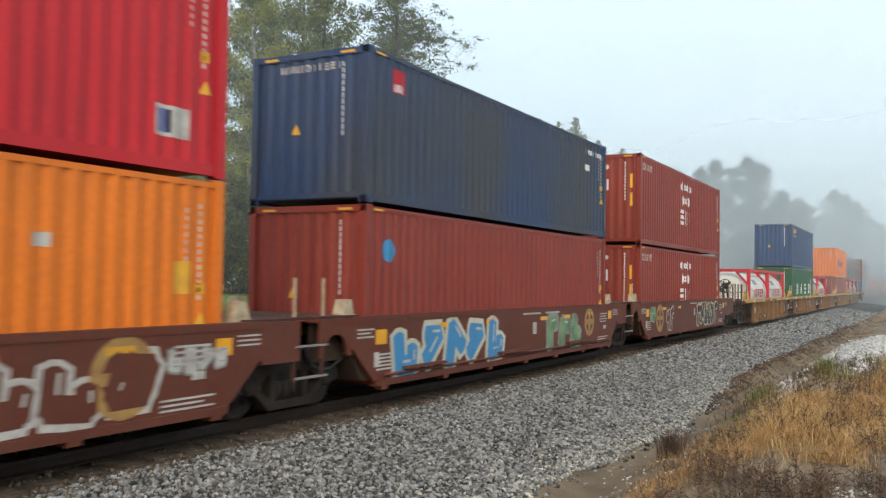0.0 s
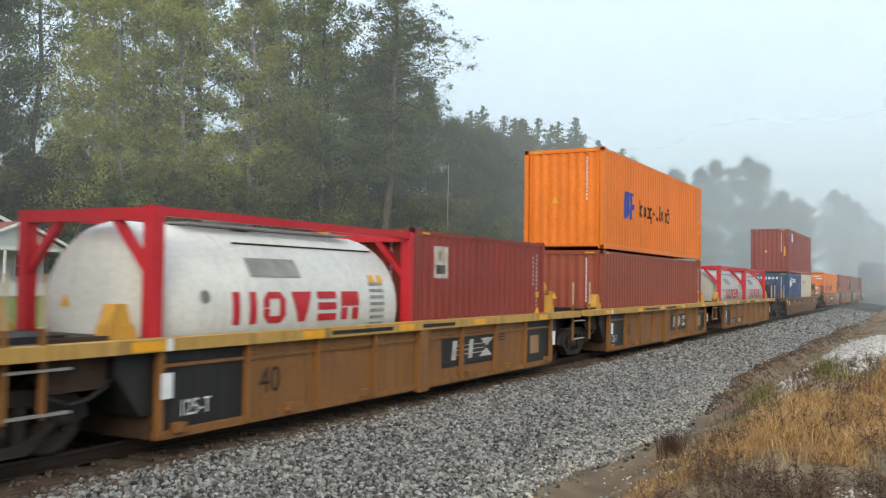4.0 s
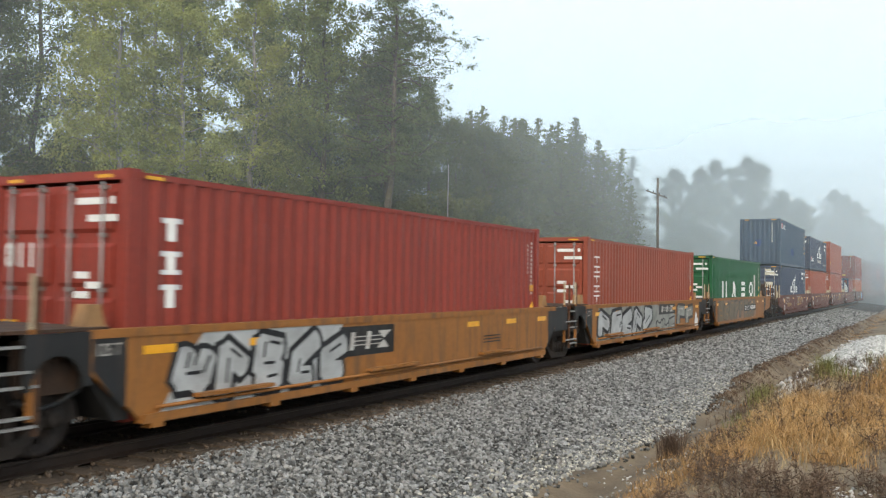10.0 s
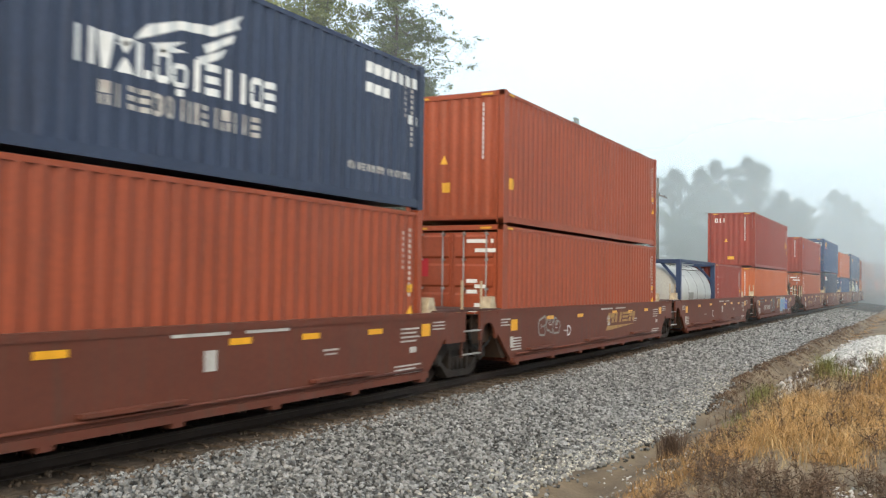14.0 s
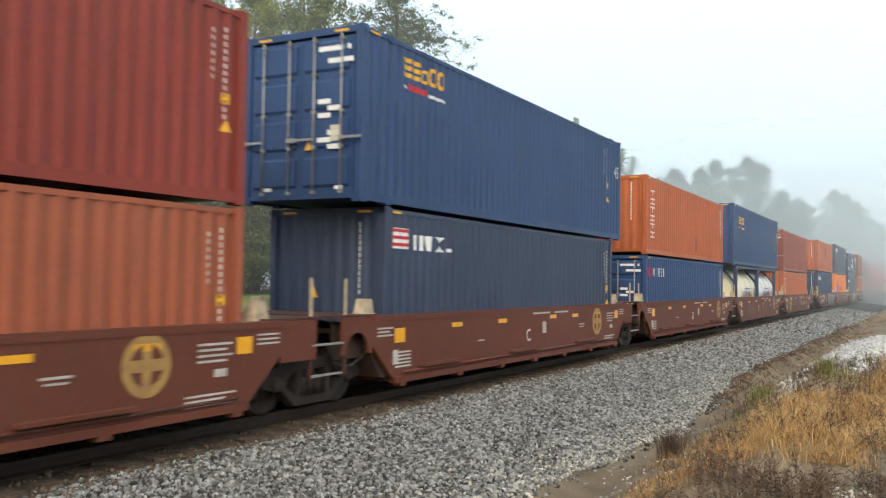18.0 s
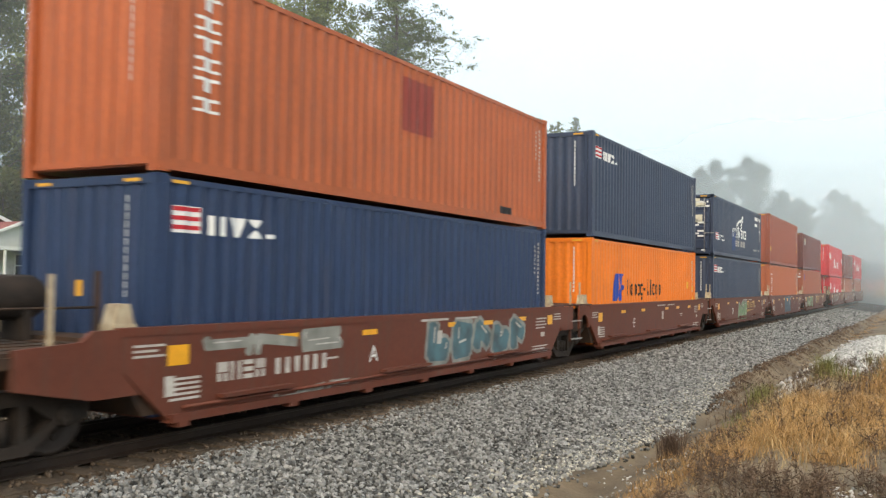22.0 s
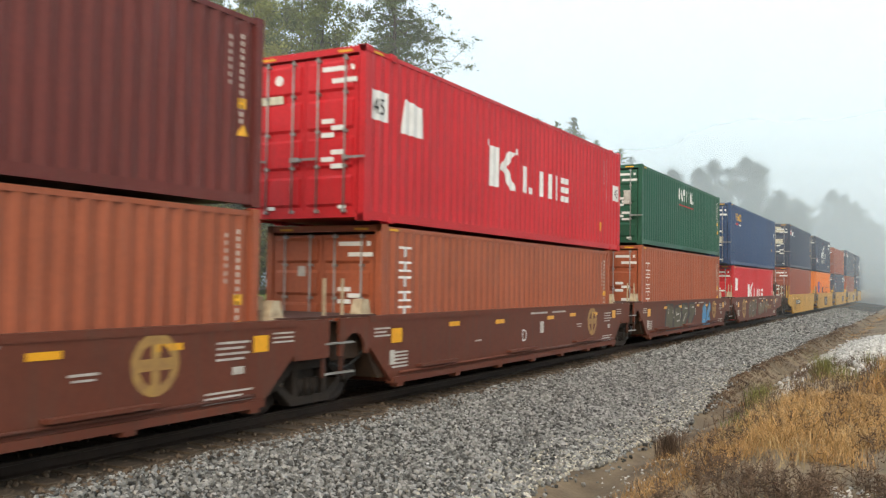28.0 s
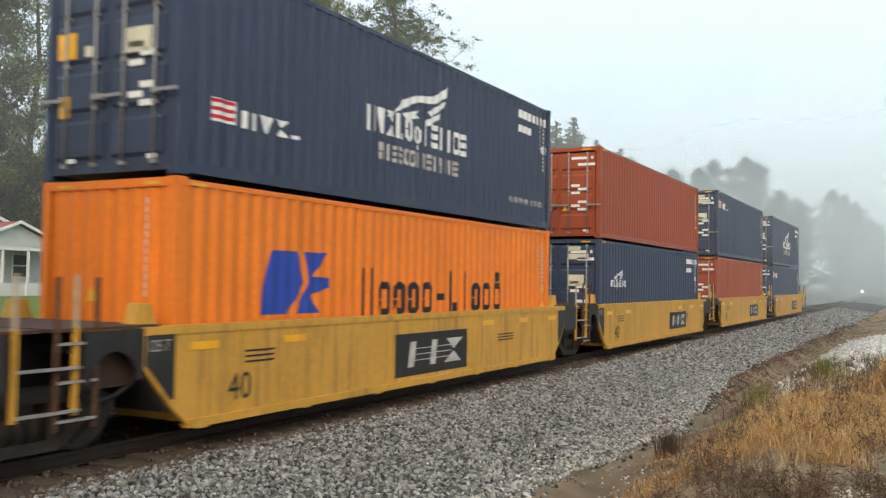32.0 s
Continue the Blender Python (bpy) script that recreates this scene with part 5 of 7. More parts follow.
SOFFIT = shade("shaded_porch_wood", (0.45, 0.46, 0.46), 0.8)


def slope(bm, x0, z0, x1, z1, y0, y1, t):
    prism(bm, [(x0, z0), (x1, z1), (x1, z1 + t), (x0, z0 + t)] if x1 > x0 else [(x1, z1), (x0, z0), (x0, z0 + t), (x1, z1 + t)], y0, y1)


def house():
    ob = thing("house", "small white clapboard house with red roof and porch", "house")
    g = 0.75

    def add(name, fn, mat, *a, label=""):
        bm = bmesh.new()
        fn(bm, *a)
        return part(name, bm, mat, ob, label)

    add("wall", box, SIDING, 25.2, 35.6, 37.6, 37.8, g, 3.6, label="white horizontal siding")
    add("wall", box, SIDING, 35.4, 35.6, 37.8, 47, g, 3.6)
    add("wall", box, SIDING, 25.2, 25.4, 37.8, 47, g, 3.6)
    add("wall", box, SIDING, 25.2, 35.6, 47, 47.2, g, 3.6)
    for i in range(16):
        add("siding_board", box, SIDING, 25.2, 35.63, 37.57, 37.6, g + 0.05 + i * 0.175, g + 0.2 + i * 0.175)
    add("gable", prism, SIDING, [(25.0, 3.55), (35.8, 3.55), (30.4, 5.7)], 37.55, 37.75)
    add("roof", slope, ROOFRED, 30.4, 5.85, 36.3, 3.5, 36.9, 47.6, 0.1, label="red roof slope with white edge")
    add("roof", slope, ROOFRED, 30.4, 5.85, 24.5, 3.5, 36.9, 47.6, 0.1)
    add("barge_board", slope, TRIMW, 30.4, 5.8, 36.3, 3.45, 36.82, 36.9, 0.2)
    add("barge_board", slope, TRIMW, 30.4, 5.8, 24.5, 3.45, 36.82, 36.9, 0.2)
    add("porch_gable", prism, SIDING, [(29.2, 3.5), (35.2, 3.5), (32.2, 4.75)], 35.2, 35.3)
    add("porch_roof", slope, ROOFRED, 32.2, 4.85, 35.5, 3.5, 34.9, 38.0, 0.08)
    add("porch_roof", slope, ROOFRED, 32.2, 4.85, 28.9, 3.5, 34.9, 38.0, 0.08)
    add("barge_board", slope, TRIMW, 32.2, 4.8, 35.5, 3.45, 34.82, 34.9, 0.16)
    add("barge_board", slope, TRIMW, 32.2, 4.8, 28.9, 3.45, 34.82, 34.9, 0.16)
    add("porch_beam", box, TRIMW, 29.2, 35.2, 35.2, 35.35, 3.3, 3.52)
    add("porch_floor", box, SOFFIT, 29.0, 35.4, 35.1, 37.6, 0.5, 0.98)
    add("porch_skirt", box, SIDING, 29.0, 35.4, 35.05, 35.1, 0.45, 1.5)
    for x in (29.3, 31.4, 33.0, 35.1):
        add("porch_post", box, TRIMW, x - 0.06, x + 0.06, 35.2, 35.32, 0.98, 3.35)
    for x in (30.2, 32.3, 33.9):
        add("rail_post", box, TRIMW, x - 0.04, x + 0.04, 34.4, 34.48, 0.55, 1.55)
    for x0, x1 in ((33.7, 34.7), (30.0, 30.9), (26.3, 27.3)):
        w = add("window", box, TRIMW, x0 - 0.1, x1 + 0.1, 37.5, 37.58, 1.75, 3.2)
        bm = bmesh.new()
        box(bm, x0, x1, 37.46, 37.5, 1.85, 2.45)
        part("pane", bm, DARKGLASS, w)
        bm = bmesh.new()
        box(bm, x0, x1, 37.46, 37.5, 2.52, 3.1)
        part("pane", bm, DARKGLASS, w)
    add("door", box, DARKGLASS, 31.7, 32.6, 37.5, 37.58, 1.0, 3.05)


house()


def sign_board():
    ob = thing("yard_sign", "red and white yard sign with a star on legs", "sign")
    ob.location = (29.6, 20, ground_height(29.6, 20))
    z0 = ground_height(29.6, 20)
    bm = bmesh.new()
    box(bm, 0, 1.35, -0.02, 0.02, 1.72 - z0, 2.82 - z0)
    part("board", bm, shade("sign_red", (0.42, 0.10, 0.11), 0.6, 0, (0.33, 0.09, 0.09), 3, 0.6), ob)
    for x in (-0.04, 1.39):
        bm = bmesh.new()
        box(bm, x - 0.04, x + 0.04, -0.04, 0.04, -0.2, 2.86 - z0)
        part("leg", bm, TRIMW, ob)
    flat([star(0.66, 2.4 - z0, 0.3, 5)], -0.026, TRIMW, ob, "white star")
    flat([rect(0.12 + i * 0.3, 1.95 - z0, 0.22, 0.1) for i in range(4)] + [rect(0.1, 1.78 - z0, 1.15, 0.07)], -0.026, TRIMW, ob, "unreadable words as plain bars")
    flat([rect(0.05, 2.72 - z0, 1.25, 0.05), rect(1.05, 2.35 - z0, 0.16, 0.18)], -0.026, TRIMW, ob)


sign_board()


def diamond_sign():
    ob = thing("track_sign", "pale diamond-shaped track sign on a steel post", "sign")
    ob.location = (36.2, 6.0, ground_height(36.2, 6.0))
    z0 = ground_height(36.2, 6.0)
    bm = bmesh.new()
    cyl(bm, (0, 0, -0.2), (0, 0, 2.9 - z0), 0.03, 8)
    part("post", bm, GALV, ob)
    bm = bmesh.new()
    c = 2.68 - z0
    v = [(-0.05, -0.27, c), (-0.05, 0, c - 0.38), (-0.05, 0.27, c), (-0.05, 0, c + 0.38)]
    a = [bm.verts.new(p) for p in v]
    b = [bm.verts.new((-0.035, p[1], p[2])) for p in v]
    bm.faces.new(a)
    bm.faces.new(b[::-1])
    for i in range(4):
        bm.faces.new((a[i], b[i], b[(i + 1) % 4], a[(i + 1) % 4]))
    part("board", bm, GALV, ob)


diamond_sign()


def utility_pole():
    ob = thing("utility_pole", "wooden utility pole with a tilted crossarm", "utility pole")
    ob.location = (86.4, 14, 0)
    bm = bmesh.new()
    cyl(bm, (0, 0, -1), (-0.2, 0, 12.3), 0.17, 10, 0.11)
    part("pole", bm, BARK, ob)
    bm = bmesh.new()
    bar(bm, (-0.75, -1.0, 10.3), (0.5, 1.3, 11.2), 0.13)
    part("crossarm", bm, BARK, ob)
    for f in (0.08, 0.35, 0.65, 0.92):
        bm = bmesh.new()
        lathe(bm, [(0, 0.05), (0.08, 0.07), (0.16, 0.03)], 8, "z", (-0.75 + 1.25 * f, -1.0 + 2.3 * f, 10.36 + 0.9 * f))
        part("insulator", bm, DARKGLASS, ob)


utility_pole()

ob = thing("mast", "thin grey pole standing before the trees", "pole")
ob.location = (62.5, 24.5, 0.7)
bm = bmesh.new()
cyl(bm, (0, 0, -0.3), (0.05, 0, 10.6), 0.055, 8, 0.03)
part("shaft", bm, STEEL, ob)

ob = thing("garden_tank", "white rounded gas tank on the lawn by the house", "tank")
ob.location = (34.1, 30, ground_height(34.1, 30))
for dx, r, zc in ((-0.5, 0.17, 0.62), (0.0, 0.27, 0.78), (0.5, 0.16, 0.62)):
    bm = bmesh.new()
    lathe(bm, [(-0.05, r * 0.9), (zc - r, r), (zc, r), (zc + r * 0.55, r * 0.85), (zc + r * 0.9, r * 0.35)], 16, "z", (dx, 0, 0))
    part("tank_body" if r > 0.2 else "side_pot", bm, TRIMW, ob)

ob = thing("line_signal", "small white lamp on a post far down the line", "signal")
ob.location = (215, 3.2, -0.5)
bm = bmesh.new()
cyl(bm, (0, 0, 0), (0, 0, 2.0), 0.08, 8)
part("post", bm, CAST, ob)
lampmat = bpy.data.materials.new("lamp_glow")
lampmat.use_nodes = True
lampmat.node_tree.nodes["Principled BSDF"].inputs["Emission Color"].default_value = (1, 0.97, 0.9, 1)
lampmat.node_tree.nodes["Principled BSDF"].inputs["Emission Strength"].default_value = 6
bm = bmesh.new()
lathe(bm, [(-0.15, 0.1), (-0.1, 0.3), (0.05, 0.3), (0.1, 0.2)], 14, "x", (-0.1, 0, 1.5))
part("lamp", bm, lampmat, ob)


# ---------------- painted markings ----------------
def S(ob, polys, mat, label="", split=False):
    return drape(polys, 0.15, -1.211, mat, ob, label, split=split)


def F(ob, polys, mat, doors=False, label=""):
    """On the front end: along is measured from the middle towards the viewer's side."""
    return drape(polys, None if doors else -1.07, -0.018 if doors else 0.02, mat, ob, label, end=True)


def C(ob, polys, mat, label="", lift=0.0, y=-1.402):
    return flat(polys, y - lift, mat, ob, label)


def codes(doors, mat=WHITE, tri=True, seed=1):
    """Small unreadable codes that every container carries, as rows of bars."""
    def marks(ob, h, L, over):
        S(ob, column(L - 0.42 - over, h * 0.9, 13, 0.034, 0.095, 0.35) + column(L - 0.66 - over, h * 0.88, 7, 0.03, 0.1, 0.4), OFFWHITE if mat is WHITE else mat)
        if tri:
            S(ob, [[(L - 0.47 - over, h * 0.36), (L - 0.27 - over, h * 0.36), (L - 0.37 - over, h * 0.42)], rect(L - 0.45 - over, h * 0.5, 0.12, 0.14)], YELLOW)
        flat([rect(0.25, h - 0.1, 0.28, 0.04)], -1.212, YELLOW, ob)
        if doors:
            rows = []
            for k, z in enumerate((0.86, 0.79, 0.56, 0.52, 0.48, 0.38, 0.34, 0.3)):
                rows.append(rect(0.36 if k % 2 == 0 else 0.56, h * z, 0.26 if k > 1 else 0.5, h * 0.028))
            rows.append(rect(0.94, h * 0.86, 0.07, h * 0.03))
            F(ob, rows, mat, True)
            F(ob, [rect(-0.75, h * 0.07, 0.16, 0.06), rect(0.72, h * 0.07, 0.16, 0.06)], mat, True)
            if tri:
                F(ob, [[(0.1, h * 0.3), (0.26, h * 0.3), (0.18, h * 0.36)]], YELLOW, True)
        else:
            F(ob, column(0.68, h * 0.92, 12, 0.045, 0.105, 0.22), mat)
            if tri:
                F(ob, [[(-0.35, h * 0.46), (-0.18, h * 0.46), (-0.265, h * 0.53)]], YELLOW)
        drape([rect(0.66, h - 0.095, 0.28, 0.04), rect(-0.94, h - 0.095, 0.28, 0.04)], None, 0.009, YELLOW, ob, end=True)
    return marks


def plus(doors, *extra, mat=WHITE, tri=True):
    base = codes(doors, mat, tri)

    def marks(ob, h, L, over):
        base(ob, h, L, over)
        for e in extra:
            e(ob, h, L, over)
    return marks


def word(x0, x1, z0, z1, n, mat, seed=1, label="row of plain block shapes"):
    return lambda ob, h, L, o: S(ob, letters(x0 + o, z0, n, (x1 - x0) / n, z1 - z0, 0.26, seed), mat, label, True)


def upright(x, ztop, zbot, n, w, mat):
    """A word set downwards, as stacked plain blocks."""
    def marks(ob, h, L, o):
        s, out = (ztop - zbot) / n, []
        for i in range(n):
            z = ztop - (i + 1) * s
            out += [rect(x + o, z + s * 0.62, w, s * 0.16), rect(x + o + w * 0.33, z + s * 0.08, w * 0.34, s * 0.54)]
            if i % 2:
                out.append(rect(x + o, z + s * 0.08, w, s * 0.14))
        S(ob, out, mat, "downward column of plain blocks", True)
    return marks


def plate(x0, x1, z0, z1, mat, label=""):
    return lambda ob, h, L, o: S(ob, [rect(x0 + o, z0, x1 - x0, z1 - z0)], mat, label)


def stars(x, z, s):
    def marks(ob, h, L, o):
        S(ob, [star(x + i * s * 0.42, z, s * 0.2) for i in range(4)] + [star(x + (i + 0.5) * s * 0.42, z - s * 0.5, s * 0.2) for i in range(3)], WHITE, "white star", True)
    return marks


def zblock(x0, x1, z0, z1):
    return word(x0, x1, z0, z1, 3, WHITE, "sbp")


def end_stars(ob, h, L, o):
    F(ob, [star(-0.62 + i * 0.24, h * 0.86, 0.1) for i in range(4)] + [star(-0.5 + i * 0.24, h * 0.78, 0.1) for i in range(3)] + letters(-0.72, h * 0.6, 3, 0.31, 0.36, 0.16, "sbp"), WHITE, label="white stars over three plain blocks")
    F(ob, [rect(0.86, h * 0.62, 0.09, 0.45), rect(0.86, h * 0.42, 0.09, 0.42)], YELLOW)


def emblem(x0, z0, w, h2):
    """Blue swept emblem and dark word blocks of the orange boxes."""
    def marks(ob, h, L, o):
        S(ob, [[(x0, z0), (x0 + w * 0.38, z0), (x0 + w * 0.62, z0 + h2 * 0.5), (x0 + w * 0.5, z0 + h2), (x0 + w * 0.14, z0 + h2), (x0 + w * 0.05, z0 + h2 * 0.4)],
               [(x0 + w * 0.5, z0), (x0 + w * 0.85, z0), (x0 + w * 0.72, z0 + h2 * 0.3), (x0 + w, z0 + h2 * 0.42), (x0 + w, z0 + h2 * 0.58), (x0 + w * 0.74, z0 + h2 * 0.6), (x0 + w * 0.98, z0 + h2), (x0 + w * 0.62, z0 + h2), (x0 + w * 0.68, z0 + h2 * 0.5)]], BLUEINK, "blue swept emblem")
    return marks


def wing_sign(x, z, s, small=True):
    """A white wing over a row of blocks; x, z: lower left corner of the row, s: its length."""
    def marks(ob, h, L, o):
        S(ob, wing(x + s * 0.16, z + s * 0.06, s * 0.62), WHITE, "white feather strip of a wing emblem", True)
        S(ob, letters(x, z - s * 0.03, 12, s / 12, 0.12 * s, 0.14, "pvxlogbstbos"), WHITE, "", True)
        if small:
            S(ob, letters(x + 0.1 * s, z - 0.15 * s, 14, s * 0.8 / 14, 0.08 * s, 0.25, 9), OFFWHITE)
        S(ob, [rect(L - 1.85 + i * 0.24, h - 0.46, 0.19, 0.18) for i in range(7)] + [rect(L - 1.85 + i * 0.24, h - 0.78, 0.19, 0.16) for i in range(3)] + [rect(L - 0.5, h - 1.1, 0.12, 0.16), rect(L - 0.25, h - 1.1, 0.06, 0.16)], WHITE)
    return marks


def flag_sign(x, z, w, doors=False):
    """Three red stripes on white and a short white word."""
    def marks(ob, h, L, o):
        S(ob, [rect(x, z, w * 0.24, w * 0.17)], WHITE)
        drape([rect(x, z + w * (0.02 + 0.058 * i), w * 0.23, w * 0.028) for i in range(3)], 0.15, -1.2135, REDINK, ob)
        S(ob, letters(x + w * 0.32, z - 0.01, 3, w * 0.19, w * 0.13, 0.16, "pvx") + [rect(x + w * 0.9, z, w * 0.1, w * 0.03)], WHITE)
    return marks


def kline(x, z0, flagz, doors, lw=1.35, panel45=False):
    def marks(ob, h, L, o):
        S(ob, [rect(x + o, z0, 0.42, 0.85), [(x + o + 0.45, z0 + 0.42), (x + o + 0.95, z0 + 0.85), (x + o + 1.3, z0 + 0.85), (x + o + 0.7, z0 + 0.36)], [(x + o + 0.6, z0 + 0.42), (x + o + 1.0, z0), (x + o + 1.4, z0), (x + o + 0.85, z0 + 0.5)],
               rect(x + o - 0.14, z0 + 0.82, 0.1, 0.14), rect(x + o + 1.36, z0 + 0.82, 0.1, 0.14)], WHITE, "large white angular block")
        S(ob, letters(x + o + 1.75, z0 + 0.02, 4, 0.78, 0.6, 0.22, "lbps"), WHITE)
        S(ob, [[(0.41 + o, flagz), (0.5 + o, flagz + 0.62), (1.1 + o, flagz + 0.55), (1.14 + o, flagz)]], WHITE, "small white flag shape")
        if panel45:
            S(ob, [rect(0.2, flagz + 0.1, 0.5, 0.5), rect(L - 0.6, h * 0.5, 0.45, 0.45)], WHITE, "white number panel")
            t = lettering("45", 0.24, flagz + 0.2, 0.28, -1.222, INK, ob, squeeze=0.9)
            lettering("45", L - 0.57, h * 0.5 + 0.09, 0.26, -1.222, INK, ob, squeeze=0.9)
        if doors:
            F(ob, [disc(-0.55, h * 0.84, 0.09)], WHITE, True)
            F(ob, [rect(-0.95, h * 0.7, 0.5, 0.14)], CREAM, True)
    return marks


def disc_mark(x, z, r, mat, label=""):
    return lambda ob, h, L, o: S(ob, [disc(x, z, r)], mat, label)


def door_panel(px, z, w, h2, mat):
    return lambda ob, h, L, o: F(ob, [rect(px, z, w, h2)], mat, True)


def end_patch(px, z, w, h2, mat):
    return lambda ob, h, L, o: F(ob, [rect(px, z, w, h2)], mat)


def yellow_word(x, z, w, doors=False):
    def marks(ob, h, L, o):
        S(ob, letters(x + o, z, 5, w / 5, 0.34, 0.16, "sseoo"), YELLOW, "five yellow block shapes")
        S(ob, [rect(x + o + w * 0.12, z - 0.22, w * 0.4, 0.11)], REDINK)
        S(ob, [rect(x + o, z - 0.2, w * 0.09, 0.05), rect(x + o + w * 0.56, z - 0.22, w * 0.44, 0.06)], WHITE)
    return marks


def forty_five(ob, h, L, o):
    lettering("45", L - 0.62, h * 0.62, 0.34, -1.224, WHITE, ob, squeeze=0.85)


def door_labels(ob, h, L, o):
    F(ob, [rect(-0.98, h * 0.55, 0.36, h * 0.12), rect(-0.92, h * 0.28, 0.2, h * 0.1)], YELLOW, True, "yellow placard")
    F(ob, [rect(0.3, h * 0.8, 0.6, 0.16), rect(0.3, h * 0.88, 0.36, 0.14), rect(0.3, h * 0.54, 0.46, 0.32), rect(-0.45, h * 0.55, 0.14, 0.14)], CREAM, True)


# ---------------- graffiti and markings of the cars ----------------
def sprayed(car, strokes, width, y, material, label):
    """Thick slanting strokes on the car's side, each a hair above the last."""
    bm = bmesh.new()
    for k, (p, q) in enumerate(strokes):
        d = Vector((q[0] - p[0], q[1] - p[1]))
        d.normalize()
        n = Vector((-d.y, d.x)) * width / 2
        e = d * width * 0.38
        pts = [(p[0] - e.x * 0.6 - n.x, p[1] - e.y * 0.6 - n.y), (q[0] + e.x * 0.6 - n.x, q[1] + e.y * 0.6 - n.y), (q[0] + e.x - n.x * 0.3, q[1] + e.y - n.y * 0.3), (q[0] + e.x + n.x * 0.3, q[1] + e.y + n.y * 0.3),
               (q[0] + e.x * 0.6 + n.x, q[1] + e.y * 0.6 + n.y), (p[0] - e.x * 0.6 + n.x, p[1] - e.y * 0.6 + n.y), (p[0] - e.x + n.x * 0.3, p[1] - e.y + n.y * 0.3), (p[0] - e.x - n.x * 0.3, p[1] - e.y - n.y * 0.3)]
        bm.faces.new([bm.verts.new((u, y - k * 0.00012, min(1.36, max(0.24, v)))) for u, v in pts])
    return tagged(part("graffiti", bm, material, car, label), kind="stuff")


def graffiti(car, x0, x1, z0, z1, n, fill, edge, seed):
    """Sprayed figures of no reading: thick crooked strokes with an outline and thin highlights."""
    rs, bold, thin = random.Random(seed), [], []
    w, hh = (x1 - x0) / n, z1 - z0
    t = min(0.42 * hh, 0.48 * w)
    for i in range(n):
        a, b = x0 + i * w + t * 0.55, x0 + (i + 1) * w - t * 0.55
        lo, hi = z0 + t * 0.6 + rs.uniform(0, 0.1) * hh, z1 - t * 0.6 - rs.uniform(0, 0.12) * hh
        sl = rs.uniform(-0.05, 0.16) * hh
        mid = lo + (hi - lo) * rs.uniform(0.35, 0.65)
        corners = [(a, lo), (b, lo), (b + sl, hi), (a + sl, hi), (a + sl / 2, mid), (b + sl / 2, mid)]
        ways = rs.choice([[0, 3, 2], [3, 0, 1, 5], [2, 3, 4, 5, 1, 0], [0, 3, 5], [3, 4, 5, 2, 1], [4, 3, 2, 5, 4, 0, 1], [0, 2, 3], [1, 0, 4, 2]])
        pts = [(corners[k][0] + rs.uniform(-0.05, 0.05) * w, corners[k][1] + rs.uniform(-0.05, 0.05) * hh) for k in ways]
        bold += list(zip(pts, pts[1:]))
        for p, q in zip(pts, pts[1:]):
            if rs.random() < 0.6:
                o = t * 0.16
                thin.append(((p[0] + (q[0] - p[0]) * 0.1 + o, p[1] + (q[1] - p[1]) * 0.1 + o), (p[0] + (q[0] - p[0]) * 0.7 + o, p[1] + (q[1] - p[1]) * 0.7 + o)))
    sprayed(car, bold, t * 1.3, -1.4045, edge, "sprayed graffiti outline")
    sprayed(car, bold, t * 0.82, -1.4085, fill, "sprayed graffiti fill")
    if thin:
        sprayed(car, thin, t * 0.12, -1.4125, edge if fill in (OFFWHITE, CREAM, WHITE, SILVER) else CARTAN if fill is TAUPE else OFFWHITE, "thin sprayed highlights")


def sprayed_ground(car, pts, material, label="sprayed ground coat of the graffiti"):
    flat([pts], -1.3985, material, car, label)


def cross_disc(car, x, z=0.95, r=0.37):
    C(car, [disc(x, z, r, 28)], GOLD, "round faded gold emblem with a cross")
    q = []
    for sx in (-1, 1):
        for sz in (-1, 1):
            q.append([(x + sx * 0.07, z + sz * 0.07), (x + sx * r * 0.66, z + sz * 0.07), (x + sx * r * 0.48, z + sz * r * 0.48), (x + sx * 0.07, z + sz * r * 0.66)][::(1 if sx * sz > 0 else -1)])
    C(car, q, CARBROWN, "", 0.002)


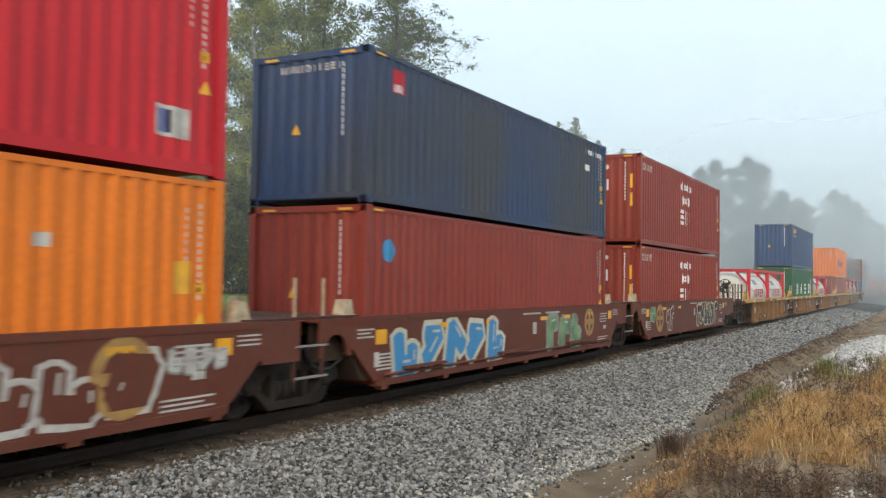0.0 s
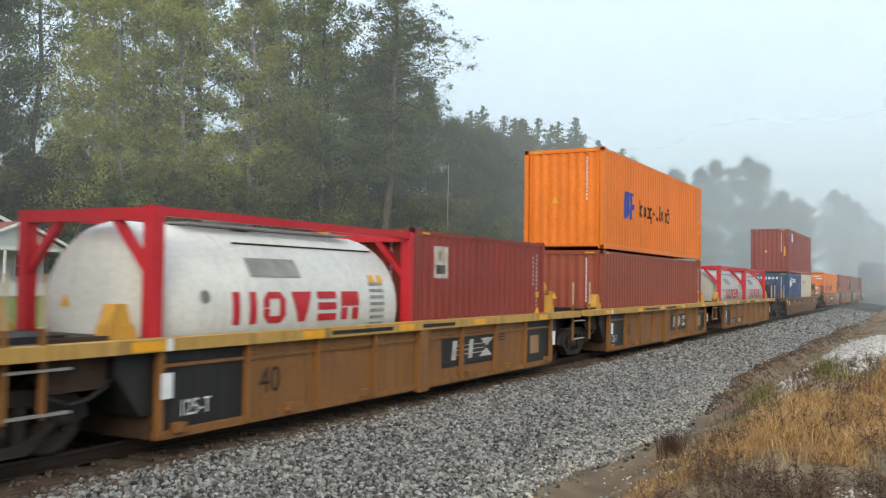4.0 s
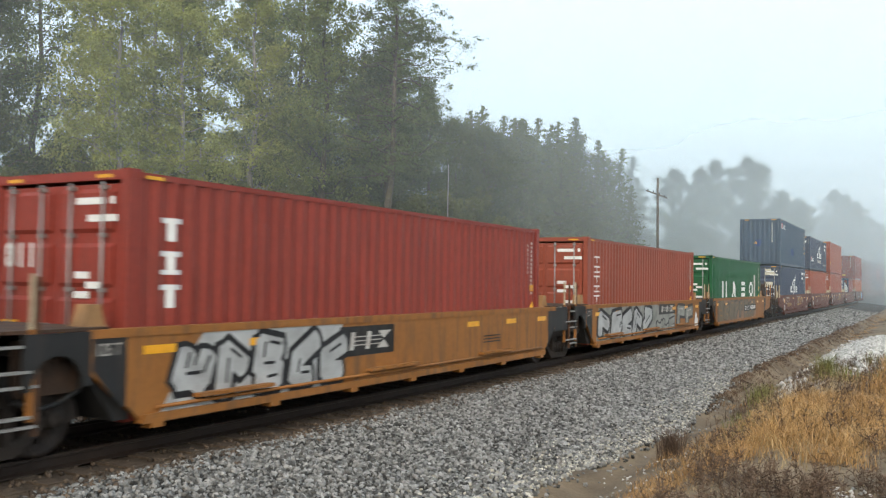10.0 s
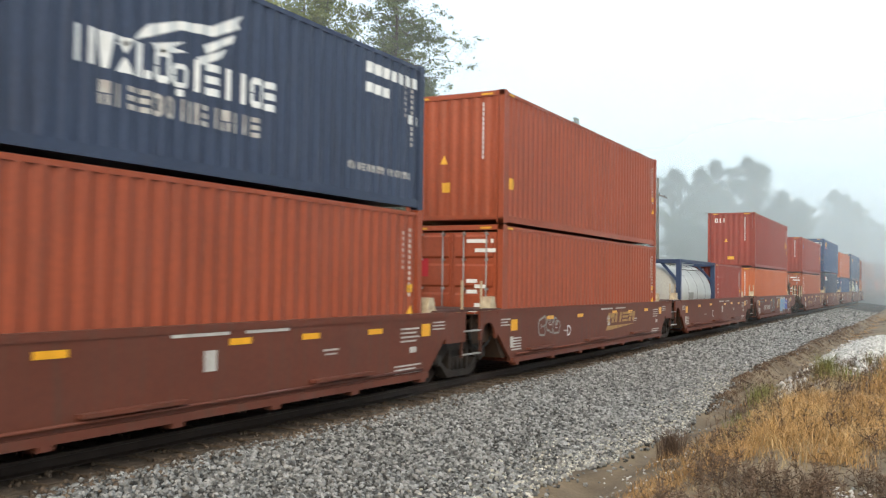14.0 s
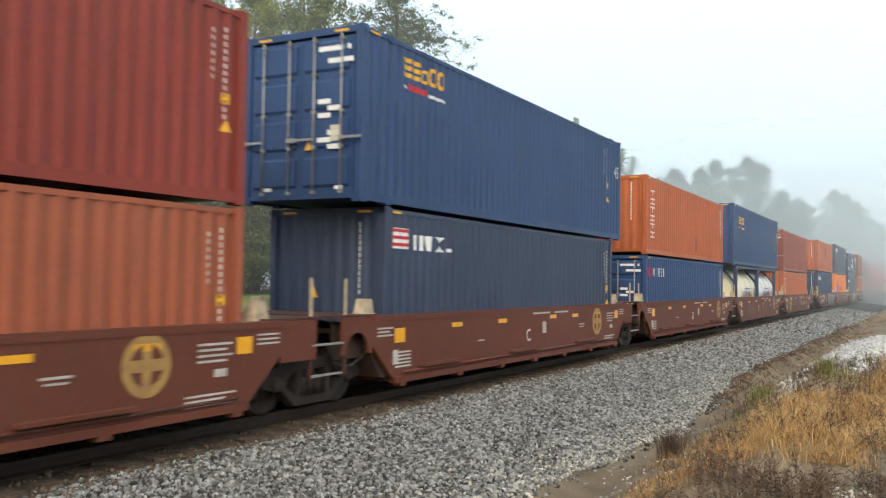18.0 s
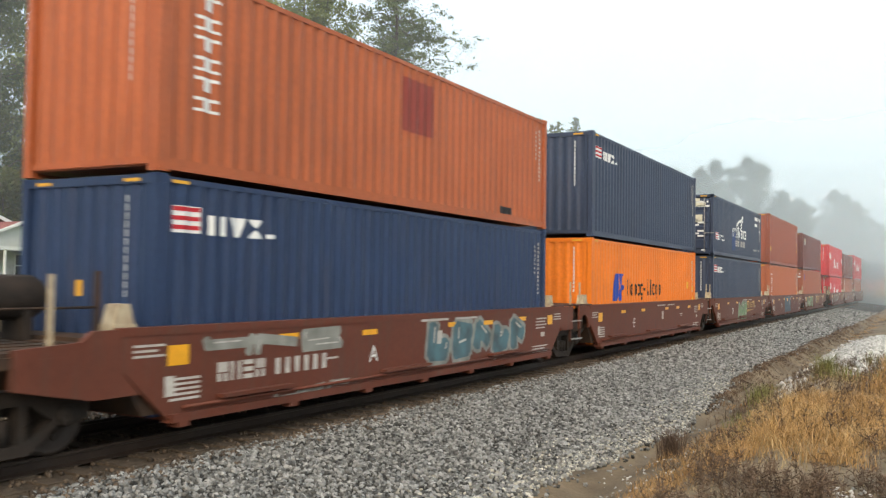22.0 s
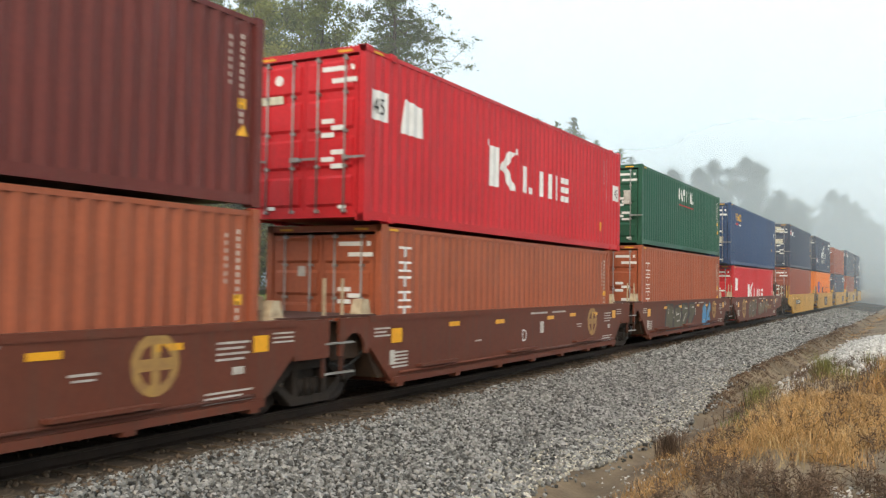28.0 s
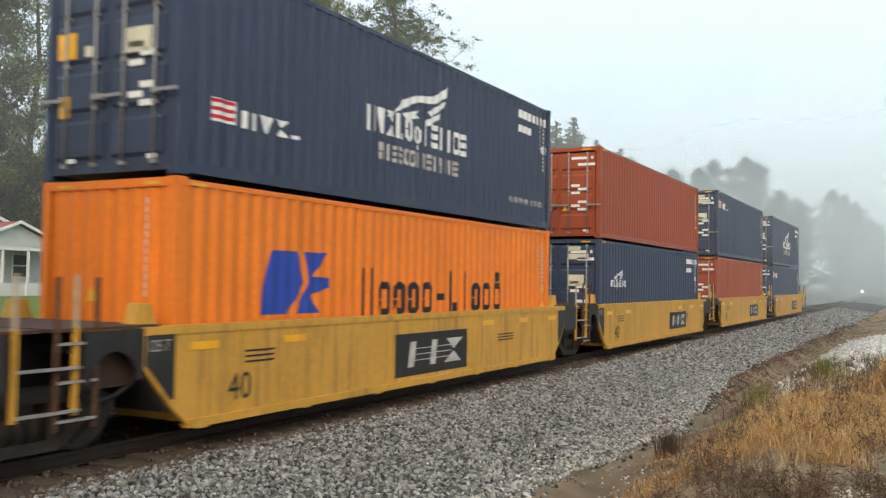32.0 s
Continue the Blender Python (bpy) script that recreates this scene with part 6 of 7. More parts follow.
def brown_marks(seed, disc_at=None, number=None, sign=None, extra=None):
    def marks(car):
        rs = random.Random(seed)
        C(car, [rect(x, 1.12 + rs.uniform(-0.03, 0.0), 0.42, 0.085) for x in (2.1, 4.15, 7.0, 8.5, 10.2)], AMBER, "amber reflector strips")
        C(car, [rect(0.06, 0.92, 0.34, 0.24), rect(11.9, 0.98, 0.3, 0.22)], AMBER, "amber square panel")
        C(car, [rect(0.1, 0.5 + 0.06 * i, 0.5, 0.03) for i in range(5)] + [rect(-0.46, 1.16 - 0.06 * i, 0.48 - 0.12 * (i % 2), 0.028) for i in range(3)]
          + [rect(11.2, 1.12 - 0.07 * i, 0.62 - 0.1 * (i % 2), 0.03) for i in range(4)] + [rect(11.0, 0.5 - 0.06 * i, 0.9 - 0.2 * (i % 2), 0.026) for i in range(3)] + [rect(12.3, 1.2 - 0.06 * i, 0.45, 0.024) for i in range(3)] + [rect(3.2, 0.78, 0.3, 0.03), rect(9.0, 0.9, 0.4, 0.03), rect(9.05, 0.84, 0.3, 0.025)] + [rect(6.0, 1.24, 1.0, 0.04), rect(7.3, 1.24, 0.9, 0.04)], OFFWHITE, "rows of small unreadable stencilling")
        C(car, [rect(0.02, 0.56, 0.16, 0.24), rect(6.55, 0.8, 0.22, 0.26), rect(11.5, 0.72, 0.22, 0.1)], OFFWHITE)
        if disc_at:
            cross_disc(car, disc_at) if 3 < disc_at < 10.42 else cross_disc(car, disc_at, 0.84, 0.47)
        if number:
            x0, x1, m = number
            C(car, letters(x0, 0.66, 4, (x1 - x0) * 0.4 / 4, 0.24, 0.2, "rpsr") + letters(x0 + (x1 - x0) * 0.47, 0.66, 6, (x1 - x0) * 0.53 / 6, 0.22, 0.5, "#"), m, "stencilled number as plain bars")
        if sign:
            x0, x1 = sign
            C(car, [[(p[0] + (p[1] - 0.85) * 0.35, p[1]) for p in q] for q in letters(x0, 0.86, 4, (x1 - x0) / 4, 0.28, 0.12, "rpsr")], GOLD, "slanted gold block shapes")
            C(car, [[(x0 - 0.15, 0.66), (x0 + 0.2, 0.66), (x1 + 0.02, 0.78), (x0, 0.78)]], GOLD, "gold swoosh bar")
        if extra:
            extra(car)
    return marks


def yellow_marks(number=None, panel=None, forty=None, extra=None, box_end=True, amber=True, y=-1.402):
    def marks(car):
        if amber:
            C(car, [rect(x, 1.08, 0.5, 0.1) for x in (0.1, 1.9, 8.2, 10.0, 11.7)], AMBER, "amber reflector strips", y=y)
        C(car, [rect(1.1, 1.0 - 0.07 * i, 0.6, 0.025) for i in range(3)] + [rect(8.9, 0.86 - 0.06 * i, 0.8, 0.022) for i in range(3)], INK, "small dark stencilling as bars", y=y)
        if number:
            x0, x1 = number
            C(car, [rect(x0, 0.72, x1 - x0, 0.3)], BLACK, "black number panel", 0.014, y)
            C(car, slant(letters(x0 + 0.1, 0.775, 4, (x1 - x0) * 0.4 / 4, 0.19, 0.16, "ottx") + letters(x0 + (x1 - x0) * 0.5, 0.775, 6, (x1 - x0) * 0.46 / 6, 0.19, 0.3, "#"), 0.775), WHITE, "", 0.017, y)
        if panel:
            x0, x1, z0, z1 = panel
            C(car, [rect(x0, z0, x1 - x0, z1 - z0)], BLACK, "black sign panel", y=y)
            w = x1 - x0
            C(car, slant(letters(x0 + w * 0.06, z0 + (z1 - z0) * 0.2, 3, w * 0.29, (z1 - z0) * 0.6, 0.14, "ttx"), z0) + [rect(x0 + w * 0.2, z0 + (z1 - z0) * k, w * 0.55, 0.015) for k in (0.34, 0.48, 0.62)], OFFWHITE, "white block shapes", 0.002, y)
        if forty:
            lettering("40", forty[0], forty[1], 0.36, y - 0.005, BLACK, car, squeeze=0.9)
        if box_end:
            C(car, [[(-0.6, 0.95), (-0.2, 0.52), (-0.14, 0.52), (-0.14, 1.36), (-0.6, 1.36)]], BLACK, "black end panel", 0.0, y)
            C(car, [[(12.35, 0.52), (12.4, 0.52), (12.8, 0.95), (12.8, 1.36), (12.35, 1.36)]], BLACK, "", 0.0, y)
            lettering("125 T", -0.57, 1.1, 0.14, y - 0.006, OFFWHITE, car, squeeze=0.75)
        if extra:
            extra(car)
    return marks


BLUEPATCH = shade("blue_patch_paint", (0.03, 0.065, 0.19), 0.55, 0, (0.03, 0.05, 0.11), 2, 0.8)
SILVER = shade("silver_spray", (0.46, 0.46, 0.45), 0.6, 0, (0.30, 0.30, 0.29), 3, 0.9)
SALMON = shade("tan_spray", (0.30, 0.16, 0.09), 0.65, 0, (0.22, 0.14, 0.09), 2, 0.9)
OLIVE = shade("olive_spray", (0.11, 0.10, 0.065), 0.6, 0, (0.07, 0.06, 0.04), 3, 0.9)
OVERPAINT = shade("dark_blue_overpaint", (0.035, 0.075, 0.12), 0.6, 0, (0.06, 0.09, 0.12), 1.5, 0.9)
TAUPE = shade("taupe_spray", (0.17, 0.135, 0.09), 0.6, 0, (0.12, 0.09, 0.06), 3, 0.9)
SOOT = shade("soot_spray", (0.05, 0.04, 0.032), 0.6, 0, (0.14, 0.10, 0.07), 3, 0.9)
FADED = shade("faded_brown_paint", (0.19, 0.085, 0.055), 0.7, 0, (0.13, 0.05, 0.034), 4, 0.9)

# ---------------- the load, unit by unit ----------------
LOW = 0.31
GAP = 0.025


def low(u, label, mat, high=True, doors=False, marks=None):
    container(label, u, LOW, 12.192, high, mat, doors, marks or codes(doors))
    return LOW + (2.896 if high else 2.591) + GAP


def up(u, z, label, mat, high=True, doors=False, marks=None, over=0.0):
    container(label, u, z, 12.192, high, mat, doors, marks or codes(doors), over)


BR = "rust-brown well car with amber reflectors and stencilling"
RB = "weathered tan well car with ribbed sides, yellow top rail"
OC = "dirty ochre smooth-sided well car with sprayed graffiti"
YE = "bright yellow smooth-sided well car with black sign panels"


def hoyer_marks(ob, h, L, o):
    on_tank(letters(1.45, 1.12, 5, 0.62, 0.44, 0.22, "povsr"), REDINK, ob, "red block shape", True)
    on_tank([rect(4.75, 1.0 + 0.11 * i, 0.42, 0.05) for i in range(7)], GREYINK, ob)
    on_tank([disc(0.95, 1.5, 0.09, 10), rect(1.9, 1.78, 1.1, 0.3)], GREYINK, ob)
    on_tank([rect(4.8, 1.7, 0.16, 0.14), rect(5.05, 1.7, 0.16, 0.14)], YELLOW, ob)
    bm = bmesh.new()
    v = [bm.verts.new(p) for p in ((0.19, 0.62, 1.35), (0.19, 0.42, 1.35), (0.19, 0.52, 1.53))]
    bm.faces.new(v)
    part("warning_triangle", bm, YELLOW, ob)


def nichi_marks(ob, h, L, o):
    on_tank(letters(1.9, 1.0, 5, 0.29, 0.36, 0.2, "pbopb") + letters(3.9, 1.0, 1, 0.3, 0.36, 0.2, "p") + [rect(2.3, 1.46, 1.6, 0.05)], BLUEINK, ob, "dark blue block shape", True)
    on_tank([disc(3.6, 1.18, 0.2, 16)], REDINK, ob, "red dot between the blocks")
    on_tank([rect(4.9, 1.1, 0.5, 0.4)], GREYINK, ob)


# first car: three units seen
z = low(-3.44, "orange container with small yellow stickers, in a well", ORANGE, True, False, plus(False, plate(9.4, 9.62, 1.95, 2.1, OFFWHITE), plate(11.35, 11.62, 1.45, 1.85, YELLOW)))
up(-3.44, z, "bright red container stacked on an orange one", RED, True, False, plus(False, plate(11.0, 11.55, 0.42, 0.8, OFFWHITE), plate(11.03, 11.25, 0.47, 0.75, BLUEINK)))
well_car(BR, -3.44, CARBROWN, steps=False, marks=brown_marks(1, 10.46, extra=lambda c: (graffiti(c, 8.6, 10.9, 0.35, 1.2, 3, CARBROWN, OFFWHITE, 3), graffiti(c, 11.1, 12.1, 0.8, 1.15, 4, OFFWHITE, GREYINK, 4))))
z = low(12.07, "maroon container with a round blue sticker", MAROON, True, False, plus(False, disc_mark(0.75, 2.15, 0.2, SKYINK)))
up(12.07, z, "faded blue container patched in grey and darker blue", PATCHED, False, False, plus(False, plate(0.75, 1.2, 1.95, 2.35, REDINK), plate(0.8, 1.15, 1.97, 2.1, WHITE), lambda ob, h, L, o: F(ob, letters(-0.6, h * 0.87, 10, 0.13, 0.12, 0.3, 2), OFFWHITE),
   lambda ob, h, L, o: S(ob, [rect(L - 1.7 + i * 0.2, h - 0.4, 0.1, 0.12) for i in range(8)] + [rect(L - 1.75, h - 0.85, 0.45, 0.16)], WHITE)))
well_car(BR, 12.07, CARBROWN, marks=brown_marks(2, 10.35, extra=lambda c: (graffiti(c, 0.6, 5.0, 0.25, 1.3, 5, SKYINK, CREAM, 8), graffiti(c, 7.4, 9.7, 0.25, 1.28, 3, GREENINK, GREYINK, 9))))
Z2 = plus(False, stars(5.45, 2.35, 1.0), zblock(5.35, 6.85, 0.95, 1.5), word(0.35, 1.35, 2.4, 2.62, 7, OFFWHITE), end_stars)
z = low(27.72, "maroon container with white stars, half sunk in a well", MAROON, True, False, Z2)
up(27.72, z, "maroon container with white stars and white blocks", MAROON, True, False, Z2)
well_car(BR, 27.72, CARBROWN, steps=False, rear="coupler", marks=brown_marks(3, 1.7, extra=lambda c: (graffiti(c, 7.0, 10.8, 0.25, 1.32, 6, BLACK, CREAM, 12), graffiti(c, 0.5, 1.15, 0.72, 1.25, 1, GREENINK, GREYINK, 13), graffiti(c, 2.5, 3.5, 0.3, 1.2, 2, CARBROWN, OFFWHITE, 14))))

# second car: ribbed, five units
RY = -1.34


def ribbed(u, front="joint", rear="joint", number=None, panel=None, forty=None, seed=0):
    def extra(c):
        C(c, [rect(x, 1.115, 0.5, 0.11) for x in (-0.5, 2.6, 5.2, 8.0, 11.3)], AMBER, "amber reflector strips on the top rail", y=-1.462)
        C(c, [rect(3.3, 1.14, 1.7, 0.06), rect(6.0, 1.14, 1.2, 0.06)], INK, "", y=-1.462)
        C(c, [rect(0.02, 1.102, 0.1, 0.145), rect(-0.05, 0.55, 0.18, 0.3), rect(12.1, 0.5, 0.18, 0.32)], WHITE, "white locating mark", y=-1.462)
        if number:
            C(c, [rect(1.62, 0.17, 2.9, 0.3)], BLACK, "black number panel", y=RY - 0.003)
            C(c, slant(letters(1.85, 0.22, 4, 0.23, 0.19, 0.16, "ottx") + letters(3.05, 0.24, 6, 0.2, 0.18, 0.3, "#"), 0.22), OFFWHITE, "stencilled number as plain bars", 0.002, RY - 0.003)
        if front == "joint":
            lettering("125-T", 0.35, 0.3, 0.2, -1.349, WHITE, c, squeeze=0.8)
    return well_car(RB, u, CARUMBER, "ribbed", front, rear, marks=yellow_marks(None, panel, forty, extra, False, False, RY - 0.002), cones=CARYELLOW, half=1.93)


tank_container("white tank in a red frame lettered with red blocks", 47.42, LOW - 0.09, FRAMERED, TANKPALE, hoyer_marks)
tank_container("white tank in a red frame lettered with red blocks", 53.52, LOW - 0.09, FRAMERED, TANKPALE, hoyer_marks)
ribbed(47.42, front="coupler", number=(3.4, 6.2), forty=(6.55, 0.48))
z = low(63.57, "green container with large white block shapes", GREEN, True, False, plus(False, lambda ob, h, L, o: S(ob, sum([letters(x, 1.1, 1, 1.0, 0.72, 0.1, k) for k, x in zip("paso", (2.15, 4.35, 6.6, 8.8))], []), WHITE, "widely set white block", True), plate(10.1, 10.5, 0.9, 2.2, OFFWHITE)))
up(63.57, z, "dark blue container with a yellow word shape", BLUE, True, False, plus(False, yellow_word(0.4, 2.3, 1.5)))
ribbed(63.57, panel=(6.9, 9.3, 0.35, 0.95), forty=(1.8, 0.42), number=None)
tank_container("white tank in a red frame lettered with red blocks", 79.3, LOW - 0.09, FRAMERED, TANKPALE, hoyer_marks)
container("short maroon container with a yellow and white badge", 85.4, LOW, 6.058, False, MAROON, False, plus(False, plate(0.7, 1.25, 1.7, 2.3, OFFWHITE), plate(0.78, 1.2, 2.0, 2.22, YELLOW), plate(0.78, 1.2, 1.78, 1.95, INK)))
ribbed(79.3, panel=(6.9, 9.3, 0.35, 0.95), forty=(1.8, 0.42))
z = low(95.85, "brown-red container low in a ribbed car", BROWNRED, False, False)
H1 = lambda zz: (emblem(1.9, zz, 1.05, 0.82), word(3.3, 7.3, zz + 0.15, zz + 0.68, 11, INK, "pegeg-lbegd"))
up(95.85, z, "orange container with a blue swept emblem", ORANGE, True, False, plus(False, *H1(1.0)))
ribbed(95.85, panel=(6.9, 9.3, 0.35, 0.95), forty=(1.8, 0.42))
tank_container("white tank in a red frame lettered with red blocks", 111.8, LOW - 0.09, FRAMERED, TANKWHITE, hoyer_marks)
tank_container("white tank in a red frame lettered with red blocks", 117.9, LOW - 0.09, FRAMERED, TANKWHITE, hoyer_marks)
ribbed(111.8, rear="coupler", number=(3.4, 6.2), forty=(6.55, 0.48))

# third car: long single well with plain deep sides
container("short blue container with a white prancing emblem", 133.86, LOW - 0.1, 6.058, False, BLUE, False, plus(False, lambda ob, h, L, o: S(ob, [disc(0.55, 1.95, 0.2), [(0.2, 1.7), (0.5, 1.65), (1.0, 1.8), (1.2, 2.2), (0.95, 2.3), (0.8, 2.05)], [(0.95, 1.85), (1.35, 1.75), (1.3, 1.85), (1.0, 2.0)]], WHITE, "white prancing emblem"), word(1.4, 3.2, 1.98, 2.22, 6, WHITE),
          lambda ob, h, L, o: F(ob, letters(-0.85, h * 0.84, 6, 0.24, 0.16, 0.3, "ovoaov"), WHITE), tri=False))
container("short cream container with small red block shapes", 139.98, LOW - 0.1, 6.058, False, CREAM, False, plus(False, word(0.73, 1.95, 1.85, 2.15, 4, REDINK), plate(2.7, 3.1, 1.6, 2.0, OFFWHITE), mat=GREYINK, tri=False))
up(133.86, LOW - 0.1 + 2.591 + GAP, "maroon container with a blue and white sign", MAROON, True, False, plus(False, plate(0.75, 2.05, 2.05, 2.6, BLUEINK), lambda ob, h, L, o: drape([rect(1.2, 2.05, 0.45, 0.55)], 0.15, -1.2135, WHITE, ob), end_patch(0.86, 1.1, 0.1, 0.62, YELLOW)))
well_car("long ochre well car with plain deep sides", 133.86, CARDEEP, "deep", "coupler", "coupler", cones=CAROCHRE, lead=2.0, trail=2.0,
         marks=lambda c: (C(c, [rect(x, 0.93, 0.5, 0.09) for x in (-2.6, 0.8, 3.6, 6.4, 9.4, 12.0)], AMBER, "amber reflector strips", y=-1.402), C(c, [rect(-1.6, 0.72, 0.22, 0.3), rect(12.9, 0.72, 0.2, 0.26)], WHITE, y=-1.402)))

# fourth car: ochre, five units with single containers
low(155.75, "orange container with a blue swept emblem, doors forward", ORANGE, True, True, plus(True, *H1(1.2), door_panel(-0.95, 2.05, 0.55, 0.06, INK)))
OCH = dict(cones=CARTAN)
well_car(OC, 155.75, CAROCHRE, front="coupler", marks=yellow_marks((2.5, 5.6), None, None, lambda c: (graffiti(c, 0.9, 2.0, 0.55, 1.1, 3, GREYINK, OFFWHITE, 21), graffiti(c, 9.4, 11.8, 0.6, 1.25, 3, CARTAN, OFFWHITE, 22)), False), **OCH)
low(171.2, "brown-red container with its locked doors forward", BROWNRED, True, True, plus(True, door_panel(-0.92, 1.75, 0.28, 0.5, WHITE), door_panel(-0.84, 1.9, 0.07, 0.25, INK)))
well_car(OC, 171.2, CAROCHRE, marks=yellow_marks(None, (2.85, 5.5, 0.66, 1.24), (0.45, 0.8)), **OCH)
low(186.8, "maroon container with a white word set downwards", MAROON, True, True, plus(True, upright(0.5, 2.45, 1.25, 3, 0.36, WHITE), lambda ob, h, L, o: F(ob, letters(-0.9, 1.75, 3, 0.2, 0.3, 0.2, 3), WHITE, True), door_panel(-0.95, 0.9, 0.3, 0.2, YELLOW)))
well_car(OC, 186.8, CAROCHRE, marks=yellow_marks(None, (3.95, 5.5, 0.78, 1.24), None, lambda c: (sprayed_ground(c, [(0.35, 0.36), (3.9, 0.36), (4.1, 0.9), (4.0, 1.3), (1.1, 1.34), (0.75, 0.95)], SILVER), graffiti(c, 0.45, 4.1, 0.34, 1.34, 5, SILVER, INK, 23))), **OCH)
TRI = lambda top, bot: upright(0.62, top, bot, 6, 0.38, WHITE)
low(202.4, "brown-red container with a white word set downwards", BROWNRED, True, True, plus(True, TRI(2.45, 0.85), door_panel(-0.92, 1.75, 0.3, 0.45, WHITE), tri=True))
well_car(OC, 202.4, CAROCHRE, marks=yellow_marks(None, (6.5, 8.6, 0.95, 1.3), None, lambda c: (sprayed_ground(c, [(0.2, 0.36), (8.6, 0.36), (8.7, 0.9), (6.2, 1.3), (0.4, 1.3)], GREYINK), graffiti(c, 0.3, 5.6, 0.3, 1.34, 5, SILVER, INK, 24), graffiti(c, 6.1, 8.6, 0.3, 0.9, 3, GREYINK, INK, 25), graffiti(c, 8.9, 11.4, 0.3, 1.3, 2, GREYINK, INK, 26), graffiti(c, 11.6, 12.1, 0.25, 1.0, 1, WHITE, OFFWHITE, 27))), **OCH)
low(217.95, "green container with large white blocks, doors forward", GREEN, True, True, plus(True, lambda ob, h, L, o: S(ob, sum([letters(x, 1.1, 1, 1.0, 0.72, 0.1, k) for k, x in zip("paso", (2.3, 4.5, 6.8, 9.0))], []), WHITE, "widely set white block", True), plate(10.3, 10.7, 0.9, 2.2, OFFWHITE), door_panel(-0.9, 1.7, 0.36, 0.4, WHITE)))
well_car(OC, 217.95, CAROCHRE, steps=False, rear="coupler", marks=yellow_marks((6.4, 9.6), None, None, lambda c: (sprayed_ground(c, [(0.2, 0.36), (9.4, 0.36), (9.9, 0.55), (9.6, 0.8), (9.2, 1.33), (0.3, 1.33)], SALMON), graffiti(c, 0.3, 6.3, 0.3, 1.36, 5, TAUPE, SOOT, 28), graffiti(c, 6.3, 9.6, 0.3, 1.36, 3, TAUPE, SOOT, 29))), **OCH)

# fifth car: brown, five units
z = low(237.8, "dark navy container with a white wing, doors forward", NAVY, True, True, plus(True, wing_sign(4.4, 1.32, 3.5, False), door_labels, tri=False))
up(237.8, z, "slate blue container with a darker square patch", SLATE, True, False, plus(False, flag_sign(0.4, 2.3, 2.0), plate(4.7, 6.1, 0.75, 1.2, BLUEPATCH), end_patch(-0.3, 1.2, 0.35, 0.4, BLUEPATCH)))
well_car(BR, 237.8, CARBROWN, front="coupler", letter=("A", 4.6), marks=brown_marks(5, None, (1.4, 3.5, GOLD), (6.5, 9.3), lambda c: graffiti(c, 0.9, 2.4, 0.85, 1.25, 2, CARBROWN, OFFWHITE, 31)))
z = low(253.4, "orange-red container with its doors forward", RUSTRED, True, True, plus(True, door_panel(-0.9, 1.7, 0.3, 0.35, REDINK)))
up(253.4, z, "dark navy container with a white wing emblem", NAVY, False, False, plus(False, wing_sign(4.7, 1.15, 3.4), flag_sign(0.7, 0.7, 1.8), word(9.85, 11.8, 0.5, 0.62, 14, OFFWHITE), lambda ob, h, L, o: F(ob, [rect(-0.95 + i * 0.24, h - 0.5, 0.18, 0.16) for i in range(8)], WHITE), tri=False))
well_car(BR, 253.4, CARBROWN, letter=("E", 3.3), marks=brown_marks(6))
z = low(269.06, "orange-red container with its doors forward", RUSTRED, True, True, plus(True, door_panel(-0.9, 1.75, 0.3, 0.4, REDINK)))
up(269.06, z, "orange-red container with small yellow stickers", RUSTRED, True, False, plus(False, plate(0.35, 0.6, 0.75, 1.0, YELLOW), end_patch(-0.3, 0.7, 0.2, 0.22, YELLOW)))
well_car(BR, 269.06, CARBROWN, letter=("D", 3.4), marks=brown_marks(7, None, None, (6.55, 9.2), lambda c: graffiti(c, 1.6, 2.9, 0.75, 1.2, 3, CARBROWN, GREYINK, 32)))
tank_container("white tank in a dark blue frame", 284.6, LOW, FRAMEBLUE, TANKWHITE, lambda ob, h, L, o: on_tank([rect(1.6, 1.0, 0.7, 0.35)], GREYINK, ob))
container("short maroon container behind a white tank", 290.7, LOW, 6.058, False, MAROON, False, plus(False, upright(0.5, 2.1, 1.1, 3, 0.2, OFFWHITE)))
well_car(BR, 284.6, CARBROWN, letter=("C", 4.6), marks=brown_marks(8))
z = low(300.6, "orange-red container under a red one", TERRA, False, False)
up(300.6, z, "red container with three white block shapes on its end", MAROON, True, False, plus(False, lambda ob, h, L, o: F(ob, letters(-0.85, h * 0.82, 3, 0.2, 0.22, 0.2, 3), WHITE), end_patch(-0.2, 0.4, 0.35, 0.16, YELLOW), plate(11.2, 11.5, 1.4, 1.75, YELLOW)))
well_car(BR, 300.6, CARBROWN, rear="coupler", letter=("B", 4.65), marks=brown_marks(9, None, (1.7, 3.9, OFFWHITE), (6.5, 7.6), lambda c: (graffiti(c, 7.6, 9.6, 0.28, 1.32, 3, SKYINK, CREAM, 33), graffiti(c, 8.3, 9.0, 0.28, 1.2, 1, PINKINK, CREAM, 34), graffiti(c, 9.5, 10.6, 0.3, 1.3, 1, BLUEINK, BLUEINK, 35), graffiti(c, 3.8, 5.6, 0.4, 1.25, 3, CARBROWN, TEALINK, 36), graffiti(c, 0.3, 1.7, 0.9, 1.3, 2, CARBROWN, TEALINK, 37))))

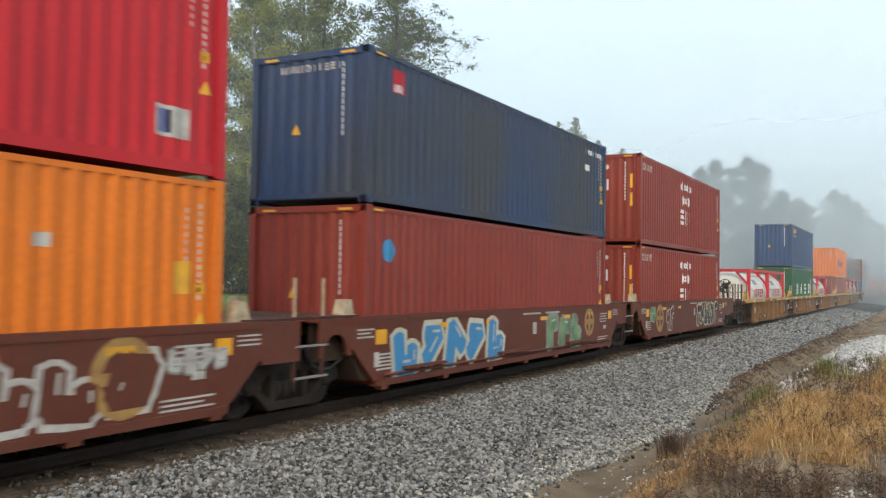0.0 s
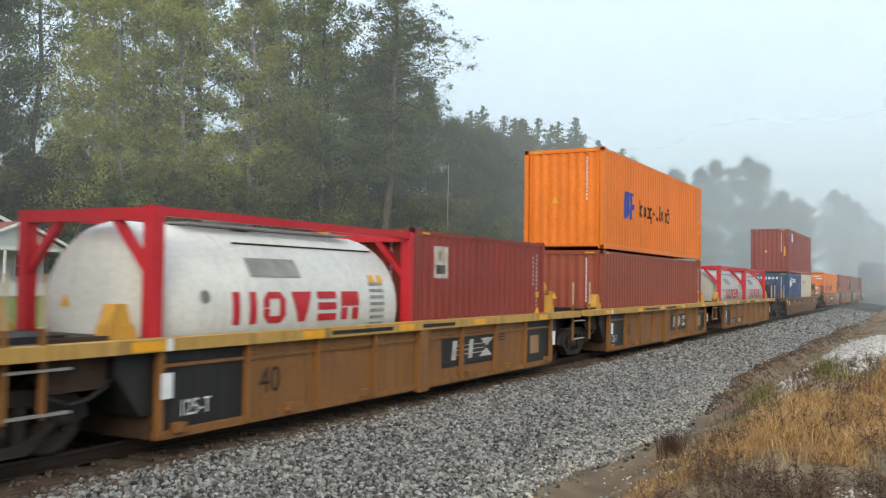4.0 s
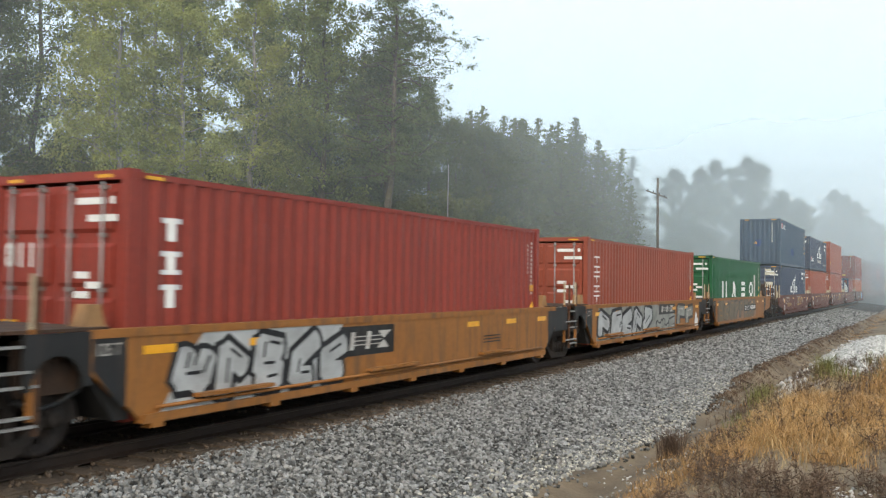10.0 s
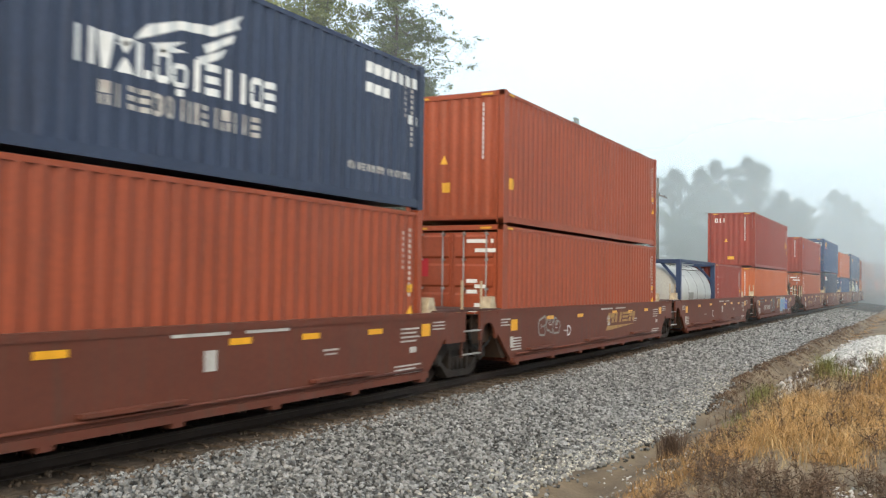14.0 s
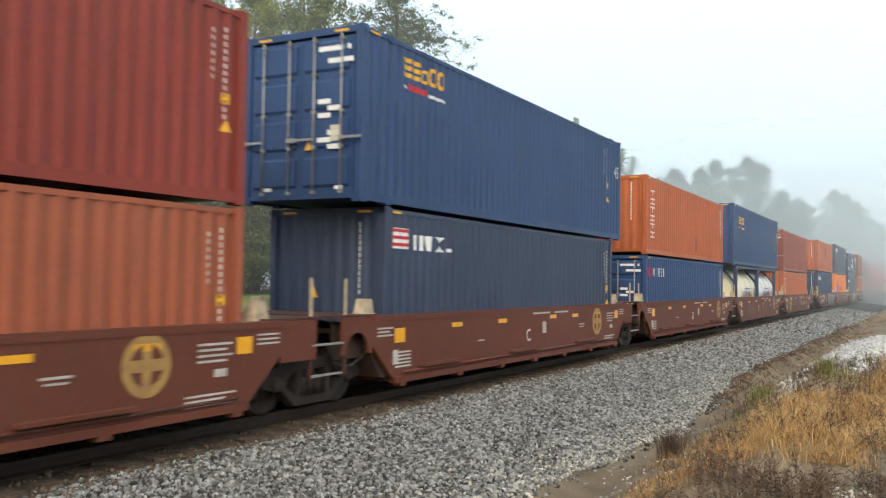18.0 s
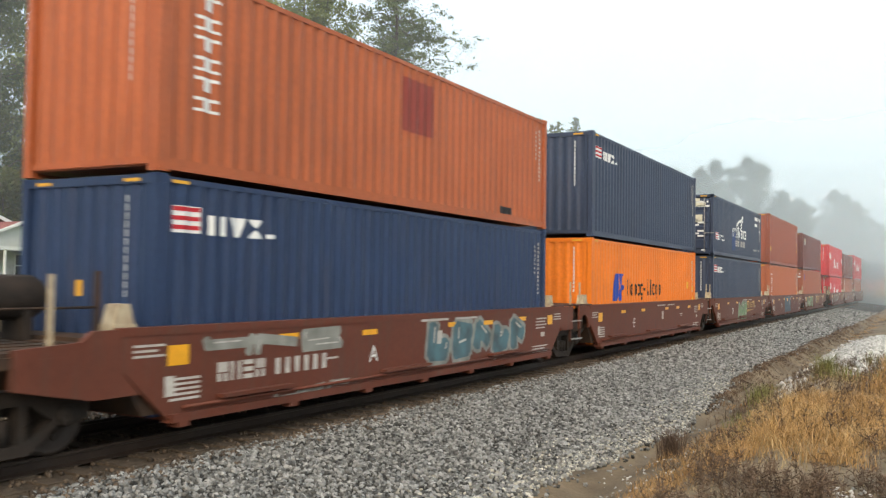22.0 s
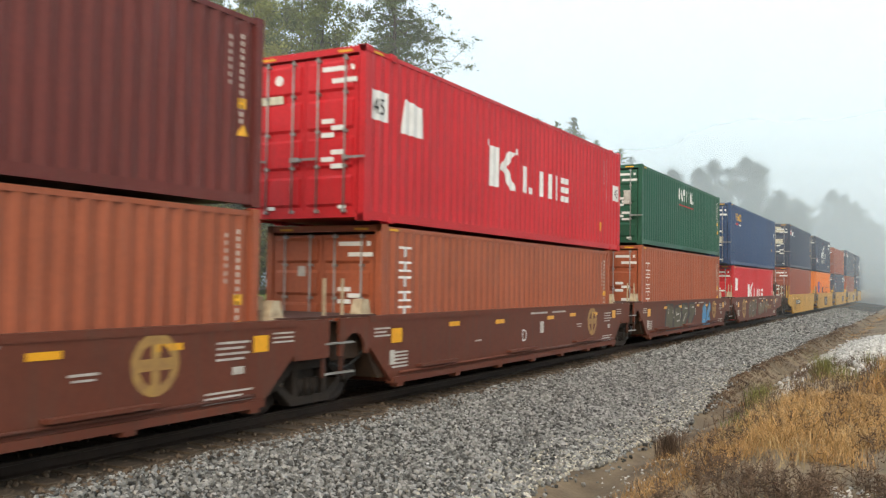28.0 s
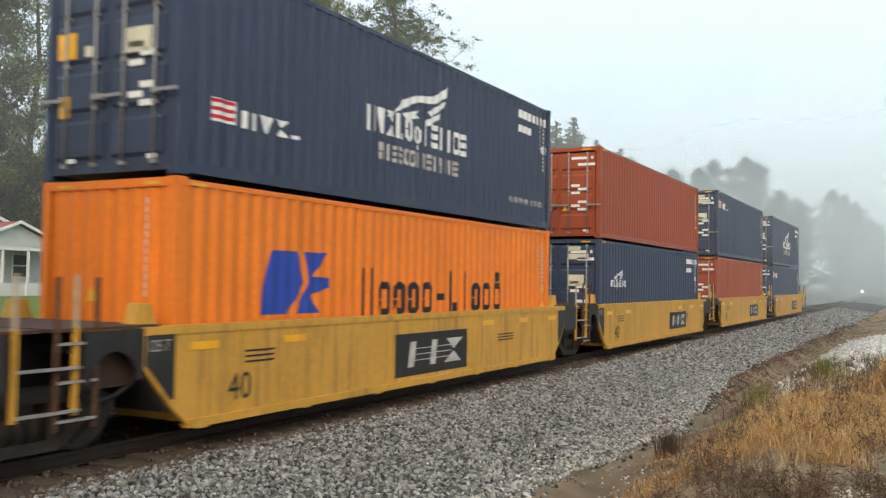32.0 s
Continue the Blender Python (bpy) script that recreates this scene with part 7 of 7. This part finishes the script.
# sixth car: brown, five units
z = low(320.6, "terracotta container, doors forward, white word downwards", CLAY, False, True, plus(True, TRI(2.3, 0.8), door_panel(-0.5, 1.7, 0.16, 0.18, OFFWHITE)))
up(320.6, z, "red steel container with a small blue sticker", MAROON, False, False, plus(False, disc_mark(0.6, 1.9, 0.14, SKYINK), end_patch(-0.95, 0.2, 0.2, 0.24, OFFWHITE)))
well_car(BR, 320.6, CARBROWN, front="coupler", letter=("B", 5.6), marks=brown_marks(10, 10.4, (2.0, 4.4, GOLD)))
z = low(336.3, "navy container with a striped flag sign", NAVY, True, False, plus(False, flag_sign(0.3, 2.2, 2.1), tri=True))
up(336.3, z, "long blue container overhanging its stack, doors forward", BLUE, True, True, plus(True, yellow_word(0.55, 2.3, 1.55), forty_five, door_panel(0.62, 1.0, 0.22, 0.26, CREAM)), 0.76)
well_car(BR, 336.3, CARBROWN, letter=("C", 5.6), marks=brown_marks(11, 10.4))
z = low(352.05, "blue container with red and white block shapes, doors forward", BLUE, False, True, plus(True, word(0.35, 0.9, 1.9, 2.2, 2, REDINK), word(0.95, 2.4, 1.9, 2.2, 5, WHITE), tri=False))
up(352.05, z, "worn terracotta container with rust stains on its end", TERRA, False, False, plus(False, upright(0.58, 2.2, 0.55, 6, 0.42, WHITE), end_patch(-0.25, 1.35, 0.5, 0.5, MAROON), end_patch(-0.4, 0.25, 0.3, 0.4, MAROON), plate(7.0, 7.15, 0.3, 0.9, MAROON), tri=False))
well_car(BR, 352.05, CARBROWN, letter=("D", 5.6), marks=brown_marks(12, 10.4))
for k, m in ((367.5, TANKCREAM), (373.56, TANKBRIGHT)):
    tank_container("cream tank in a dark blue frame lettered in blue" if m is TANKCREAM else "white tank in a dark blue frame lettered in blue", k, LOW, FRAMEBLUE, m, nichi_marks)
up(367.5, LOW + 2.591 + GAP, "long blue container stacked on two tanks", BLUE, True, False, plus(False, yellow_word(0.6, 2.0, 1.5), forty_five), 0.76)
well_car(BR, 367.5, CARBROWN, steps=False, letter=("E", 4.9), marks=brown_marks(13, 10.4, None, None, lambda c: C(c, [disc(x, 0.75, 0.36) for x in (2.4, 3.6, 5.6, 6.6, 7.6)], FADED, "dull round overpainted spots")))
z = low(383.05, "terracotta container with a white word set downwards", TERRA, False, False, plus(False, TRI(2.2, 0.8)))
up(383.05, z, "brown-red container with its doors forward", BROWNRED, False, True, plus(True, door_panel(0.5, 0.9, 0.24, 0.3, OFFWHITE), plate(0.2, 0.45, 0.08, 0.16, WHITE)))
well_car(BR, 383.05, CARBROWN, steps=False, rear="coupler", letter=("A", 7.4), marks=brown_marks(14, 1.86, (8.2, 10.6, GOLD)))

# seventh car: brown, five units
z = low(403.0, "blue container with a striped flag sign", DEEPBLUE, True, False, plus(False, flag_sign(0.28, 2.2, 1.95), end_patch(-0.2, 1.4, 0.16, 0.2, YELLOW), tri=False))
up(403.0, z, "terracotta container with a maroon patch high up", TERRA, False, False, plus(False, upright(0.6, 2.35, 0.8, 6, 0.42, WHITE), plate(5.6, 6.7, 1.35, 2.3, MAROON), plate(9.6, 10.2, 0.2, 0.35, INK), tri=False))
well_car(BR, 403.0, CARBROWN, front="coupler", letter=("A", 4.35), marks=brown_marks(15, None, (0.9, 3.3, OFFWHITE), None, lambda c: (graffiti(c, 0.6, 3.6, 0.9, 1.3, 3, GREYINK, CARBROWN, 41), graffiti(c, 6.2, 10.6, 0.4, 1.3, 5, TEALINK, GREYINK, 42), graffiti(c, 2.0, 3.8, 0.25, 0.5, 3, GREYINK, CARBROWN, 43))))
z = low(418.5, "orange container with a blue swept emblem", ORANGE, True, False, plus(False, emblem(1.95, 1.14, 1.0, 0.8), word(3.35, 7.2, 1.28, 1.8, 11, INK, "pegeg-lbegd"), plate(10.9, 11.15, 1.5, 1.75, YELLOW)))
up(418.5, z, "dark navy container with a striped flag sign", NAVY, True, False, plus(False, flag_sign(0.35, 2.2, 1.9), end_patch(-0.25, 1.3, 0.12, 0.2, YELLOW), tri=False))
well_car(BR, 418.5, CARBROWN, letter=("E", 3.3), marks=brown_marks(16))
z = low(434.0, "dark blue container with a striped flag sign", NAVY, True, False, plus(False, flag_sign(0.35, 2.2, 1.9), tri=False))
up(434.0, z, "dark navy container with a white wing, doors forward", NAVY, False, True, plus(True, wing_sign(4.3, 1.1, 3.5), flag_sign(0.6, 0.7, 1.8), door_labels, plate(4.2, 5.0, 0.35, 1.2, BLUEPATCH), word(9.85, 11.8, 0.5, 0.62, 14, OFFWHITE), tri=False))
well_car(BR, 434.0, CARBROWN, letter=("D", 3.2), marks=brown_marks(17, None, None, (6.8, 9.1), lambda c: graffiti(c, 4.6, 6.8, 0.22, 1.3, 3, GREENINK, GREYINK, 44)))
z = low(449.3, "terracotta container with a white word set downwards", TERRA, True, False, plus(False, TRI(2.4, 0.9)))
up(449.3, z, "brown-red container with painted-out dark lettering", RUSTRED, True, False, plus(False, lambda ob, h, L, o: S(ob, [rect(5.2 + i * 0.3, 1.1 + 0.02 * i, 0.17, 0.35) for i in range(8)] + [rect(7.2, 0.75, 0.5, 0.22), rect(4.3, 0.8, 0.7, 0.25)], BROWNRED, "painted-out dark patches"), plate(0.35, 0.6, 0.75, 1.0, YELLOW), end_patch(-0.3, 0.7, 0.2, 0.22, YELLOW)))
well_car(BR, 449.3, CARBROWN, steps=False, letter=("C", 3.3), marks=brown_marks(18, None, None, None, lambda c: (C(c, [rect(4.7, 0.32, 2.6, 1.02)], OVERPAINT, "dark blue overpainted block"), C(c, [rect(5.6, 1.0, 0.4, 0.2)], AMBER, "", 0.002))))
BADGE = lambda zz: (plate(0.75, 1.85, zz, zz + 0.5, OFFWHITE), plate(0.8, 1.8, zz + 0.28, zz + 0.46, YELLOW), plate(0.8, 1.8, zz + 0.04, zz + 0.25, INK))
z = low(464.6, "faded red-brown container with a blue sticker, doors forward", CLAY, True, True, plus(True, plate(0.76, 1.1, 2.1, 2.5, BLUEINK), door_panel(-0.95, 1.75, 0.3, 0.4, BLUEINK), door_panel(-0.95, 0.7, 0.2, 0.5, YELLOW)))
up(464.6, z, "dark maroon container with a yellow and white badge", DARKMAROON, False, False, plus(False, *BADGE(1.75)))
well_car(BR, 464.6, CARBROWN, rear="coupler", marks=brown_marks(19, None, (1.3, 3.7, OFFWHITE), (6.7, 9.2), lambda c: graffiti(c, 0.9, 4.7, 0.3, 1.3, 5, GREENINK, CARBROWN, 46)))

# eighth car: brown, five units
z = low(484.75, "bright red container with white angular blocks", RED, False, False, plus(False, kline(4.0, 0.75, 1.4, False), tri=False))
up(484.75, z, "long bright red container overhanging its stack", RED, True, False, plus(False, kline(4.0, 0.8, 1.55, False, panel45=True), end_patch(-0.75, 1.4, 0.35, 0.4, OFFWHITE), end_patch(0.0, 1.5, 0.25, 0.3, YELLOW), tri=False), 0.76)
well_car(BR, 484.75, CARBROWN, front="coupler", letter=("B", 5.6), marks=brown_marks(20, 10.4, None, None, lambda c: graffiti(c, 2.0, 6.0, 0.4, 1.2, 4, CARBROWN, GREYINK, 51)))
z = low(500.0, "terracotta container, doors forward, white word downwards", CLAY, False, True, plus(True, TRI(2.3, 0.75)))
up(500.0, z, "dark maroon container with a white word set downwards", DARKMAROON, False, False, plus(False, upright(0.5, 2.3, 0.95, 3, 0.42, OFFWHITE), lambda ob, h, L, o: F(ob, letters(-0.85, h * 0.82, 3, 0.2, 0.22, 0.2, 3), WHITE)))
well_car(BR, 500.0, CARBROWN, letter=("C", 3.6), marks=brown_marks(21, 10.2))
z = low(515.3, "terracotta container, doors forward, white word downwards", CLAY, False, True, plus(True, TRI(2.3, 0.75), door_panel(-0.5, 1.7, 0.16, 0.18, OFFWHITE)))
up(515.5, z, "long bright red container with doors forward", RED, True, True, plus(True, kline(4.0, 1.05, 1.6, True, panel45=True), plate(11.1, 11.3, 0.5, 0.75, YELLOW), tri=False), 0.76)
well_car(BR, 515.3, CARBROWN, letter=("D", 5.5), marks=brown_marks(22, 10.2))
z = low(530.8, "terracotta container, doors forward, white word downwards", CLAY, True, True, plus(True, TRI(2.4, 1.0), door_panel(-0.3, 1.7, 0.16, 0.18, OFFWHITE)))
up(530.8, z, "dark green container with white block shapes, doors forward", DKGREEN, False, True, plus(True, word(4.85, 7.3, 1.85, 2.3, 7, WHITE, "oarbtal"), lambda ob, h, L, o: S(ob, [rect(4.9, 1.66, 2.4, 0.04), [(6.0, 1.64), (6.2, 1.64), (6.1, 1.78)]], REDINK), lambda ob, h, L, o: F(ob, letters(-0.9, h * 0.82, 7, 0.1, 0.16, 0.2, 3), WHITE, True), door_panel(0.62, 1.3, 0.24, 0.45, OFFWHITE)))
well_car(BR, 530.8, CARBROWN, letter=("E", 3.9), marks=brown_marks(23, 10.2, None, None, lambda c: (graffiti(c, 2.3, 6.6, 0.25, 1.3, 4, OLIVE, INK, 52), graffiti(c, 7.9, 9.4, 0.25, 1.3, 2, SKYINK, TEALINK, 53))))
z = low(546.3, "bright red container, doors forward, white angular blocks", RED, False, True, plus(True, kline(3.95, 0.85, 1.4, True), tri=False))
up(546.3, z, "long blue container overhanging its stack, doors forward", BLUE, True, True, plus(True, yellow_word(0.5, 2.15, 1.5), forty_five, door_panel(0.66, 1.0, 0.22, 0.3, CREAM)), 0.76)
well_car(BR, 546.3, CARBROWN, steps=False, rear="coupler", letter=("A", 6.9), marks=brown_marks(24, 1.72, (8.2, 10.4, GOLD), None, lambda c: (graffiti(c, 3.0, 5.4, 0.3, 1.25, 3, SOOT, TAUPE, 54), graffiti(c, 5.9, 9.0, 0.4, 1.2, 4, TAUPE, SOOT, 55))))

# last car: yellow, five units
YEL = dict(cones=CARYELLOW, half=1.9, steps=False)
z = low(566.1, "brown-red container with its doors forward", BROWNRED, True, True, plus(True, door_panel(-0.85, 1.7, 0.3, 0.36, REDINK), door_panel(-0.85, 1.86, 0.3, 0.08, WHITE)))
up(566.1, z, "dark navy container with a striped flag, doors forward", NAVY, True, True, plus(True, flag_sign(0.36, 2.15, 2.0), door_labels))
well_car(YE, 566.1, CARYELLOW, front="coupler", marks=yellow_marks((1.4, 3.75), None, (1.0, 0.3), None, False), **YEL)
z = low(582.05, "orange container with a blue swept emblem", ORANGE, True, False, plus(False, emblem(1.6, 1.15, 1.6, 0.9), word(4.1, 9.6, 1.05, 1.85, 11, INK, "pegeg-lbegd")))
up(582.05, z, "dark navy container with a white wing, doors forward", NAVY, True, True, plus(True, wing_sign(4.2, 1.3, 3.6), flag_sign(0.6, 0.75, 1.8), door_labels, word(9.85, 11.8, 0.5, 0.62, 14, OFFWHITE), tri=False))
well_car(YE, 582.05, CARYELLOW, marks=yellow_marks(None, (4.85, 7.5, 0.32, 1.05), (0.78, 0.4)), **YEL)
z = low(598.05, "dark navy container with a small white wing, doors forward", NAVY, True, True, plus(True, wing_sign(1.0, 1.6, 1.6, False), door_labels, tri=False))
up(598.05, z, "brown-red container with its doors forward", RUSTRED, False, True, plus(True, plate(7.0, 7.8, 1.5, 2.0, BROWNRED)))
well_car(YE, 598.05, CARYELLOW, marks=yellow_marks(None, (7.0, 9.4, 0.4, 0.98), (0.8, 0.4)), **YEL)
z = low(614.0, "brown-red container in a yellow car", RUSTRED, True, True)
up(614.0, z, "dark navy container with a striped flag, doors forward", NAVY, True, True, plus(True, flag_sign(0.36, 2.15, 2.0), door_labels))
well_car(YE, 614.0, CARYELLOW, marks=yellow_marks(None, (7.0, 9.4, 0.4, 0.98), (0.8, 0.4)), **YEL)
z = low(629.9, "dark navy container in the last yellow car", NAVY, True, True, plus(True, flag_sign(0.36, 2.15, 2.0), tri=False))
up(629.9, z, "dark navy container with a white wing, doors forward", NAVY, True, True, plus(True, wing_sign(4.4, 1.25, 3.4), door_labels, tri=False))
well_car(YE, 629.9, CARYELLOW, rear="coupler", marks=yellow_marks(None, (7.0, 9.4, 0.4, 0.98), (0.8, 0.4)), **YEL)


def travelled(t):
    for (t0, s0), (t1, s1) in zip(RUN, RUN[1:]):
        if t <= t1:
            return s0 + (s1 - s0) * (t - t0) / (t1 - t0)


def spin(ob, dx, u):
    """A wheelset rolls while it is near enough to be seen; the wheel's tread radius is 0.425 m."""
    times = [k / 30 for k in range(961) if -4 < u - travelled(k / 30) < 42]
    if not times:
        return
    rows = [(t, pose(dx, 0, 0.425, 0, -math.degrees(travelled(t) / 0.425), 0)) for t in times]
    if times[0] > 0:
        rows.insert(0, (0, rows[0][1]))
    if times[-1] < 32:
        rows.append((32, rows[-1][1]))
    walk(ob, rows)


def motions():
    for ob, u, z in MOVERS:
        walk(ob, [(t, pose(u - s, 0, z)) for t, s in RUN])
    for ob, dx, u in SPINNERS:
        spin(ob, dx, u)


motions()
